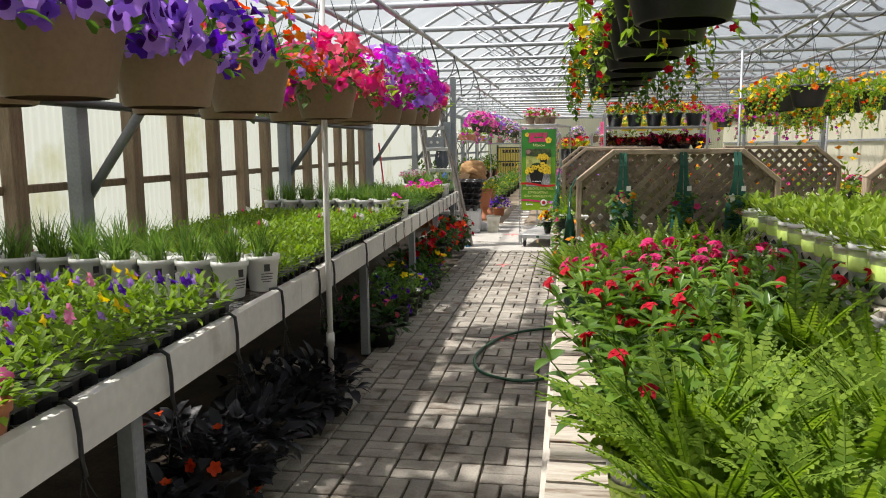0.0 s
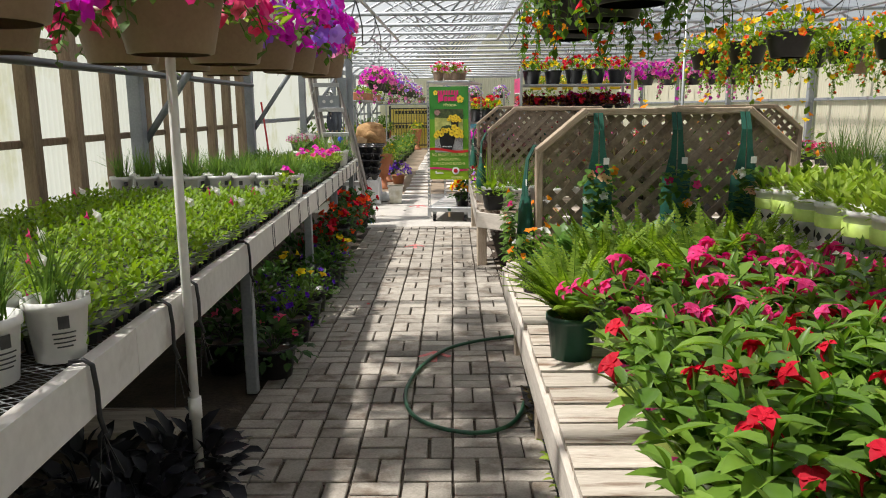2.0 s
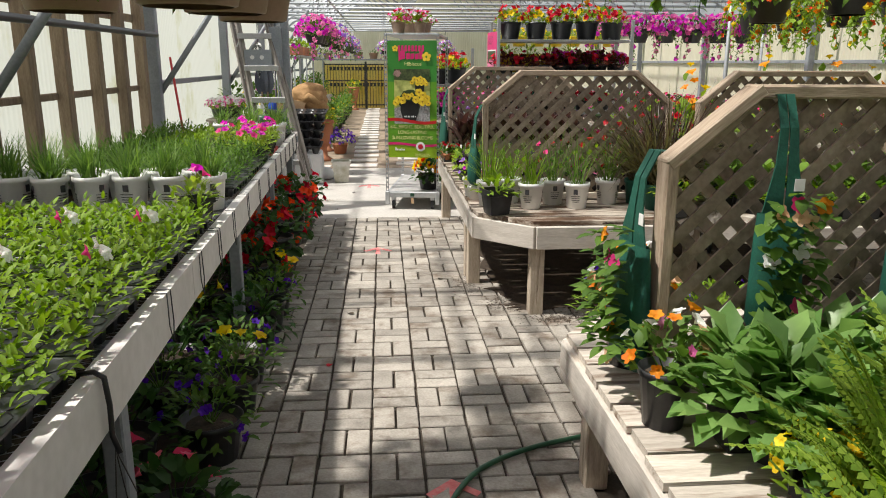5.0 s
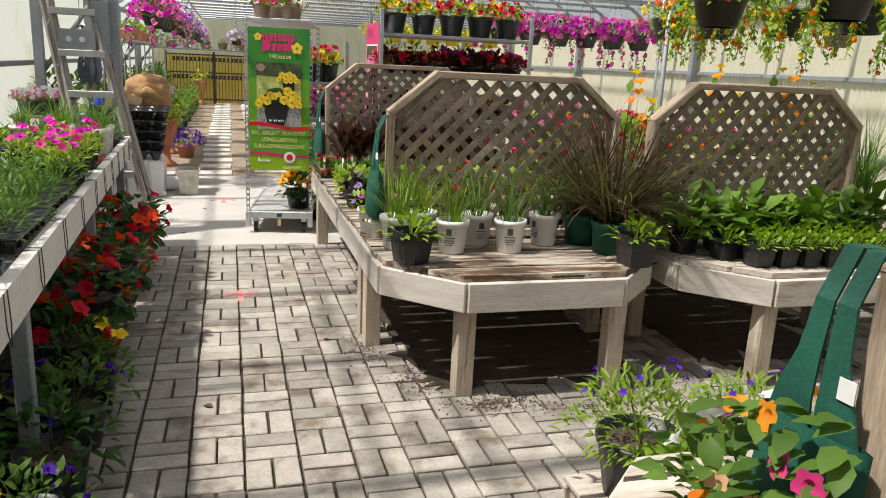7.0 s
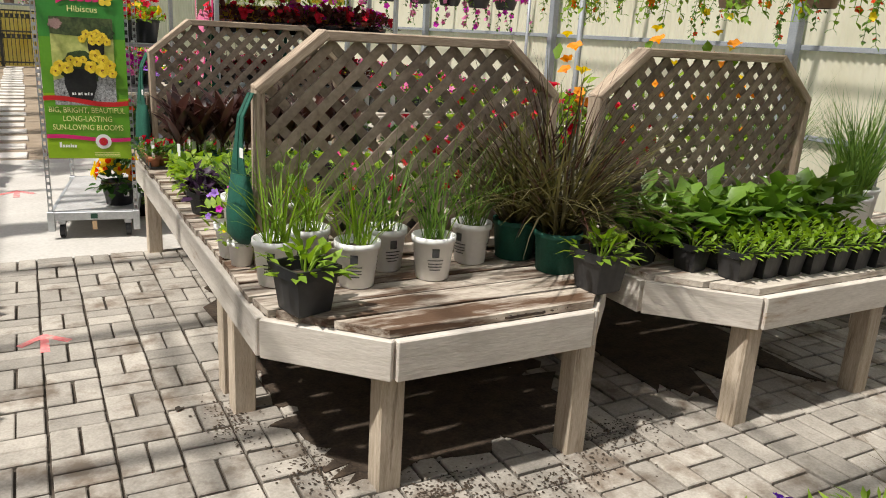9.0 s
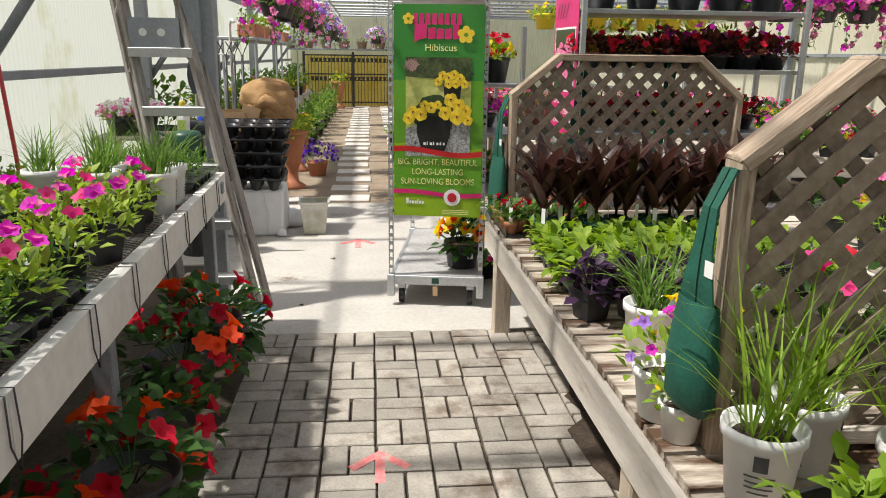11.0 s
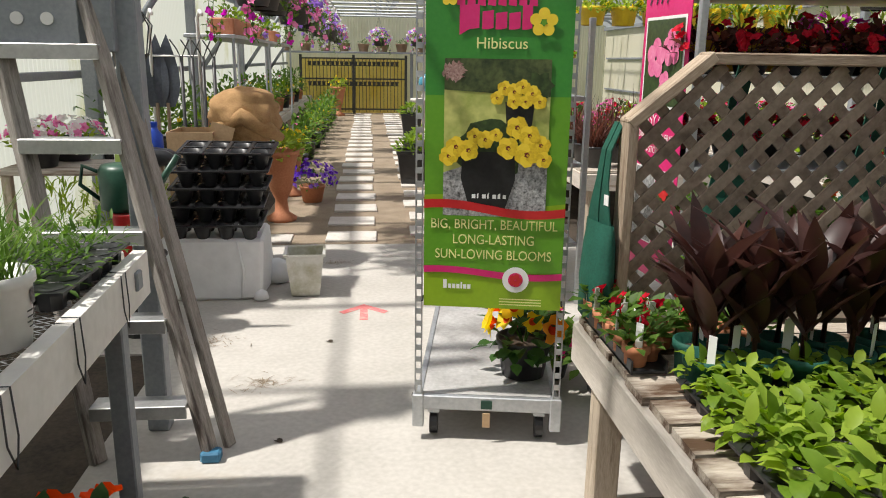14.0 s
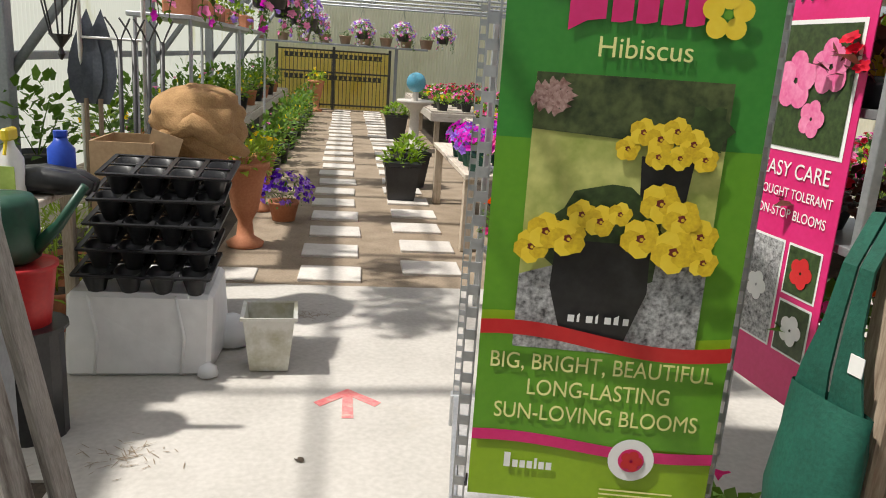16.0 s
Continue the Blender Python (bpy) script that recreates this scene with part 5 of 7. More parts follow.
def planter_bag(x, y, z, rz=0, w=.17, strap=.42, flowers=True, h=.42, slim=1.0):
    t = thing("planter_bag", "dark green fabric planter bag hung from a lattice" + (" with impatiens" if flowers else ""), "planter bag", x, y, z, rz, "planter bags")
    s = Shape()
    prof = [(.8, 0, .35), (1.0, .03, .75), (1.06, h * .42, .85), (1.0 * (1 + slim) / 2, h * .8, .6), (.98 * slim, h, .3)]
    vs, fs = [], []
    n = 14
    for a, zz, d in prof:
        for k in range(n):
            g = 2 * math.pi * k / n
            wob = 1 + .05 * math.sin(5 * g + zz * 20)
            vs.append((w / 2 * a * math.cos(g) * wob, -.06 + .055 * d * math.sin(g) * wob, zz))
    for i in range(len(prof) - 1):
        for k in range(n):
            fs.append((i * n + k, i * n + (k + 1) % n, (i + 1) * n + (k + 1) % n, (i + 1) * n + k))
    fs.append(tuple(range(n))[::-1])
    s.add(vs, fs)
    part("pouch", s, M_TEAL, t, smooth=True)
    # two straps that leave the pouch as a tapering back panel and meet over the lattice
    for sg in (1, -1):
        rows = ((.245, .235, -.064, h - .06), (.19, .165, -.068, h + strap * .15), (.125, .10, -.064, h + strap * .45), (.095, .08, -.055, h + strap * .8), (.09, .075, -.015, h + strap + .03), (.09, .075, .04, h + strap + .026))
        st, vs, fs = Shape(), [], []
        for c, o, yy, zz in rows:
            for dx, dy in ((-o, 0), (o, 0), (o, .005), (-o, .005)):
                vs.append((w * (sg * c * (slim if zz < h else 1) + dx), yy + dy, zz))
        for i in range(len(rows) - 1):
            for k in range(4):
                fs.append((4 * i + k, 4 * i + (k + 1) % 4, 4 * i + 4 + (k + 1) % 4, 4 * i + 4 + k))
        part("strap", st.add(vs, fs + [(3, 2, 1, 0), (20, 21, 22, 23)]), M_TEAL, t, smooth=False)
    part("care_label", Shape().box((w * .26, -.069, h + .08), (.03, .002, .035)), M_WHITE, t, "white care label")
    if flowers:
        f, b = Shape(), Shape()
        for _ in range(110):
            p = Vector((random.uniform(-.5, .5) * w * 1.25, -.11 - random.uniform(0, .05), random.uniform(.05, h + .06)))
            f.leaf(p, Vector((random.uniform(-1, 1), -1, random.uniform(-.4, .8))), UP, .06, .038, .6, 3)
        for _ in range(9):
            b.slot = random.randrange(4)
            b.bloom((random.uniform(-.5, .5) * w * 1.1, -.16, random.uniform(.06, h + .05)), (random.uniform(-.4, .4), -1, .3), .026, 5, .2)
        part("foliage", f, G_MID, t, smooth=True)
        part("blossoms", b, [P_PEACH, P_ORANGE, P_WHITE, P_HOT], t, smooth=True)
    return t


for x in (.39, .80, 1.16):
    planter_bag(x, 5.50, .80, 0, .15, .30, True, .36)
planter_bag(.085, 5.62, .64, -84, .21, .25, True, .40)
planter_bag(-.05, 8.64, .74, -80, .15, .26, False, .26)
planter_bag(-.055, 11.25, .62, -80, .19, .30, False, .36)
for x in (.35, .85):
    planter_bag(x, 11.24, .63, 180, .17, .42, True)

# ---- display cart with the banner ----


def emboss(w, h, pts=None):
    s = Shape()
    if pts:
        n = len(pts)
        return s.add([(x, 0, z) for x, z in pts], [tuple(range(n))])
    return s.add([(0, 0, 0), (w, 0, 0), (w, 0, h), (0, 0, h)], [(0, 1, 2, 3)])


def print_on(board, name, shape, mat, y, label=""):
    ob = part(name, shape, mat, board, label)
    ob.matrix_basis = Matrix.Translation((0, y, 0))
    return ob


def disc(cx, cz, r, n=24, wob=0.0, k=5, squash=1.0):
    return [(cx + r * (1 + wob * math.cos(k * g)) * math.cos(g), cz + r * squash * (1 + wob * math.cos(k * g)) * math.sin(g)) for g in [2 * math.pi * i / n for i in range(n)]]


def words(board, text, x, z, size, mat, y, name="lettering", wide=1.0):
    cu = bpy.data.curves.new("lettering", 'FONT')
    cu.body, cu.size, cu.align_x, cu.extrude = text, size, 'CENTER', .0004
    tmp = bpy.data.objects.new("tmp_text", cu)
    scene.collection.objects.link(tmp)
    me = bpy.data.meshes.new_from_object(tmp)
    bpy.data.objects.remove(tmp)
    me.materials.clear()
    me.materials.append(mat)
    ob = new(name, me)
    ob.parent = board
    ob.matrix_basis = Matrix.Translation((x, y, z)) @ Matrix.Rotation(radians(90), 4, 'X') @ Matrix.Diagonal((wide, 1, 1, 1))
    tagged(ob, "lettering reading " + text.lower())


I_GREEN = surface("print_green", (0.035, 0.22, 0.03), (0.055, 0.27, 0.04), .35, 3, bump=.02)
I_LIME = surface("print_lime", (0.24, 0.40, 0.015), (0.29, 0.46, 0.02), .35, 3, bump=.02)
I_MIDG = surface("print_mid_green", (0.11, 0.31, 0.02), (0.14, 0.35, 0.025), .35, 3, bump=.02)
I_PINK = surface("print_pink", (0.62, 0.015, 0.14), (0.70, 0.03, 0.19), .35, 5, bump=.02)
I_RED = surface("print_red", (0.52, 0.015, 0.02), (0.58, 0.03, 0.03), .35, 5, bump=.02)
I_YEL = surface("print_yellow", (0.82, 0.58, 0.03), (0.90, 0.68, 0.06), .35, 20, bump=.02)
I_PALE = surface("print_pale_yellow", (0.80, 0.78, 0.30), (0.84, 0.82, 0.36), .35, 5, bump=0)
I_WHITE = surface("print_white", (0.80, 0.80, 0.78), (0.85, 0.85, 0.83), .35, 5, bump=0)
I_BLACK = surface("print_black", (0.012, 0.012, 0.013), (0.03, 0.03, 0.03), .3, 5, bump=0)
I_LAWN = surface("photo_lawn", (0.28, 0.34, 0.07), (0.66, 0.66, 0.22), .35, 9, bump=0, fine=30)
I_TREES = surface("photo_trees", (0.012, 0.025, 0.01), (0.11, 0.14, 0.05), .35, 16, bump=0, fine=60)
I_GRAVEL = surface("photo_gravel", (0.05, 0.05, 0.05), (0.62, 0.62, 0.62), .35, 60, bump=0, fine=150)
I_MAPLE = surface("photo_maple", (0.16, 0.06, 0.05), (0.55, 0.38, 0.34), .35, 50, bump=0, fine=120)
I_LEAF = surface("photo_leaf", (0.015, 0.03, 0.01), (0.06, 0.10, 0.03), .35, 40, bump=0)
I_EYE = surface("photo_eye", (0.10, 0.01, 0.01), (0.20, 0.03, 0.02), .35, 40, bump=0)

cart = thing("display_trolley", "galvanised plant trolley with a grey deck and slotted corner posts", "plant trolley", -.327, 12.21, 0, -9)
CW, CL = .56, 1.32
part("deck", Shape().box((0, 0, .185), (CW - .03, CL - .03, .02), b=.003), surface("grey_deck", (.30, .29, .28), (.52, .51, .50), .45, 5, bump=.1, stain=(.22, .21, .20)), cart, "worn grey deck board")
for sx, sy, w, l in ((0, -1, CW, .03), (0, 1, CW, .03), (1, 0, .03, CL), (-1, 0, .03, CL)):
    part("frame_rail", Shape().box((sx * (CW / 2 - .01), sy * (CL / 2 - .01), .165), (w, l, .06), b=.004), M_GALV, cart)
for sx in (-1, 1):
    for sy in (-1, 1):
        x, y = sx * (CW / 2 - .005), sy * (CL / 2 - .01)
        s = Shape().box((x - sx * .012, y, 1.0), (.004, .03, 1.75)).box((x + sx * .012, y, 1.0), (.004, .03, 1.75))
        z = .2
        while z < 1.86:
            s.box((x, y - .013, z), (.026, .004, .022))
            z += .05
        part("slotted_post", s.box((x, y, .13), (.045, .045, .14), b=.004), M_GALV, cart)
        wl = part("castor", Shape().tube([(x - sx * .06 - .016, y - sy * .06, .05), (x - sx * .06 + .016, y - sy * .06, .05)], .05, 16), M_BLACK, cart, "dark rubber castor", smooth=False)
        part("castor_fork", Shape().box((x - sx * .06, y - sy * .06, .115), (.05, .05, .04), b=.004), M_GALV, cart)
part("top_shelf", Shape().box((0, 0, 1.86), (CW, CL, .025), b=.004), M_GALV, cart)
part("tag_plate", Shape().box((.0, -CL / 2 - .008, .165), (.045, .004, .035)), M_DKGREEN, cart, "small green tag plate")
part("tag_plate", Shape().box((.0, -CL / 2 - .012, .10), (.03, .006, .06)), M_CARD, cart, "orange tag hanging below the frame")

bw, bh = .523, 1.22
ban = thing("banner", "green and yellow hibiscus banner tied to a plant trolley", "banner", -.682, 11.595, .576, -11)
part("sheet", Shape().box((bw / 2, 0, bh / 2), (bw, .004, bh)), I_GREEN, ban)


def wave(z, amp, th, lo=None, n=16):
    top = [(bw * i / n, z + amp * math.sin(2 * math.pi * (i / n) * .8 + .9)) for i in range(n + 1)]
    bot = [(x, (q - th) if lo is None else lo) for x, q in top][::-1]
    return top + bot


print_on(ban, "colour_field", emboss(0, 0, wave(.80, .0, 0, .36)), I_MIDG, -.003)
print_on(ban, "colour_field", emboss(0, 0, wave(.42, .018, 0, .0)), I_LIME, -.005)
print_on(ban, "colour_field", emboss(0, 0, wave(.39, .018, 0, .145)), I_MIDG, -.007)
photo = print_on(ban, "photo", emboss(0, 0, [(.07, .36), (.45, .36), (.45, .93), (.07, .93)]), I_LAWN, -.006, "printed photo of potted yellow hibiscus")


def inphoto(pts, mat, y):
    part("photo_detail", emboss(0, 0, pts), mat, photo).matrix_basis = Matrix.Translation((0, y, 0))


inphoto([(.07, .82), (.45, .80), (.45, .93), (.07, .93)], I_TREES, -.0015)
inphoto([(.07, .36), (.45, .36), (.45, .56), (.30, .60), (.07, .52)], I_GRAVEL, -.0015)
for k in range(26):
    g = 2.4 * k
    inphoto(disc(.105 + .0075 * math.sqrt(k) * math.cos(g), .885 + .006 * math.sqrt(k) * math.sin(g), .010, 7, .45, 3), I_MAPLE, -.003 - .00004 * k)
inphoto(disc(.41, .84, .045, 20, .2, 6), I_LEAF, -.003)
inphoto([(.30, .66), (.385, .66), (.395, .78), (.29, .78)], I_BLACK, -.003)
inphoto(disc(.24, .60, .12, 20, .08, 9), I_LEAF, -.0035)
inphoto([(.165, .40), (.30, .39), (.335, .50), (.33, .60), (.14, .60), (.135, .50)], I_BLACK, -.0045)
ban_rng = random.Random(4)


def photo_bloom(u, v, r):
    """A five-petalled yellow flower with a dark eye, in shares of the photo's width and height."""
    global bloom_no
    bloom_no += 1
    cx, cz, y0 = .07 + .38 * u, .36 + .57 * v, -.0055 - .0006 * bloom_no
    turn = ban_rng.uniform(0, 1.2)
    for q in range(5):
        g = turn + 1.257 * q
        inphoto(disc(cx + .5 * r * math.cos(g), cz + .5 * r * math.sin(g), r * .58, 14, .05, 7), I_YEL if q % 2 else I_GOLD, y0 - .00006 * q)
    inphoto(disc(cx, cz, r * .22, 12, .2, 5), I_EYE, y0 - .0004)
    inphoto(disc(cx + r * .06, cz - r * .05, r * .10, 8), I_GOLD, y0 - .0005)


bloom_no = 0
I_GOLD = surface("print_gold", (0.62, 0.40, 0.02), (0.80, 0.58, 0.03), .35, 60, bump=0, fine=120)
for u, v, r in ((.5, .76, .018), (.57, .82, .02), (.66, .80, .022), (.74, .83, .02), (.83, .79, .022), (.90, .74, .019), (.66, .74, .019), (.77, .74, .018),
                (.05, .39, .026), (.12, .45, .028), (.24, .43, .028), (.30, .52, .022), (.40, .50, .024), (.50, .53, .018), (.93, .47, .026), (.70, .58, .030), (.82, .53, .028), (.62, .45, .030), (.80, .41, .033), (.96, .38, .022)):
    photo_bloom(u, v, r * 1.3)
for k, w_ in enumerate((.03, .012, .03, .012, .03, .022, .026)):
    inphoto([(.178 + .019 * k, .43), (.178 + .019 * k + w_ * .45, .43), (.178 + .019 * k + w_ * .45, .445 + .006 * (k % 2)), (.178 + .019 * k, .445)], I_WHITE, -.018)
print_on(ban, "red_band", emboss(0, 0, wave(.405, .018, .032)), I_RED, -.020)
print_on(ban, "pink_band", emboss(0, 0, wave(.152, .012, .026)), I_PINK, -.009)
print_on(ban, "round_seal", emboss(0, 0, disc(.350, .118, .050, 28)), I_WHITE, -.011)
print_on(ban, "round_seal", emboss(0, 0, disc(.350, .118, .028, 24)), I_PINK, -.013)
for k in range(5):
    g = 1.257 * k
    print_on(ban, "seal_petal", emboss(0, 0, disc(.350 + .014 * math.cos(g), .118 + .014 * math.sin(g), .011, 12)), I_RED, -.0145 - .0004 * k)
for k, (x, w_, h_) in enumerate(((.075, .014, .035), (.094, .012, .018), (.110, .012, .018), (.126, .012, .018), (.142, .006, .026), (.152, .012, .018), (.168, .012, .018))):
    print_on(ban, "logo_bar", emboss(0, 0, [(x, .075), (x + w_, .075), (x + w_, .075 + h_), (x, .075 + h_)]), I_WHITE, -.009)
for k in range(3):
    print_on(ban, "small_print", emboss(0, 0, [(.29, .038 - .011 * k), (.45, .038 - .011 * k), (.45, .042 - .011 * k), (.29, .042 - .011 * k)]), I_PALE, -.009)
words(ban, "BIG, BRIGHT, BEAUTIFUL", bw / 2, .311, .052, I_PALE, -.010, wide=.83)
words(ban, "LONG-LASTING", bw / 2, .253, .052, I_PALE, -.010, wide=.83)
words(ban, "SUN-LOVING BLOOMS", bw / 2, .195, .052, I_PALE, -.010, wide=.83)
words(ban, "Hibiscus", .272, .965, .055, I_PALE, -.006)
# the title as plain pink shapes
for k in range(8):
    x = .11 + .036 * k
    print_on(ban, "title_shape", emboss(0, 0, [(x, 1.112), (x + .029, 1.108), (x + .027, 1.172), (x + .004, 1.168)]), I_PINK, -.006)
for k, (x, w_, h_) in enumerate(((.12, .07, .085), (.20, .04, .065), (.247, .04, .06), (.294, .04, .06), (.34, .035, .085))):
    print_on(ban, "title_shape", emboss(0, 0, [(x, 1.03 - (.02 if k == 0 else 0)), (x + w_ * .5, 1.03), (x + w_, 1.035), (x + w_, 1.03 + h_), (x, 1.025 + h_)]), I_PINK, -.0065)
for cx, cz, r, yy in ((.415, 1.055, .03, -.010), (.085, 1.14, .02, -.010)):
    for k in range(5):
        g = 1.257 * k + .3
        print_on(ban, "printed_petal", emboss(0, 0, disc(cx + r * math.cos(g), cz + r * math.sin(g), r * .68, 14)), I_YEL, yy - .0005 * k)
    print_on(ban, "printed_petal", emboss(0, 0, disc(cx, cz, r * .3, 10)), I_MIDG, yy - .004)
for x in (-.005, bw + .005):
    for z in (.02, bh - .03):
        part("cable_tie", Shape().tube([(x, -.01, z), (x, .02, z + .01)], .004, 5), M_BLACK, ban)

hib = thing("potted_hibiscus", "yellow hibiscus with ivy in a black pot on the trolley", "potted plant", -.24, 11.78, .195)
put_pot(hib, .12, .09, .17, M_BLACK)
foliage(hib, G_DARK, 120, .17, .2, .15, .07, .05, .7, .3, low=-.3)
blooms(hib, [P_YELLOW, P_YELLOW, P_ORANGE, P_SCARLET], 14, .16, .22, .2, .055, throat=3, low=0)
part("price_tag", Shape().box((.04, -.108, .09), (.035, .003, .03)), M_WHITE, hib, "white price tag")
topf = small_pot("small tan pot of red and white flowers on the trolley", G_BRIGHT, 70, .12, .12, .05, .03, rt=.08, h=.12, mat=M_TAN, square=0, petals=[P_RED, P_PINK, P_WHITE], nf=22, fr=.028)
spread_out([topf], [(-.56, 11.7, 1.873), (-.34, 11.66, 1.873), (-.43, 12.0, 1.873), (-.26, 12.1, 1.873)])

# ---- hose and paint marks ----
hp = [(.25, 6.3), (.07, 6.27), (-.2, 6.17), (-.42, 6.0), (-.57, 5.68), (-.64, 5.3), (-.6, 5.0), (-.48, 4.83), (-.3, 4.75), (-.15, 4.8), (-.06, 4.95), (.0, 5.2), (.1, 5.5), (.4, 5.8)]
fine = []
for i in range(len(hp) - 1):
    p0, p1, p2, p3 = (Vector((*hp[min(max(i + k, 0), len(hp) - 1)], .03)) for k in (-1, 0, 1, 2))
    for k in range(5):
        u = k / 5
        fine.append(.5 * ((2 * p1) + (p2 - p0) * u + (2 * p0 - 5 * p1 + 4 * p2 - p3) * u * u + (3 * p1 - p0 - 3 * p2 + p3) * u ** 3))
solid("garden_hose", Shape().tube(fine, .011, 8), M_HOSE, "green rubber garden hose looped on the brick paving", "hose", smooth=True)


def arrow(x, y, s, z):
    sh = Shape()
    sh.prism([(x - .025 * s, y - .14 * s), (x + .025 * s, y - .14 * s), (x + .022 * s, y + .1 * s), (x - .022 * s, y + .1 * s)], z, z + .0012)
    for sg in (1, -1):
        sh.prism([(x, y + .15 * s), (x + sg * .15 * s, y + .01 * s), (x + sg * .12 * s, y - .03 * s), (x, y + .085 * s)][::sg], z + .0004, z + .0016)
    ob = solid("painted_arrow", sh, M_CHALK, "faded pink spray-painted arrow on the floor", "floor marking")
    return ob


arrow(-.93, 13.2, 1.0, .001)
arrow(-.80, 9.66, .8, .0128)
arrow(-.50, 5.9, .7, .0128)
for cx, cy, r in ((-1.15, 14.35, .25), (-1.75, 12.75, .28), (-1.4, 12.2, .16)):
    s = Shape()
    for k in range(60):
        g, q = random.uniform(0, 6.28), random.gauss(0, r * .5)
        p = Vector((cx + q * math.cos(g), cy + q * math.sin(g) * .6, .003))
        s.leaf(p, Vector((random.uniform(-1, 1), random.uniform(-1, 1), .02)), UP, random.uniform(.02, .09), .004, .0, 2)
    solid("straw_litter", s, M_PATHDIRT, "scatter of straw and soil swept on the concrete", "litter", "stuff")

# soil spilt on the bare bench top
for k, (cx, cy, rx, ry) in enumerate(((.62, 8.20, .32, .05), (.95, 8.05, .26, .045), (.38, 8.06, .15, .035), (.75, 7.90, .2, .03), (.5, 8.35, .34, .04), (.95, 8.3, .2, .05))):
    s = Shape()
    pts = []
    for n_ in range(44):
        g = 2 * math.pi * n_ / 44
        w_ = 1 + .55 * noise.noise(Vector((math.cos(g) * 2.4 + cx * 5, math.sin(g) * 2.4 + cy * 5, 0))) + random.uniform(-.12, .12)
        pts.append((cx + rx * w_ * math.cos(g), cy + ry * w_ * math.sin(g)))
    s.prism(pts, .606, .6145 + .0003 * k)
    for n_ in range(90):
        g, q = random.uniform(0, 6.28), random.random() ** .5 * 1.25
        r = random.uniform(.0015, .005)
        s.box((cx + rx * q * math.cos(g), cy + ry * q * math.sin(g), .6145 + r * .3), (r * 2, r * 1.7, r), Matrix.Rotation(g, 3, 'Z'))
    solid("spilt_soil", s, M_SOIL_AND_SHADE, "dark potting soil spilt on the bench boards", "soil", "stuff")

# ---- step ladder and electrical post ----
lad = thing("step_ladder", "tall old grey wooden step ladder with metal treads", "ladder")


def rail(p, q, w, d, mat, name):
    p, q = Vector(p), Vector(q)
    c = (p + q) / 2
    dv = q - p
    m = dv.to_track_quat('Z', 'Y').to_matrix()
    part(name, Shape().box((0, 0, 0), (w, d, dv.length), b=.004), mat, lad).matrix_basis = Matrix.Translation(c) @ m.to_4x4()


def lad_r(u):
    return Vector((-1.50 - .47 * u, 11.5 + .25 * u, 2.15 * u))


def lad_l(u):
    return Vector((-1.92 - .34 * u, 11.5 + .25 * u, 2.15 * u))


rail(lad_r(0), lad_r(1), .062, .035, M_LADDER, "front_rail")
rail(lad_l(0), lad_l(1), .062, .035, M_LADDER, "front_rail")
rail((-1.45, 11.60, 0), (-1.94, 11.84, 2.15), .05, .03, M_LADDER, "back_rail")
rail((-1.99, 11.66, 0), (-2.34, 11.86, 2.15), .05, .03, M_LADDER, "back_rail")
for k in range(6):
    c = (lad_r((k + .7) / 6.6) + lad_l((k + .7) / 6.6)) / 2
    part("tread", Shape().box(c, (.35, .10, .012), b=.003).box(c + Vector((0, -.046, -.022)), (.35, .008, .05), b=.002).box(c + Vector((0, .046, -.022)), (.35, .008, .05), b=.002), M_ALU, lad, "grey metal tread")
    part("tread_brace", Shape().tube([c + Vector((-.14, .02, -.01)), c + Vector((-.2, .03, -.13))], .008, 5), M_ALU, lad)
part("top_cap", Shape().box((-2.1, 11.85, 2.17), (.42, .24, .03), b=.004), M_LADDER, lad)
part("head_plate", Shape().box((-2.03, 11.66, 1.6), (.28, .008, .2), b=.002), M_GREYP, lad, "grey metal plate under the ladder top")
for sx in (-.06, .04):
    part("plate_hole", Shape().tube([(-2.03 + sx, 11.650, 1.62), (-2.03 + sx, 11.654, 1.62)], .022, 14), M_WHITE, lad, "round hole in the plate")
part("foot_cap", Shape().box((-1.50, 11.49, .022), (.075, .06, .044), b=.008), M_BLUECAP, lad, "worn blue rubber foot cap")
brm = thing("broom", "red-handled broom leaning against the wall", "broom", -2.85, 11.75, 0)
part("handle", Shape().tube([(.1, -.2, .08), (-.12, .06, 1.62)], .013, 8), M_RED, brm, smooth=True)
part("brush", Shape().box((.1, -.2, .05), (.3, .06, .1), b=.01), M_STUD, brm)
post = thing("utility_post", "grey steel post with an electrical box and conduit", "post", -1.76, 11.78, 0)
part("upright", Shape().box((0, 0, 1.31), (.085, .085, 2.62), b=.006), M_GREYP, post)
part("electrical_box", Shape().box((-.09, -.06, 1.72), (.13, .06, .42), b=.006), M_GREYP, post)
part("conduit", Shape().tube([(-.09, -.06, 1.93), (-.09, -.05, 2.6)], .012, 8), M_GREYP, post, smooth=True)

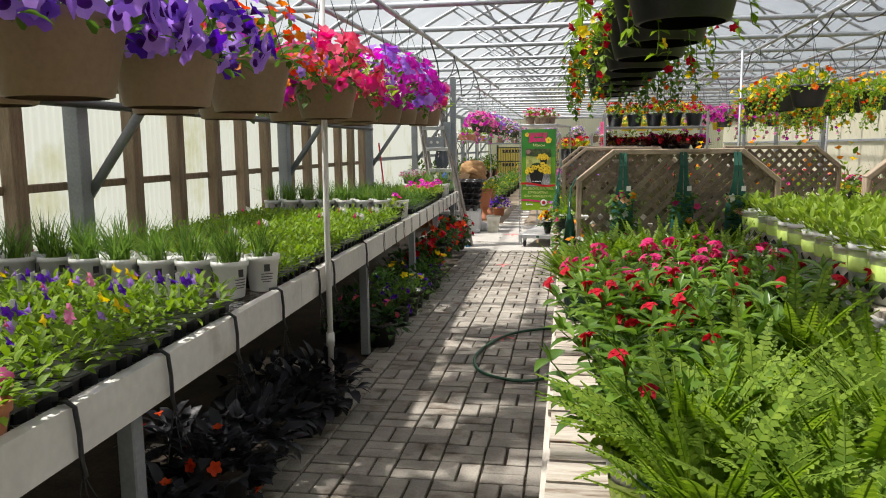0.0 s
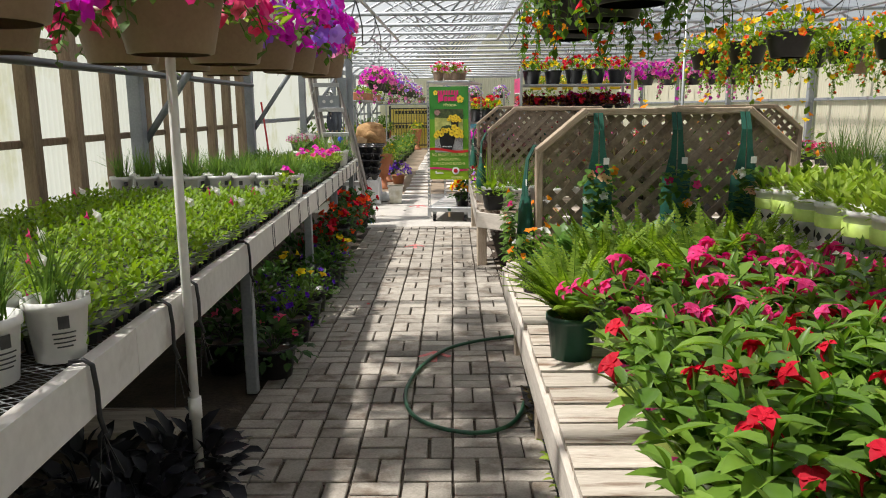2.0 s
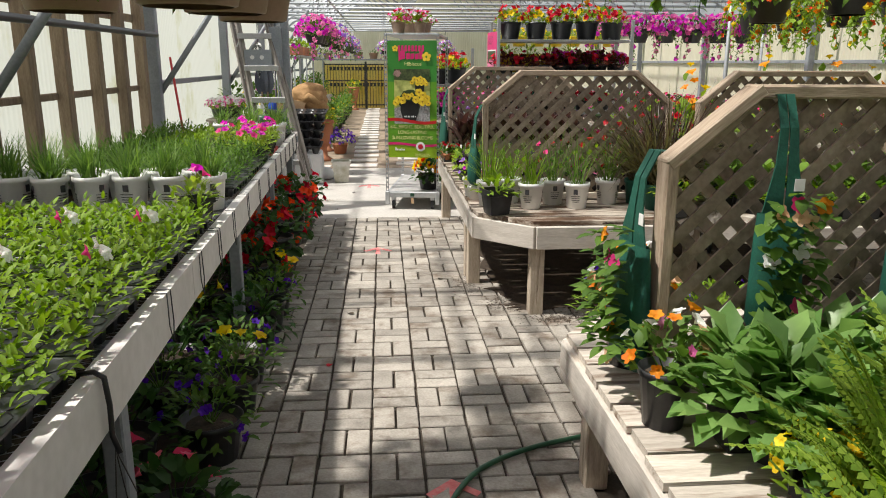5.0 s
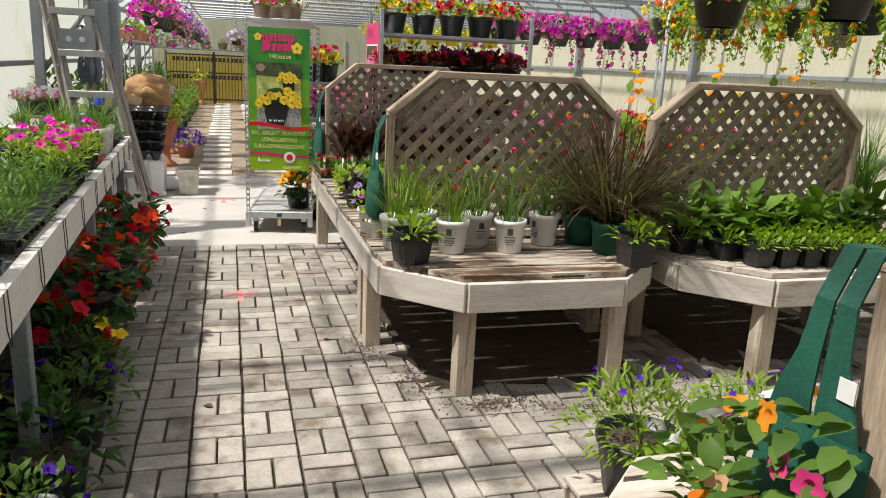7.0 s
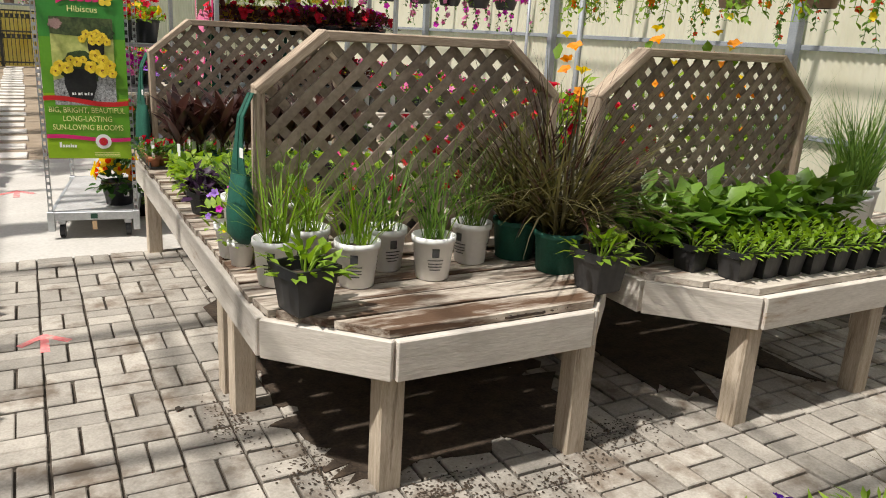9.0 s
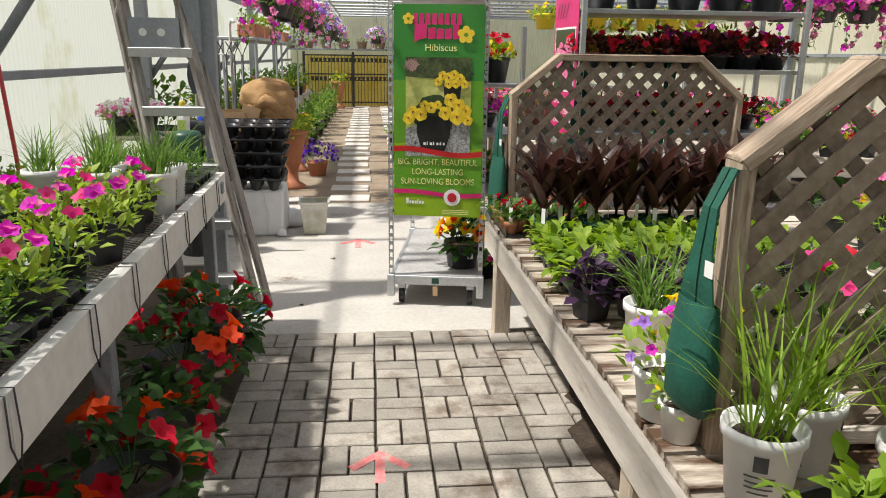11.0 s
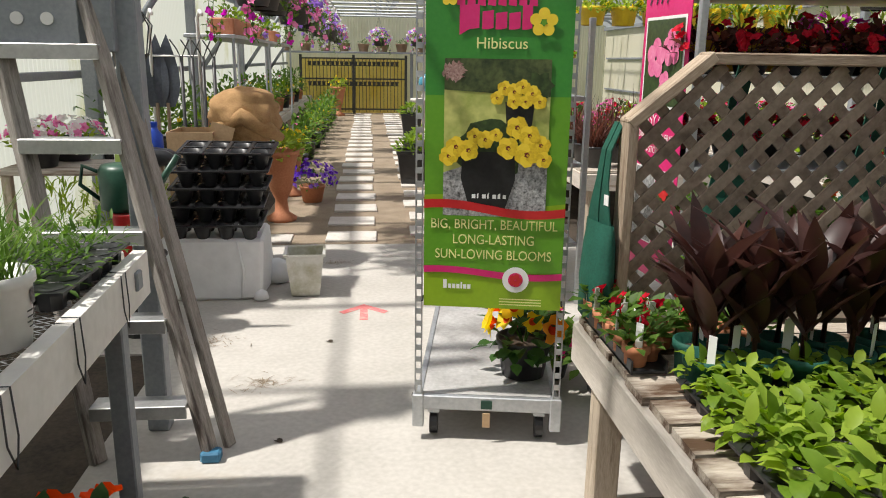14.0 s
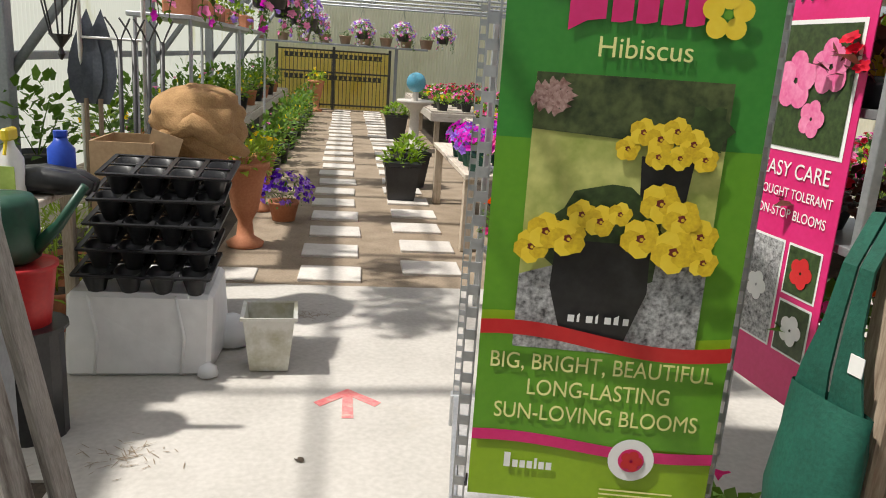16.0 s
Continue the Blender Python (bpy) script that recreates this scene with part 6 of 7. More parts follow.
# ---- west side beyond the bench ----
box = thing("wrapped_bale", "bale wrapped in crumpled white plastic sacking", "bale", -1.88, 13.72, 0)
s = Shape()
s.box((0, 0, .2), (.64, .5, .4), b=.02)
s.v = [(x + .012 * math.sin(9 * y + 7 * z), y + .012 * math.sin(8 * x + 11 * z), z) for x, y, z in s.v]
part("sacking", s, M_WRAP, box, smooth=False)
for x in (-.2, .18):
    part("crease", Shape().tube([(x, -.255, .02), (x + .02, -.262, .2), (x - .015, -.255, .395)], [.006, .01, .006], 6), M_WRAP, box, "fold in the sacking", smooth=True)
part("gathered_corner", Shape().lathe([(.01, 0), (.05, .01), (.04, .05), (.01, .07)], 8, (.30, -.24, 0)), M_WRAP, box, smooth=True)
for k in range(5):
    t = thing("seedling_tray", "black plastic cell tray stacked leaning on the white bale", "cell tray", -1.85 + .012 * k + random.uniform(-.01, .01), 13.60 + .055 * k, .405 + .104 * k, 0, "stacked cell trays")
    t.matrix_basis = t.matrix_basis @ Matrix.Rotation(radians(9), 4, 'X') @ Matrix.Rotation(radians(random.uniform(-2, 2)), 4, 'Z')
    deck = Shape().box((0, -.145, .108), (.60, .012, .014), b=.003).box((0, .145, .108), (.60, .012, .014), b=.003).box((-.297, 0, .108), (.012, .28, .014), b=.003).box((.297, 0, .108), (.012, .28, .014), b=.003)
    for i in range(5):
        deck.box(((i - 2) * .145, 0, .112), (.022, .29, .006))
    for j in (-.145, 0, .145):
        deck.box((0, j, .112), (.60, .018, .006))
    part("tray_rim", deck, M_BLACK, t)
    for i in range(4):
        for j in range(2):
            part("cell", Shape().lathe([(.034, 0), (.05, .06), (.060, .100), (.066, .110), (.058, .108), (.046, .05), (.03, .012)], 12, ((i - 1.5) * .145, (j - .5) * .145, 0), .3), M_BLACK, t, smooth=True)
tub = thing("plastic_tub", "cloudy plastic storage tub with algae and murky water", "tub", -1.31, 13.62, 0, 3)
part("tub_wall", Shape().lathe([(.085, .004), (.09, .01), (.118, .27), (.132, .275), (.132, .29), (.114, .286), (.088, .02)], 12, square=1), M_TUB, tub)
sack = solid("plastic_bag", Shape().lathe([(.02, 0), (.1, .01), (.115, .06), (.08, .13), (.03, .16)], 12, (-1.53, 13.9, 0)), M_WRAP, "crumpled white plastic bag on the concrete", "bag", smooth=True)
cb = thing("cardboard_box", "open brown cardboard box behind the cell trays", "box", -2.1, 14.3, 0)
part("carton", Shape().box((0, -.2, .5), (.3, .01, 1.0)).box((0, .2, .5), (.3, .01, 1.0)).box((-.15, 0, .5), (.01, .4, 1.0)).box((.15, 0, .5), (.01, .4, 1.0)).box((0, 0, .01), (.3, .4, .02)), M_CARD, cb)
part("flap", Shape().box((.2, -.16, .98), (.16, .005, .14), Matrix.Rotation(.3, 3, 'Y')), M_CARD, cb)
bur = thing("burlap_roll", "bundle of rust-brown burlap piled on a stand", "burlap", -1.76, 14.42, 0)
s = Shape()
bm = bmesh.new()
bmesh.ops.create_icosphere(bm, subdivisions=4, radius=.26)
for v in bm.verts:
    n1 = noise.noise(v.co * 6)
    v.co *= 1 + .16 * n1 + .05 * math.sin(v.co.z * 40 + 6 * n1)
    v.co.z *= .85
me = bpy.data.meshes.new("burlap")
bm.to_mesh(me)
bm.free()
me.materials.append(M_BURLAP)
me.polygons.foreach_set("use_smooth", [True] * len(me.polygons))
ob = part("wad", me, None, bur)
ob.matrix_basis = Matrix.Translation((0, 0, 1.08))
part("fold", Shape().tube([(-.2, -.17, 1.0), (0, -.25, 1.1), (.17, -.18, 1.0), (.24, -.05, .94)], [.04, .06, .06, .03], 10), M_BURLAP, bur, smooth=True)
part("stand", Shape().box((-.09, .02, .44), (.24, .3, .88), b=.01), M_DARKP, bur, "dark stand under the burlap")

hook_rack = thing("tool_rack", "white wire tool rack holding shovels and rakes", "tool rack", -2.35, 14.9, 0)
for x in (-.18, .18):
    part("rack_post", Shape().tube([(x, 0, 0), (x, 0, 1.78), (x + .03, -.05, 1.83), (x + .06, -.12, 1.8)], .014, 8), M_WHITE, hook_rack, smooth=True)
for z in (.3, .9, 1.5):
    part("rack_bar", Shape().tube([(-.18, 0, z), (.18, 0, z)], .008, 6), M_WHITE, hook_rack)
for k, x in enumerate((-2.5, -2.42, -2.3, -2.22, -2.14, -2.06)):
    t = thing("garden_tool", ("grey-bladed shovel" if k < 2 else "black-handled rake") + " standing upside down in the tool rack", "garden tool", x, 14.82, 0, group="garden tools")
    part("handle", Shape().tube([(0, 0, 0), (0, .05, 1.15 if k < 2 else 1.5)], .014, 8), M_STUD if k < 2 else M_DARKP, t, smooth=True)
    if k < 2:
        part("blade", Shape().leaf((0, .05, 1.12), (0, .05, 1), (0, -1, 0), .55, .2, .15, 6, .15, .75), M_NAVY, t, "dark blue-black blade", smooth=True)
    else:
        part("head", Shape().tube([(-.07, .02, 1.62), (-.03, .05, 1.55), (0, .05, 1.48), (.03, .05, 1.55), (.07, .02, 1.62)], .006, 6), M_DARKP, t, smooth=True)
side_table = thing("potting_table", "low wooden potting table with bottles and pots", "table", -2.55, 13.4, 0)
part("tabletop", Shape().box((0, 0, .86), (.8, .5, .03), b=.004), M_WOOD, side_table)
for x in (-.35, .35):
    for y in (-.2, .2):
        part("leg", Shape().box((x, y, .42), (.05, .05, .84), b=.004), M_WOODZ, side_table)
spray = thing("spray_bottle", "white spray bottle with a yellow trigger head", "spray bottle", -2.28, 13.25, .876)
part("bottle", Shape().lathe([(.045, 0), (.048, .01), (.048, .15), (.02, .2), (.016, .22)], 16), M_WHITE, spray, smooth=True)
part("trigger_head", Shape().box((0, 0, .245), (.03, .1, .05), b=.008).tube([(0, -.03, .23), (0, -.055, .17)], .007, 6), M_YELLOWP, spray)
part("label_patch", Shape().box((0, -.049, .08), (.06, .003, .09)), M_LIME, spray)
bot = thing("blue_bottle", "blue plastic jug with a cap", "bottle", -2.16, 13.45, .876)
part("body", Shape().lathe([(.05, 0), (.055, .01), (.055, .17), (.03, .2), (.025, .22)], 16), M_BLUE, bot, smooth=True)
part("cap", Shape().lathe([(.028, .22), (.028, .245)], 12), M_BLUE, bot)
can = thing("watering_can", "dark green watering can hanging beside the table", "watering can", -2.2, 12.95, .69)
part("body", Shape().lathe([(.09, 0), (.12, .02), (.12, .22), (.10, .25)], 18), M_DKGREEN, can, smooth=True)
part("spout", Shape().tube([(.1, 0, .05), (.2, -.02, .15), (.3, -.03, .3)], [.03, .02, .015], 8), M_DKGREEN, can, smooth=True)
part("handle", Shape().tube([(-.1, 0, .2), (-.2, 0, .24), (-.22, 0, .14), (-.11, 0, .05)], .012, 8), M_DKGREEN, can, smooth=True)
bucket = thing("red_bucket", "red plastic bucket on the potting bench corner", "bucket", -2.15, 12.95, .45)
part("pail", Shape().lathe([(.09, 0), (.12, .22), (.128, .225), (.128, .24), (.112, .235)], 18), M_RED, bucket, smooth=True)
part("stand", Shape().lathe([(.13, -.45), (.13, -.02), (.15, -.015), (.15, 0)], 16), M_BLACK, bucket, "upturned black tub")
solid("basket_rail", Shape().tube([(-2.45, 13.6, 2.62), (-2.45, 18.0, 2.62)], .018, 8), M_GALV, "galvanised pipe carrying the hanging baskets", "rail", smooth=True, group="basket rails")
lan = thing("lantern", "black wrought-iron hanging lantern", "lantern", -2.45, 14.36, 1.5)
for k in range(6):
    g = 1.047 * k
    part("bar", Shape().tube([(.05 * math.cos(g), .05 * math.sin(g), 0), (.09 * math.cos(g), .09 * math.sin(g), .2), (.02 * math.cos(g), .02 * math.sin(g), .3)], .005, 5), M_BLACK, lan)
part("finial", Shape().lathe([(.005, -.12), (.02, -.09), (.008, -.06), (.05, 0), (.06, .01)], 10), M_BLACK, lan)
part("chain", Shape().tube([(0, 0, .28), (0, 0, 1.128)], .004, 4), M_BLACK, lan)

boots = thing("rubber_boots", "pair of black rubber boots lying on the potting table", "boots", -2.3, 13.3, .876)
for k in (0, 1):
    part("boot", Shape().tube([(-.02, .08 * k, .05), (.1, .08 * k, .06), (.2, .08 * k, .05), (.24, .08 * k, .0 + .05), (.3, .08 * k, .03)], [.05, .055, .05, .045, .03], 10), M_BLACK, boots, smooth=True)
feath = small_pot("bright feathery yellow-green conifer in a pot", G_LIME, 170, .2, .5, .1, .016, rt=.14, h=.22, mat=M_TERRA, square=0)
spread_out([feath], [(-2.45, 14.1, 0), (-2.75, 14.35, 0), (-2.6, 14.75, 0), (-2.9, 13.9, 0)])
pinkt = small_pot("tray pot of massed pink flowers by the wall", G_LIME, 50, .18, .1, .05, .03, rt=.12, h=.14, square=0, petals=[P_PINK, P_WHITE], nf=40, fr=.028)
spread_out([pinkt], [(-2.85, 13.55, .876), (-2.68, 13.6, .876), (-2.75, 13.3, .876)])
hs = thing("wall_shelf", "galvanised shelf with terracotta troughs along the path", "shelf", -2.15, 17.6, 0)
part("board", Shape().box((0, 0, 1.66), (.4, 4.8, .03), b=.004), M_GALV, hs)
for y in (-2.3, 0, 2.3):
    for x in (-.17, .17):
        part("shelf_post", Shape().tube([(x, y, 0), (x, y, 1.65)], .014, 6), M_PIPE, hs)
trough = thing("terracotta_trough", "terracotta window trough with small green plants on the shelf", "planter", -2.1, 15.8, 1.676, group="troughs")
part("box", Shape().box((0, 0, .07), (.2, .6, .14), b=.012), M_TERRA, trough)
foliage(trough, G_BRIGHT, 60, .16, .1, .14, .05, .03, low=.1)
spread_out([trough], [(-2.1, 15.8, 1.676, 0, 1), (-2.1, 16.6, 1.676, 0, 1), (-2.12, 17.6, 1.676, 0, 1), (-2.12, 18.8, 1.676, 0, 1)])


def urn(label, rt, h, leaf, petals=None, nf=0):
    t = thing("terracotta_urn", label, "urn", group="terracotta urns")
    part("urn_body", Shape().lathe([(rt * .8, 0), (rt * .85, .03), (rt * .4, .08), (rt * .32, h * .3), (rt * .6, h * .45), (rt * .85, h * .8), (rt * 1.0, h * .93), (rt * 1.08, h * .95), (rt * 1.08, h), (rt * .95, h), (rt * .9, h * .94)], 24), M_TERRA, t, smooth=True)
    foliage(t, leaf, 130, rt * 1.35, .26, h - .04, .07, .04, low=-.2)
    if nf:
        blooms(t, petals, nf, rt * 1.35, .26, h, .03)
    return t


U1 = urn("tall terracotta urn with lime green foliage", .17, .66, G_LIME, [P_YELLOW], 8)
spread_out([U1], [(-1.72, 15.95, 0, 0, 1), (-1.75, 17.3, 0, 30, .8), (-1.7, 29.6, 0, 0, 1.15)])
purp = small_pot("terracotta pot spilling blue-violet lobelia by the path", G_MID, 120, .26, .24, .05, .02, rt=.14, h=.18, mat=M_TERRA, square=0, petals=[P_VIOLET, P_PURPLE], nf=90, fr=.026)
spread_out([purp], [(-1.5, 16.9, 0)])
rowp = small_pot("leafy potted plant in the row beside the path", G_BRIGHT, 110, .26, .34, .08, .045, rt=.15, h=.24, mat=M_TERRA, square=0, petals=[P_PINK, P_YELLOW], nf=6, fr=.03)
rowp2 = small_pot("tall dark green potted shrub in the row beside the path", G_MID, 140, .3, .5, .09, .05, rt=.16, h=.26, square=0)
spread_out([rowp, rowp2], [(-1.95 + .1 * (k % 2), 18.2 + .75 * k, 0) for k in range(15)] + [(-2.65, 16.0 + 1.1 * k, .5) for k in range(12)] + [(-2.92, 15.2 + 1.3 * k, .5) for k in range(11)])
bench("slatted_bench", -3.08, -2.45, 15.0, 30.2, .5, .02, "long wooden bench of leafy stock beside the far wall", near=False, far=False, legs=[(-3.0, 15.2), (-2.55, 15.2), (-2.55, 20), (-2.55, 25), (-3.0, 25), (-3.0, 30), (-2.55, 30)], board=.3)

# ---- stepping stones ----
stones = thing("stepping_stones", "two rows of pale concrete stepping stones laid in the dirt path", "stepping stones")
stones["kind"] = "structure"
st_me = Shape().box((0, 0, .004), (.43, .34, .03), b=.006).mesh("stone", M_STONE, False)
for k in range(24):
    for x, off in ((-1.05, 0), (-.30, .22)):
        ob = new("stone", st_me)
        ob.parent = stones
        ob.matrix_basis = Matrix.Translation((x + random.uniform(-.02, .02), 15.2 + off + .64 * k + random.uniform(-.02, .02), 0)) @ Matrix.Rotation(random.uniform(-.03, .03), 4, 'Z')
solid("loose_slab", Shape().box((-1.75, 15.15, .0), (.4, .3, .02), b=.004), M_STONE, "pale paving slab beside the path", "paving slab")

# ---- far end ----
fe = thing("iron_gate", "black iron gate and railing across the far end", "gate", -1.3, 30.45, 0)
for z in (.12, .95, 1.5):
    part("rail", Shape().box((0, 0, z), (2.9, .03, .04)), M_DARKP, fe)
for k in range(30):
    part("bar", Shape().tube([(-1.42 + .098 * k, 0, .05), (-1.42 + .098 * k, 0, 1.52)], .009, 5), M_DARKP, fe)
for x in (-1.45, 0, 1.45):
    part("gate_post", Shape().box((x, 0, .8), (.07, .07, 1.6), b=.005), M_DARKP, fe)
M_YPANEL = sheet("yellow_sheet", (0.95, 0.80, 0.30), .05, (.85, .66, .16))
yp = corrugated(3.0, 1.52)
ypo = solid("yellow_panel", yp, M_YPANEL, "yellow corrugated sheet behind the gate", "wall panel", "structure", True)
ypo.matrix_basis = pose(-2.8, 30.75, 0)
sh = thing("end_shelf", "grey shelf of clay pots over the far gate", "shelf", -1.2, 30.2, 0)
part("board", Shape().box((0, 0, 1.66), (4.6, .3, .05), b=.005), M_GREYP, sh)
for x in (-2.2, 1.5):
    part("shelf_post", Shape().box((x, 0, .82), (.08, .08, 1.64), b=.005), M_GREYP, sh)
clay = small_pot("tan clay pot of grey-green succulents on the end shelf", G_SAGE, 40, .16, .12, .08, .05, rt=.17, h=.22, mat=M_TAN, square=0)
spread_out([clay], [(-3.1 + .52 * k, 30.2, 1.686) for k in range(9)])
for z in (1.4, .86):
    t = thing("pot_rail", "rail of small dark pots fixed to the gate", "pot rail", -1.3, 30.38, z, group="pot rails")
    part("rail", Shape().box((0, 0, -.09), (2.5, .04, .02)), M_DARKP, t)
    for k in range(20):
        part("small_pot", pot_shape(.055, .04, .1, n=8), M_DARKP, t).matrix_basis = Matrix.Translation((-1.2 + .126 * k, -.04, -.08))
far_b = basket("far hanging basket of white and pink trailing flowers", M_BLACK, G_MID, [P_WHITE, P_PINK, P_PURPLE], 70, R=.32, H=.26, top=.79, trail=10, fr=.04)
spread_out([far_b], [(-1.65, y, 1.83, 50 * y, 1) for y in (17, 19, 21.5, 24, 27)] + [(x, 29.5, 1.83, 20, 1) for x in (-.6, .4, 1.4)])
solid("basket_rail", Shape().tube([(-1.2, 29.5, 2.62), (5.8, 29.5, 2.62)], .018, 8), M_GALV, "galvanised pipe carrying the hanging baskets", "rail", smooth=True, group="basket rails")

# ---- racks and benches beyond the lattice ----


def rack(x0, x1, y0, y1, levels, label, h=2.05):
    t = thing("plant_rack", label, "plant rack", group="plant racks")
    for x in (x0, x1):
        for y in (y0, y1):
            part("rack_post", Shape().box((x, y, h / 2), (.035, .035, h), b=.003), M_GALV, t)
    for z in levels:
        part("shelf", Shape().box(((x0 + x1) / 2, (y0 + y1) / 2, z - .015), (x1 - x0 - .036, y1 - y0 - .02, .03), b=.003), M_SHELFBLK, t)
    return t


rack(.58, 2.12, 12.15, 12.75, (.5, 1.02, 1.45, 1.83), "galvanised plant rack with red and yellow flowers on its shelves")
rack(-.12, .42, 13.3, 14.6, (.4, .9, 1.3), "galvanised trolley of mixed flowers beyond the banner", 1.75)
R_BLK = small_pot("large black pot of bright red and yellow flowers on the rack", G_BRIGHT, 90, .17, .16, .06, .04, rt=.13, h=.2, square=0, petals=[P_RED, P_RED, P_YELLOW], nf=24, fr=.035)
R_DRK = small_pot("black pot of dark foliage with deep red blooms on the rack", G_MAROON, 110, .18, .14, .06, .04, rt=.1, h=.1, square=0, petals=[P_RED], nf=14, fr=.03)
R_PNK = small_pot("pot of massed pink blooms on the rack", G_MID, 60, .18, .14, .06, .04, rt=.11, h=.12, square=0, petals=[P_PINK, P_MAGENTA], nf=60, fr=.03)
spread_out([R_BLK], [(.75 + .3 * k, 12.4, 1.83) for k in range(5)] + [(-.0, 13.5, 1.3), (.25, 13.7, 1.3), (.0, 14.0, 1.3), (.2, 14.3, 1.3)])
spread_out([R_DRK], [(.7 + .22 * k, 12.35, 1.45) for k in range(7)] + [(.72 + .24 * k, 12.55, 1.02) for k in range(6)])
spread_out([R_PNK], [(1.35 + .24 * k, 12.6, 1.45) for k in range(4)] + [(-.0, 13.6, .9), (.2, 13.9, .9), (0, 14.2, .9)])
R_GRN = small_pot("pot of leafy green stock with a few coral blooms", G_MID, 90, .18, .18, .07, .045, rt=.11, h=.15, square=0, petals=[P_SCARLET, P_HOT], nf=5, fr=.035)
spread_out([R_GRN], [(.75 + .28 * k, 12.4, .5) for k in range(5)] + [(.0, 13.5, .4), (.2, 13.9, .4), (0, 14.3, .4), (-.02, 12.2, 0), (.2, 12.0, 0)])
for k in range(5):
    t = thing("yellow_planter", "bright yellow trough of yellow-green foliage on the rack", "planter", .78 + .26 * k, 12.72, 1.45, group="yellow planters")
    part("trough", Shape().box((0, 0, .12), (.24, .14, .22), b=.012), M_YELLOWP, t)
    foliage(t, G_LIME, 40, .12, .1, .22, .06, .02, low=.1)

pk = thing("pink_banner", "pink banner with flower photos tied to the plant rack", "banner", .535, 12.74, .42, -85)
pw, ph_ = .48, 1.5
part("sheet", Shape().box((pw / 2, 0, ph_ / 2), (pw, .004, ph_)), I_PINK, pk)
print_on(pk, "photo", emboss(0, 0, [(.03, .86), (.45, .86), (.45, 1.3), (.03, 1.3)]), I_WHITE, -.004)
pf = print_on(pk, "photo", emboss(0, 0, [(.045, .875), (.435, .875), (.435, 1.285), (.045, 1.285)]), I_LEAF, -.006, "printed photo of pink trumpet flowers")
P_INK = surface("photo_pink", (.70, .10, .28), (.85, .30, .48), .35, 12, bump=0)
for cx, cz, r in ((.17, 1.1, .11), (.33, 1.15, .10), (.28, .98, .07)):
    for k in range(5):
        g = 1.257 * k + cx * 9
        part("photo_detail", emboss(0, 0, disc(cx + r * .5 * math.cos(g), cz + r * .5 * math.sin(g), r * .42, 14)), P_INK, pf).matrix_basis = Matrix.Translation((0, -.002 - .0005 * k - cx * .004, 0))
for x0, x1, z0, z1, m1, m2 in ((.03, .26, .17, .56, I_WHITE, I_GRAVEL), (.28, .45, .38, .56, I_WHITE, I_LEAF), (.28, .45, .17, .36, I_WHITE, I_LEAF)):
    print_on(pk, "photo", emboss(0, 0, [(x0, z0), (x1, z0), (x1, z1), (x0, z1)]), m1, -.004)
    q = print_on(pk, "photo", emboss(0, 0, [(x0 + .008, z0 + .008), (x1 - .008, z0 + .008), (x1 - .008, z1 - .008), (x0 + .008, z1 - .008)]), m2, -.006)
    cx, cz = (x0 + x1) / 2, (z0 + z1) / 2
    for k in range(5):
        g = 1.257 * k
        part("photo_detail", emboss(0, 0, disc(cx + .03 * math.cos(g), cz + .03 * math.sin(g), .026, 12)), I_RED if z0 > .3 else I_WHITE, q).matrix_basis = Matrix.Translation((0, -.002 - .0005 * k, 0))
words(pk, "EASY CARE", pw / 2, .775, .075, I_WHITE, -.006, wide=.95)
words(pk, "DROUGHT TOLERANT", pw / 2, .705, .048, I_WHITE, -.006, wide=.85)
words(pk, "NON-STOP BLOOMS", pw / 2, .635, .048, I_WHITE, -.006, wide=.88)
for k, (x, w_) in enumerate(((.05, .06), (.12, .04), (.17, .05), (.23, .06))):
    print_on(pk, "title_shape", emboss(0, 0, [(x, 1.36), (x + .012, 1.36), (x + w_, 1.46), (x + w_ - .012, 1.46)]), I_BLACK, -.006)

rt_ = thing("potting_table", "small wooden table of purple petunias by the path", "table", .42, 17.0, 0)
part("tabletop", Shape().box((0, 0, .62), (.9, 2.2, .04), b=.005), M_WOODY, rt_)
for x in (-.4, .4):
    for y in (-1.0, 1.0):
        part("leg", Shape().box((x, y, .3), (.08, .08, .6), b=.005), M_WOODZ, rt_)
R_PUR = small_pot("teal pot of purple petunias on the path-side table", G_MID, 60, .16, .14, .05, .03, rt=.1, h=.16, mat=M_TEAL, square=0, petals=[P_PURPLE, P_MAGENTA], nf=50, fr=.032)
spread_out([R_PUR], [(.1 + .25 * (k % 3), 16.1 + .3 * (k // 3), .64) for k in range(12)])
bl = thing("black_planter", "tall square black planter with leafy green herbs beside the path", "planter", -.36, 18.1, 0)
part("pot", pot_shape(.2, .14, .42, .02, 12, .9), M_BLACK, bl)
foliage(bl, G_BRIGHT, 110, .22, .22, .4, .08, .04)
spread_out([bl], [(-.36, 18.1, 0, 0, 1), (-.2, 19.0, 0, 20, 1), (-.05, 24.0, 0, 0, 1.1)])
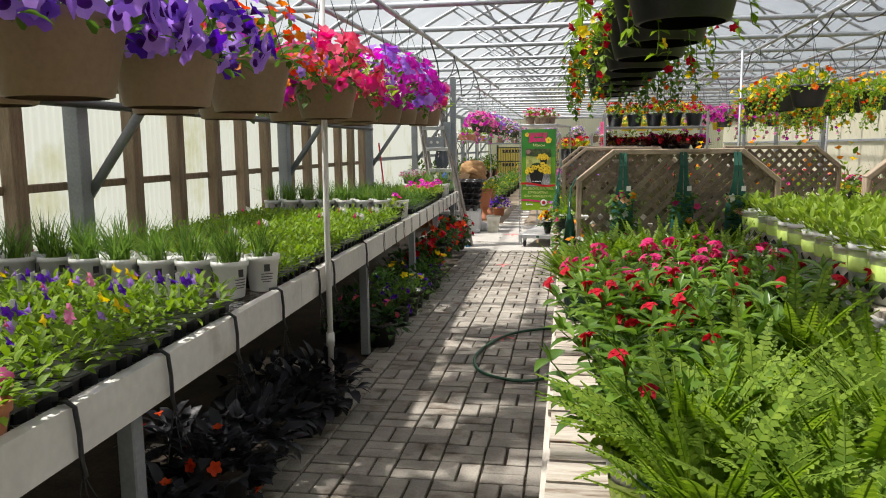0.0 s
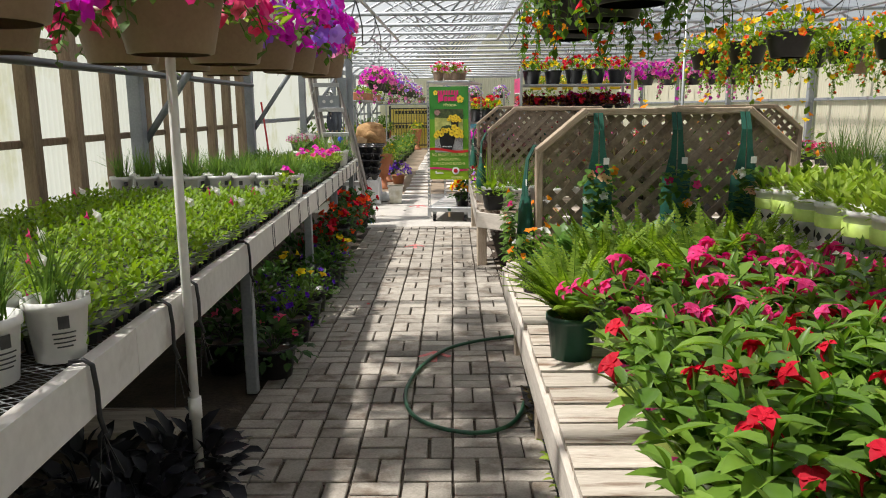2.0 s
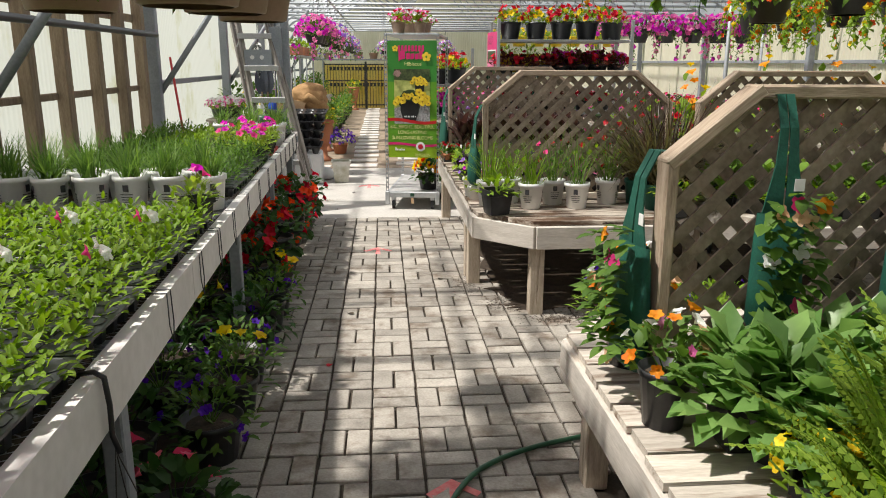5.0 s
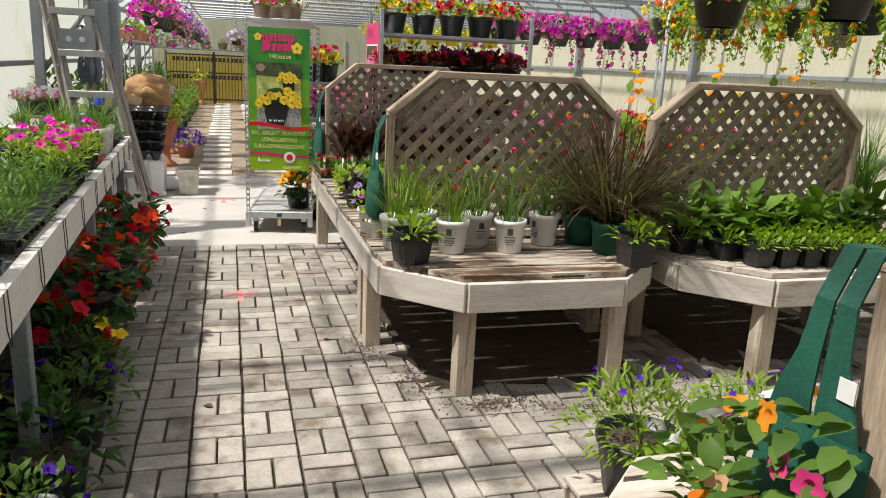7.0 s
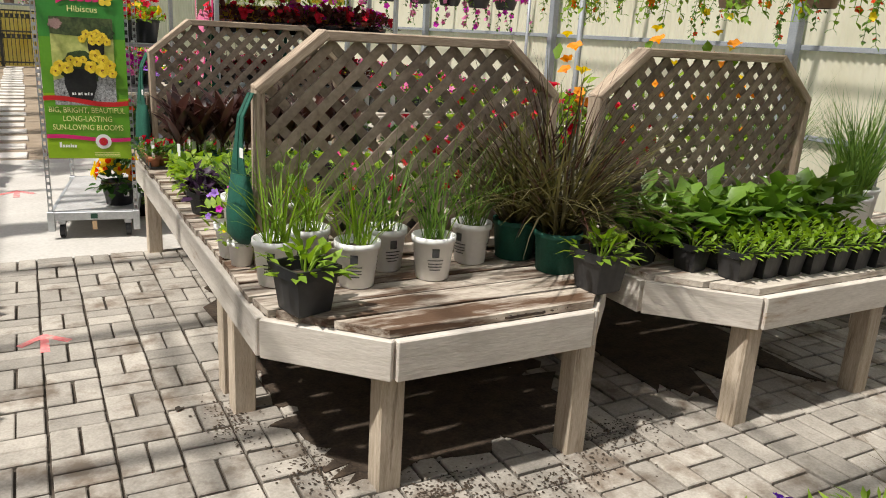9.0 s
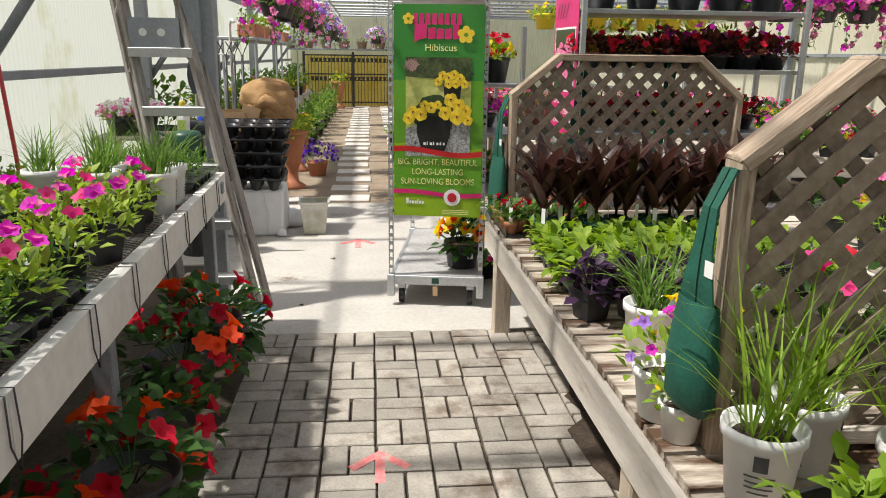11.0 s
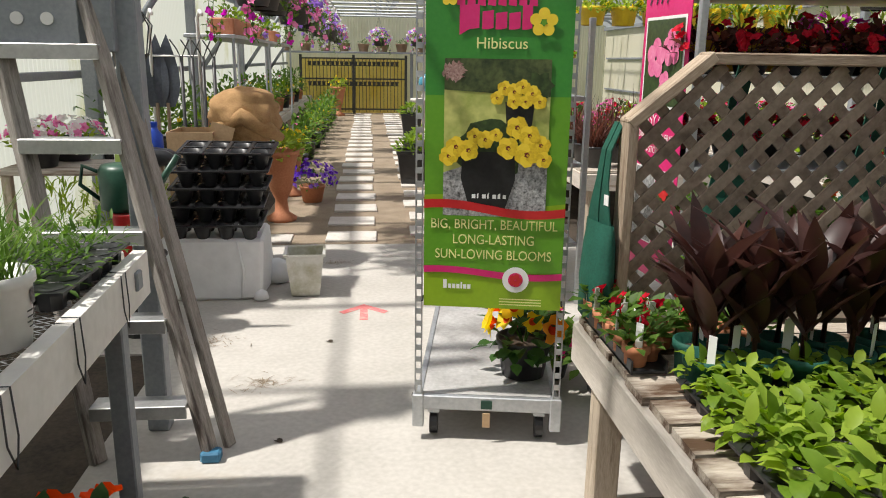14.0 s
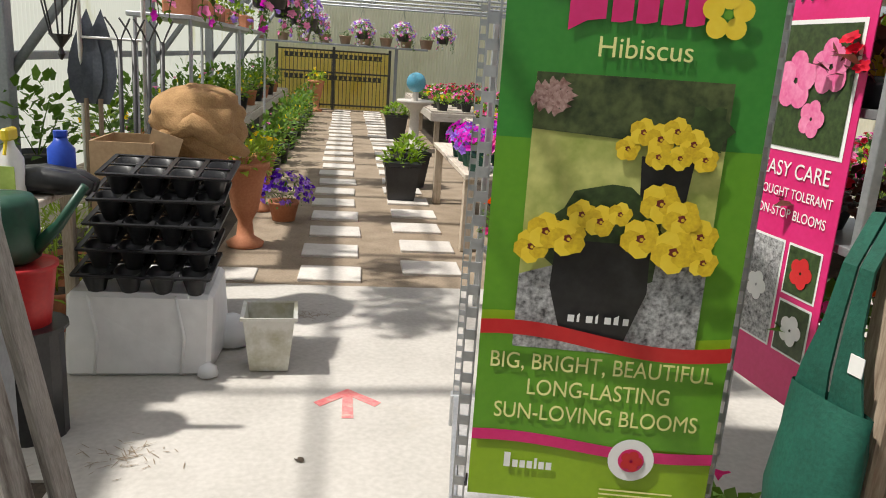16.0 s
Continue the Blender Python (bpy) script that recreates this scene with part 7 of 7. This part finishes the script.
for x0, x1, y0, y1, z in ((.9, 2.2, 14.9, 22.0, .62), (2.7, 4.1, 13.8, 23.0, .62), (4.5, 5.7, 12.5, 24.0, .62), (.5, 2.2, 23.0, 29.0, .62), (3.2, 5.0, 2.0, 6.6, .7)):
    bench("slatted_bench", x0, x1, y0, y1, z, .02, "wooden slatted bench stocked with potted plants beyond the aisle", near=False, far=False,
          legs=[(x0 + .1, y0 + .1), (x1 - .1, y0 + .1), (x0 + .1, y1 - .1), (x1 - .1, y1 - .1), (x0 + .1, (y0 + y1) / 2), (x1 - .1, (y0 + y1) / 2)], board=.3)
redg = grass_pot("red-leaved cordyline grass in a black pot", G_MAROON, 60, .5, .6, M_BLACK, .11, .18, 1.1, 15.2, .62, W=.014)
spread_out([redg], [(1.05 + .3 * (k % 4), 15.15 + .32 * (k // 4), .62) for k in range(12)])
mixs = [small_pot("potted bedding plant on the far bench", G_BRIGHT, 60, .16, .16, .07, .045, rt=.09, h=.13, petals=[P_WHITE, P_YELLOW], nf=6, fr=.03),
        small_pot("potted dark leaved plant with red flowers on the far bench", G_DARK, 60, .17, .2, .07, .045, rt=.09, h=.13, petals=[P_RED, P_HOT], nf=12, fr=.035),
        small_pot("potted pink bloomer on the far bench", G_MID, 60, .17, .16, .07, .045, rt=.09, h=.13, petals=[P_PINK, P_MAGENTA], nf=22, fr=.035)]
for m_ in mixs:
    m_.name = "flowering_pot"
spread_out(mixs, [(1.05 + .33 * (k % 4), 16.2 + .42 * (k // 4), .62) for k in range(52)] + [(2.85 + .37 * (k % 4), 14.0 + .5 * (k // 4), .62) for k in range(56)] + [(4.7 + .42 * (k % 3), 12.8 + .6 * (k // 3), .62) for k in range(48)]
           + [(3.4 + .36 * (k % 5), 2.3 + .42 * (k // 5), .7) for k in range(48)] + [(.7 + .42 * (k % 4), 23.3 + .6 * (k // 4), .62) for k in range(36)]
           + [(.25 + .3 * (k % 4), 9.05 + .2 * (k // 4), .625) for k in range(4)] + [(1.6 + .3 * (k % 4), 9.6 + .4 * (k // 4), .625) for k in range(16)])
yb = basket("yellow hanging pot of yellow-green foliage", M_YELLOWP, G_LIME, [P_YELLOW], 16, R=.2, H=.14, rt=.13, rb=.1, ph=.17, top=.79, fr=.025)
spread_out([yb], [(1.2 + .3 * k, 16.0, 1.83, 30 * k, 1) for k in range(7)])
solid("basket_rail", Shape().tube([(.8, 16.0, 2.62), (5.8, 16.0, 2.62)], .018, 8), M_GALV, "galvanised pipe carrying the hanging baskets", "rail", smooth=True, group="basket rails")
globe = thing("garden_ornament", "pale stone birdbath with a blue glass gazing globe", "garden ornament", .15, 22.5, 0)
part("pedestal", Shape().lathe([(.2, 0), (.2, .05), (.09, .12), (.07, .6), (.14, .72), (.3, .78), (.3, .82), (.05, .8)], 18), M_STONE, globe, smooth=True)
bm = bmesh.new()
bmesh.ops.create_uvsphere(bm, u_segments=18, v_segments=12, radius=.16)
me = bpy.data.meshes.new("globe")
bm.to_mesh(me)
bm.free()
me.materials.append(surface("blue_glass", (.05, .22, .34), (.12, .36, .46), .12, 6, bump=0))
me.polygons.foreach_set("use_smooth", [True] * len(me.polygons))
part("globe", me, None, globe).matrix_basis = Matrix.Translation((0, 0, 1.1))
part("globe_stand", Shape().lathe([(.05, .8), (.05, .95)], 10), M_STONE, globe)
# seedling trays under the slatted bench
ut = flat("black tray of small yellow-green seedlings under the bench", G_LIME, 9, .04, .022, .06)
ut2 = flat("black tray of orange-tipped seedlings under the bench", G_BRONZE, 9, .04, .02, .07, [P_ORANGE], 8, .015)
spread_out([ut2, ut], [(.12, 5.0, 0, 90, 1), (.16, 4.35, 0, 90, 1), (.18, 3.75, 0, 90, 1)])

# near-black sheets put the shade under the benches into the floor, with spilt soil
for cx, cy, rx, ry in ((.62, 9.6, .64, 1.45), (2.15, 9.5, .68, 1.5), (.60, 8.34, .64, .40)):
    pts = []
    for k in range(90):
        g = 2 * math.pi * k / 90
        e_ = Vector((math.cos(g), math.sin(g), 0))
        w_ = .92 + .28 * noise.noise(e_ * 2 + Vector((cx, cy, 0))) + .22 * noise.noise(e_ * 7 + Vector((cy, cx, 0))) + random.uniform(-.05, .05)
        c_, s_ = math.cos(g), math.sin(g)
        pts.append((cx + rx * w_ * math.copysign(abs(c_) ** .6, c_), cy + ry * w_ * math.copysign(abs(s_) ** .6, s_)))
    solid("soil_patch", Shape().prism(pts, .004, .0152 + .0006 * cx + .0004 * (cy > 9)), M_SOIL_AND_SHADE, "dark sheet painting bench shade and spilt soil over the bricks", "soil", "stuff")

# crumbs of soil trodden into the joints round the bench
for cx, cy, rx, ry, n_ in ((.35, 7.82, .26, .12, 420), (.05, 8.15, .16, .2, 320), (-.16, 8.6, .1, .24, 260), (1.2, 7.9, .3, .14, 360), (.8, 7.72, .3, .1, 260)):
    s = Shape()
    for k in range(n_):
        q = (cx + random.gauss(0, rx * .5), cy + random.gauss(0, ry * .5), .0135 + random.uniform(0, .002))
        s.leaf(q, (random.uniform(-1, 1), random.uniform(-1, 1), .02), UP, random.uniform(.005, .018), random.uniform(.004, .012), 0, 2)
    solid("soil_crumbs", s, M_SOIL_AND_SHADE, "dark soil crumbs scattered on the bricks beside the bench", "soil", "stuff")

# black drip lines drooping from the basket rails
for x, z0, ys in ((-1.25, 2.53, (6.9, 8.4, 10.2, 12.4)), (.36, 2.6, (6.8, 8.2, 10.0, 12.0)), (3.0, 2.6, (4.5, 6.2, 8.0, 9.7, 11.6)), (2.1, 2.6, (5.0, 6.6, 9.4, 11.8))):
    for a, b_ in zip(ys, ys[1:]):
        sag = random.uniform(.15, .45)
        pts = [(x + .03 * math.sin(9 * u / 10), a + (b_ - a) * u / 10, z0 + .01 - sag * 4 * (u / 10) * (1 - u / 10)) for u in range(11)]
        solid("drip_line", Shape().tube(pts, .007, 5), M_DARKP, "thin black irrigation tube drooping from a basket rail", "irrigation tube", smooth=True, group="drip lines")
# fallen petals and leaf litter on the paving
for x, y in ((-1.05, 7.15), (-.95, 8.0), (-.35, 8.75), (-.7, 12.0), (-1.1, 12.7), (-1.25, 11.6)):
    solid("fallen_petal", Shape().leaf((x, y, .016 if y < 11 else .004), (random.uniform(-1, 1), 1, .05), UP, .06, .035, .3, 3, .3), P_RED if y < 8 else M_DIRT, "single fallen petal lying on the floor", "petal", group="fallen petals")

# ---- paving ----
pav = thing("brick_paving", "tan brick pavers laid in basket weave with dark sandy joints", "paving")
pav["kind"] = "structure"


def paver_shape(sx, sy):
    return Shape().box((0, 0, -.002), (sx, sy, .028), b=.004)


PV = .212
flat_me = paver_shape(PV - .012, PV / 2 - .011).mesh("paver", M_PAVER, False)
tall_me = paver_shape(PV / 2 - .011, PV - .012).mesh("paver", M_PAVER, False)
rest = Shape()
fv = [v.co.copy() for v in flat_me.vertices]
ff = [tuple(q.vertices) for q in flat_me.polygons]
tv = [v.co.copy() for v in tall_me.vertices]
tf = [tuple(q.vertices) for q in tall_me.polygons]
for i in range(-7, 24):
    for j in range(-8, 53):
        cx, cy = -.07 + PV * i, 11.0 - PV * (52 - j)
        if cx < -1.44 + PV / 2 - .03 or cy > 11.05 or cy < -1.5:
            continue
        if cx > .1 and (cy < 6.0 and cx < 1.6):
            continue
        for k in (-1, 1):
            lay = (i + j) % 2
            o = Vector((cx, cy + k * PV / 4, 0)) if lay else Vector((cx + k * PV / 4, cy, 0))
            o += Vector((random.uniform(-.003, .003), random.uniform(-.003, .003), random.uniform(-.003, .002)))
            if -1.4 < cx < 0.0 and 3.9 < cy < 8.3:
                ob = new("paver", flat_me if lay else tall_me)
                ob.parent = pav
                ob.matrix_basis = Matrix.Translation(o) @ Matrix.Rotation(random.uniform(-.015, .015), 4, 'Z')
            else:
                rest.add([q + o for q in (fv if lay else tv)], ff if lay else tf)
part("pavers", rest, M_PAVER, pav, kind="stuff")
